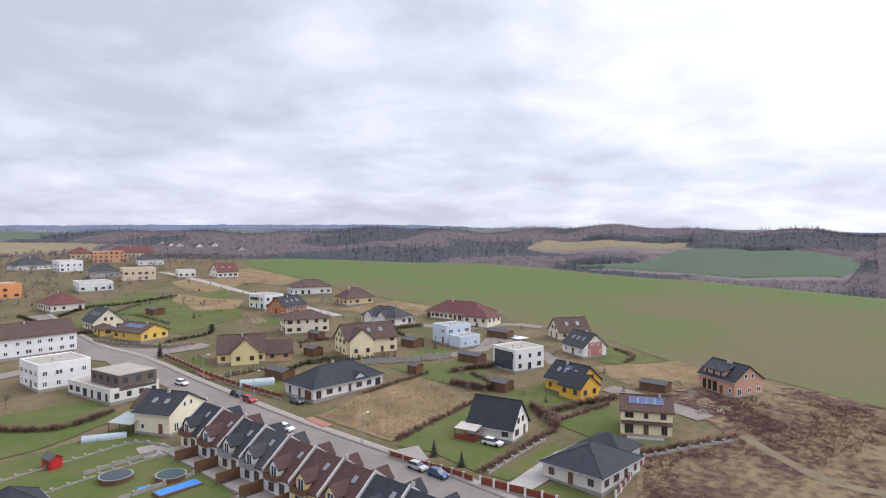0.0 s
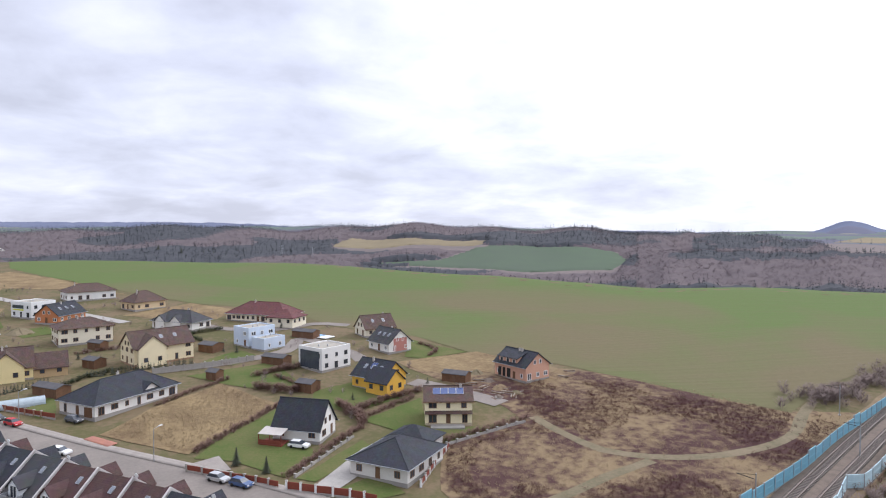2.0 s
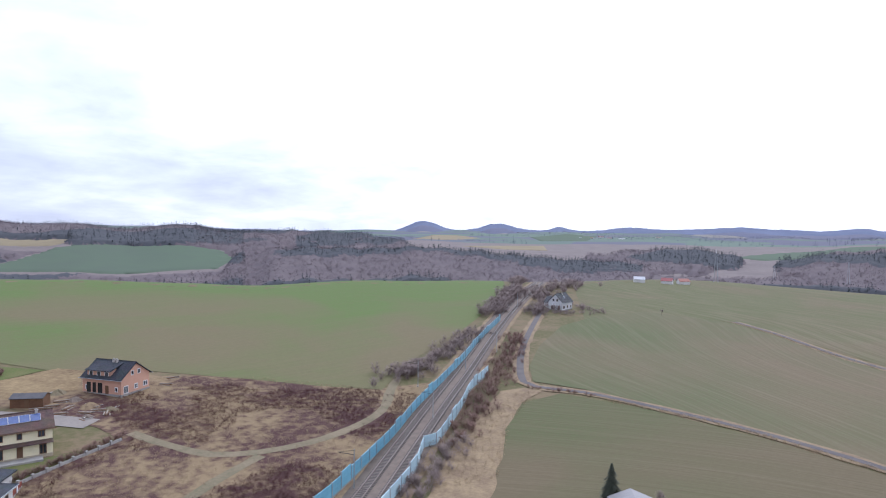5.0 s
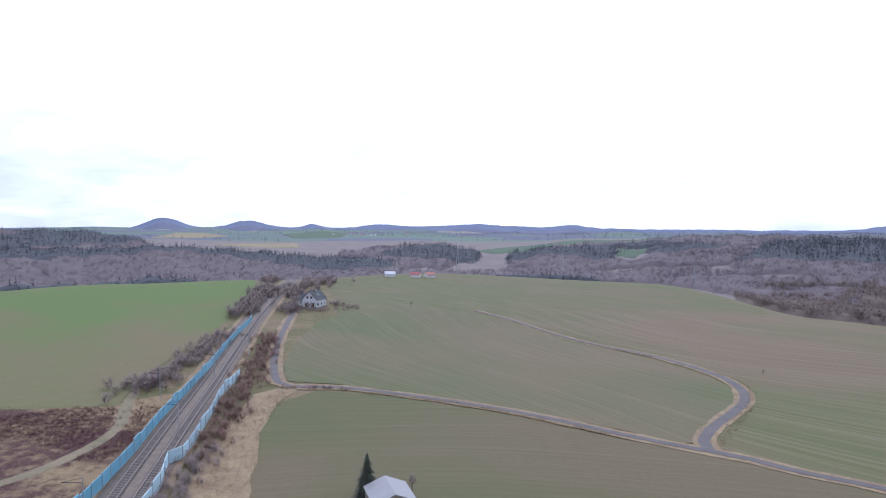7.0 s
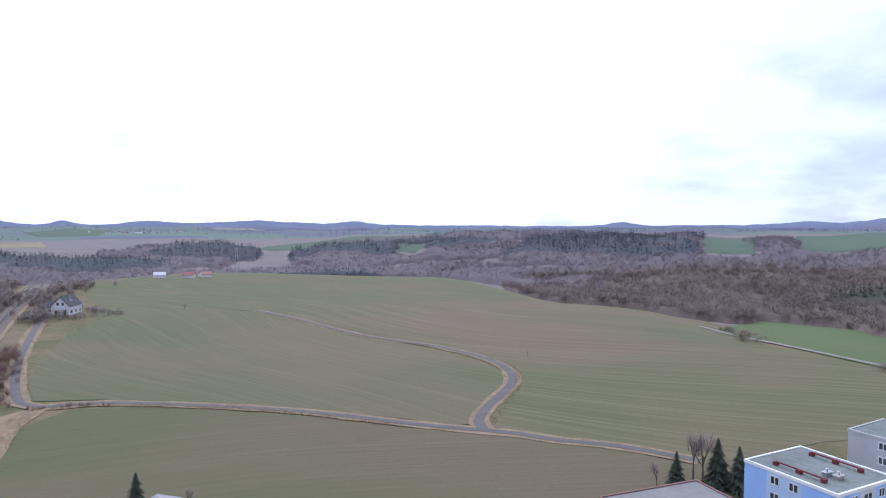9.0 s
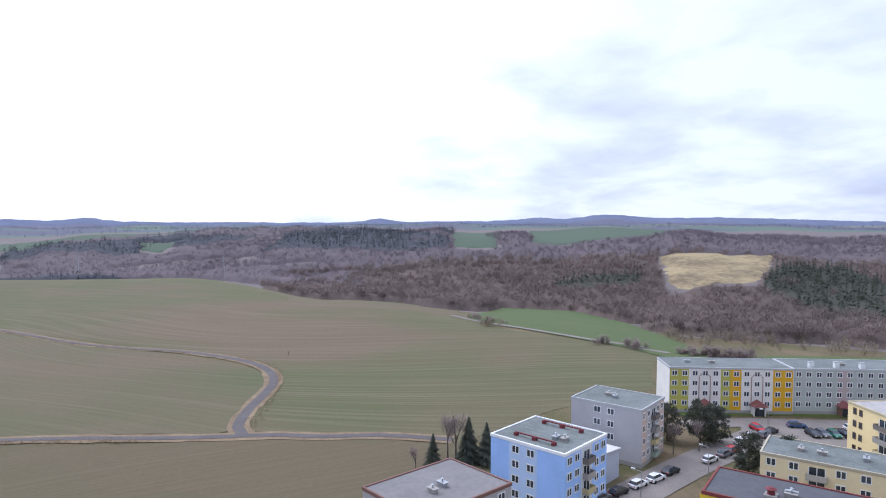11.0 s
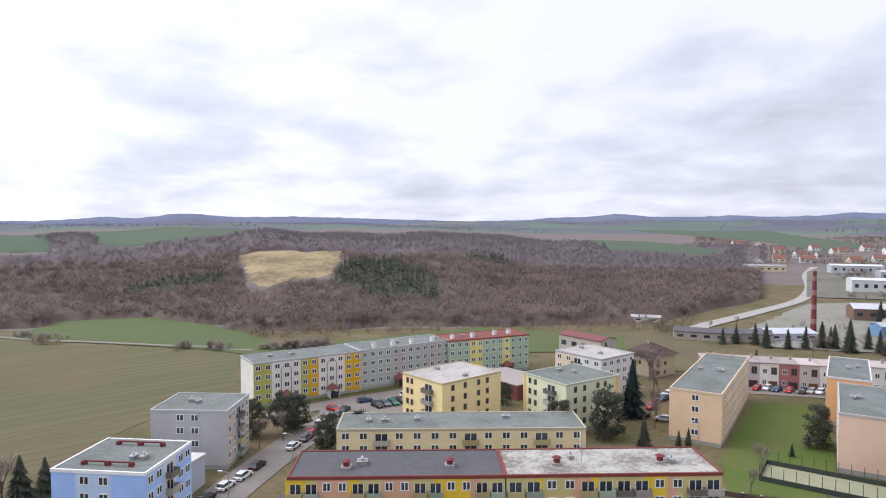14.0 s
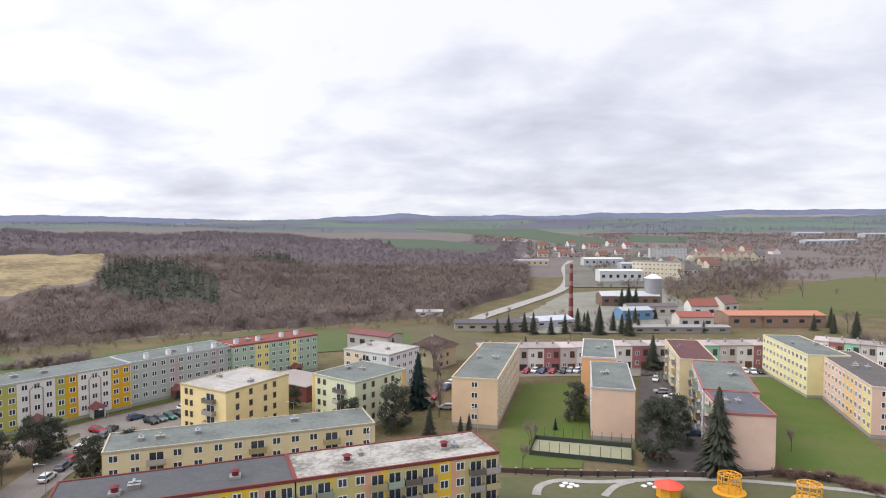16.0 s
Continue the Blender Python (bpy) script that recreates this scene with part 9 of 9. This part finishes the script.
greenhouse(-71.5, 135.1, 22, 8.5, 1.2, "arched pool enclosure of clear plastic sheet")
greenhouse(-50.3, 173.5, 20, 9, 1.8, "arched greenhouse of pale plastic sheet")
patch("terrace_pad", [(-62.5, 130.0), (-58.1, 132.9), (-52.7, 128.5), (-55.8, 125.2), (-59.4, 125.7)], PAVING, 0.2, "paved garden terrace", "terrace", 6)
# building site
rnd = random.Random(4)
for i, (sx, sy) in enumerate([(58.8, 164.5), (61.9, 166.8), (61.1, 160.9), (56.1, 160.9), (64.8, 157.9), (65.3, 154.9), (62.3, 154.9), (65.7, 151.7), (57.9, 157.9), (55.9, 164.5), (86.4, 164.5), (91.1, 169.2)]):
    ob = thing("timber_stack", sx, sy, rnd.uniform(-60, 60), "untidy stack of boards and rubble", "timber stack", "building materials")
    for k in range(5):
        part("board", Solid().box(-1.6, 1.6, -0.12, 0.12, 0, 0.16), WOOD if k % 2 else material("old_boards", (0.3, 0.25, 0.2), (0.22, 0.19, 0.16), 1, 0.9), ob, at=pose(rnd.uniform(-0.3, 0.3), (k - 2) * 0.3, 0.16 * (k % 3), 0, 0, rnd.uniform(-12, 12)))

# heaps of rubble, boards and brick beside the unfinished house
def heap(x, y, r, h, mat, label, name="rubble_heap"):
    ob = thing(name, x, y, 0, label, "heap", "building site heaps")
    rr, s, n = random.Random(int(x * 9 + y)), Solid(), 14
    s.v = [(0, 0, h)]
    for k, f in ((0.45, 0.62), (1.0, -0.1)):
        s.v += [(r * k * rr.uniform(0.75, 1.2) * math.cos(2 * math.pi * i / n), r * k * rr.uniform(0.75, 1.2) * math.sin(2 * math.pi * i / n), h * f * rr.uniform(0.7, 1.2) if f > 0 else -0.2) for i in range(n)]
    s.f = [(0, 1 + i, 1 + (i + 1) % n) for i in range(n)] + [(1 + i, 1 + n + i, 1 + n + (i + 1) % n, 1 + (i + 1) % n) for i in range(n)]
    part("mound", s, mat, ob)
    for i in range(4):
        a, q = rr.uniform(0, 6.28), r * rr.uniform(0.2, 1.1)
        part("board", Solid().box(-rr.uniform(0.5, 1.4), rr.uniform(0.5, 1.4), -0.12, 0.12, 0, 0.08), WOOD if i % 2 else CONCRETE, ob, at=pose(q * math.cos(a), q * math.sin(a), max(0.1, h * (1 - q / r) * 0.8), rr.uniform(-12, 12), rr.uniform(-12, 12), rr.uniform(0, 180)))
    return ob


for hx, hy, hr, hh, hm in ((64.8, 158.8, 2.6, 1.3, VERGE), (67.3, 153.9, 2.2, 0.9, DIRT), (64.5, 165.9, 2.0, 1.0, GRAVEL), (63.7, 174.0, 2.4, 1.2, DIRT), (61.5, 152.0, 1.8, 0.8, GRAVEL), (-75.8, 259.1, 5.0, 2.0, DIRT)):
    heap(hx, hy, hr, hh, hm, "heap of soil, broken brick and boards on rough ground")

# ---- playground and court ----
court = thing("sports_court", 0.6, -140.7, 177, "small fenced sports court with sandy floor", "sports court")
part("floor", Solid().box(-10.5, 10.5, -5, 5, -0.1, 0.16), material("court_sand", (0.30, 0.29, 0.19), (0.25, 0.25, 0.16), 0.3, 0.95), court)
GREENM = material("green_steel", (0.03, 0.07, 0.05), rough=0.6)
for i in range(11):
    for sy in (-5, 5):
        part("post", Solid().tube((-10.5 + 2.1 * i, sy, 0), (-10.5 + 2.1 * i, sy, 3.2), 0.06, 0.06, 6), GREENM, court)
for sy in (-5, 5):
    part("board", Solid().box(-10.5, 10.5, sy - 0.05, sy + 0.05, 0.1, 1.1), material("dark_boards", (0.05, 0.06, 0.05), rough=0.8), court)
for sx in (-10.5, 10.5):
    part("board", Solid().box(sx - 0.05, sx + 0.05, -5, 5, 0.1, 1.1), material("dark_boards", (0.05, 0.06, 0.05)), court)
YELLOWM = material("yellow_paint", (0.72, 0.36, 0.03), (0.66, 0.32, 0.03), 0.6, 0.5)
for cx, cy in ((-26.2, -125.4), (-39.1, -123.9)):
    ob = thing("climbing_drum", cx, cy, 0, "yellow round climbing frame on a disc base", "play equipment")
    part("base", Solid().tube((0, 0, 0), (0, 0, 0.3), 2.9, 2.9, 24), YELLOWM, ob)
    ring = Solid()
    for zz in (1.2, 2.4, 3.4):
        for i in range(20):
            a, b = 2 * math.pi * i / 20, 2 * math.pi * (i + 1) / 20
            ring.tube((2.0 * math.cos(a), 2.0 * math.sin(a), zz), (2.0 * math.cos(b), 2.0 * math.sin(b), zz), 0.1, 0.1, 5)
    part("hoop", ring, YELLOWM, ob)
    for i in range(10):
        a = 2 * math.pi * i / 10
        part("post", Solid().tube((2.0 * math.cos(a), 2.0 * math.sin(a), 0.3), (2.0 * math.cos(a), 2.0 * math.sin(a), 3.4), 0.12, 0.12, 6), YELLOWM, ob)
        part("spoke", Solid().tube((0, 0, 3.6), (2.0 * math.cos(a), 2.0 * math.sin(a), 3.4), 0.07, 0.07, 5), YELLOWM, ob)
ob = thing("play_house", -15.0, -120.9, 0, "yellow octagonal play house with an orange-red roof", "play equipment")
part("wall", Solid().tube((0, 0, 0), (0, 0, 2.2), 2.1, 2.1, 8), YELLOWM, ob)
part("roof", Solid().tube((0, 0, 2.2), (0, 0, 3.3), 2.7, 0.15, 8), material("orange_roof", (0.72, 0.09, 0.05), (0.66, 0.08, 0.05), 0.6, 0.5), ob)
for i, (sx, sy) in enumerate([(3.4, -122.6), (2.2, -122.4), (2.5, -121.0), (1.3, -121.8), (3.9, -121.2), (-11.1, -124.6), (-12.3, -125.9), (-13.1, -124.5)]):
    ob = thing("stepping_stone", sx, sy, i * 20, "round pale stepping stone in the grass", "stepping stone", "stepping stones")
    part("disc", Solid().tube((0, 0, 0), (0, 0, 0.25), 0.55, 0.55, 12), FRAMEW, ob)
fence([(16.1, -125.1), (3.5, -126.5), (-12.6, -129.6), (-28.7, -132.9), (-39.7, -136.6), (-48.5, -133.0)], 1.1, material("rusty_mesh", (0.11, 0.075, 0.06), rough=0.9), DARKMETAL, "low brown mesh fence along the playground", 3.0, 0.15)
hedge([(-41.6, -136.2), (-47.0, -134.3), (-52.7, -129.4)], 1.6, TWIGS_RED, "brown leafless hedge by the playground", 0.6, 0.4, 40)
hedge([(-3.4, -153.8), (-11.0, -153.9)], 2.0, TWIGS_RED, "reddish bushes at the foot of the wall", 0.5, 0.4, 40, "bushes")

# lamp posts
for lx, ly in [(93.2, -94.8), (106.1, -125.6), (41.4, -170.7), (88.4, -74.6), (24.2, -146.7), (67.7, -140.9), (-76.7, -204.6), (-66.8, 178.8), (-16.7, 131.4), (-47.9, 162.5)]:
    ob = thing("street_lamp", lx, ly, 40, "slim grey street lamp with a curved arm", "street lamp", "street lamps")
    part("pole", Solid().tube((0, 0, -0.2), (0, 0, 6.5), 0.09, 0.06, 7), METAL, ob)
    part("arm", Solid().tube((0, 0, 6.45), (1.3, 0, 6.8), 0.05, 0.05, 6), METAL, ob)
    part("lamp_head", Solid().box(1.1, 1.8, -0.14, 0.14, 6.72, 6.9), FRAMEW, ob)
# roof aerial and vents on the nearest blocks
for rx, ry in [(33.6, -97.9)]:
    ob = thing("roof_aerial", rx, ry, 0, "thin steel aerial mast with small dishes", "aerial", z=11.9)
    part("pole", Solid().tube((0, 0, 0), (0, 0, 5), 0.05, 0.04, 6), METAL, ob)
    for k in (2.6, 3.4, 4.2):
        part("dish", Solid().tube((0.1, 0, k), (0.22, 0, k), 0.3, 0.42, 10), FRAMEW, ob)
for i, (rx, ry) in enumerate([(63.5, -76.1), (50.3, -85.1), (36.4, -94.5), (22.8, -103.8)]):
    ob = thing("roof_ventilator", rx, ry, 30, "red painted roof ventilator on a square base", "ventilator", "red ventilators", z=11.9)
    part("base", Solid().box(-0.8, 0.8, -0.8, 0.8, 0, 0.35), CONCRETE, ob)
    part("drum", Solid().tube((0, 0, 0.35), (0, 0, 1.1), 0.5, 0.5, 12), material("red_steel", (0.3, 0.03, 0.035)), ob)
    part("hood", Solid().tube((0, 0, 1.1), (0, 0, 1.35), 0.8, 0.3, 12), material("red_steel", (0.3, 0.03, 0.035)), ob)

for x, y, hgt in [(38.0, -282.3, 7), (33.5, -286.3, 8), (8.8, -289.1, 9), (-1.0, -294.4, 10), (-12.2, -300.0, 9), (-23.2, -299.6, 7), (-51.2, -303.1, 6), (-19.7, -373.8, 12), (-23.7, -379.5, 14), (-27.8, -380.5, 12), (-101.6, -322.4, 8), (-112.1, -332.8, 10), (-112.0, -303.2, 12)]:
    conifer(x, y, hgt, 0.3, label="dark spruce beside the industrial yards")
for x, y, hgt in [(6.0, -275.8, 9), (1.4, -283.7, 8), (-35.3, -299.4, 8), (-53.4, -401.6, 10), (-62.4, -431.8, 11), (-72.0, -449.6, 11), (-81.1, -461.7, 10), (-93.2, -478.5, 10), (-105.3, -492.5, 10), (47.7, -312.6, 6), (39.1, -333.8, 6), (-102.8, -441.4, 8), (-89.0, -363.9, 6), (-99.1, -347.0, 8), (-72.5, -331.9, 7), (-81.0, -325.5, 7), (41.4, -183.9, 11), (45.3, -196.9, 12), (48.8, -208.0, 11)]:
    bare_tree(x, y, hgt, "leafless tree among the yards")
for i, (sx, sy) in enumerate([(117.3, -153.7), (114.6, -159.6), (111.3, -164.8), (107.9, -171.5), (104.5, -178.2), (100.5, -184.3), (96.4, -192.0), (93.5, -196.8)]):
    ob = thing("roof_box", sx, sy, -116, "small pale ventilation box on the roof", "roof vent", "pale roof boxes", z=11.85)
    part("box", Solid().box(-0.6, 0.6, -0.5, 0.5, 0, 1.5), FRAMEW, ob)
    part("lid", Solid().box(-0.7, 0.7, -0.6, 0.6, 1.5, 1.6), METAL, ob)
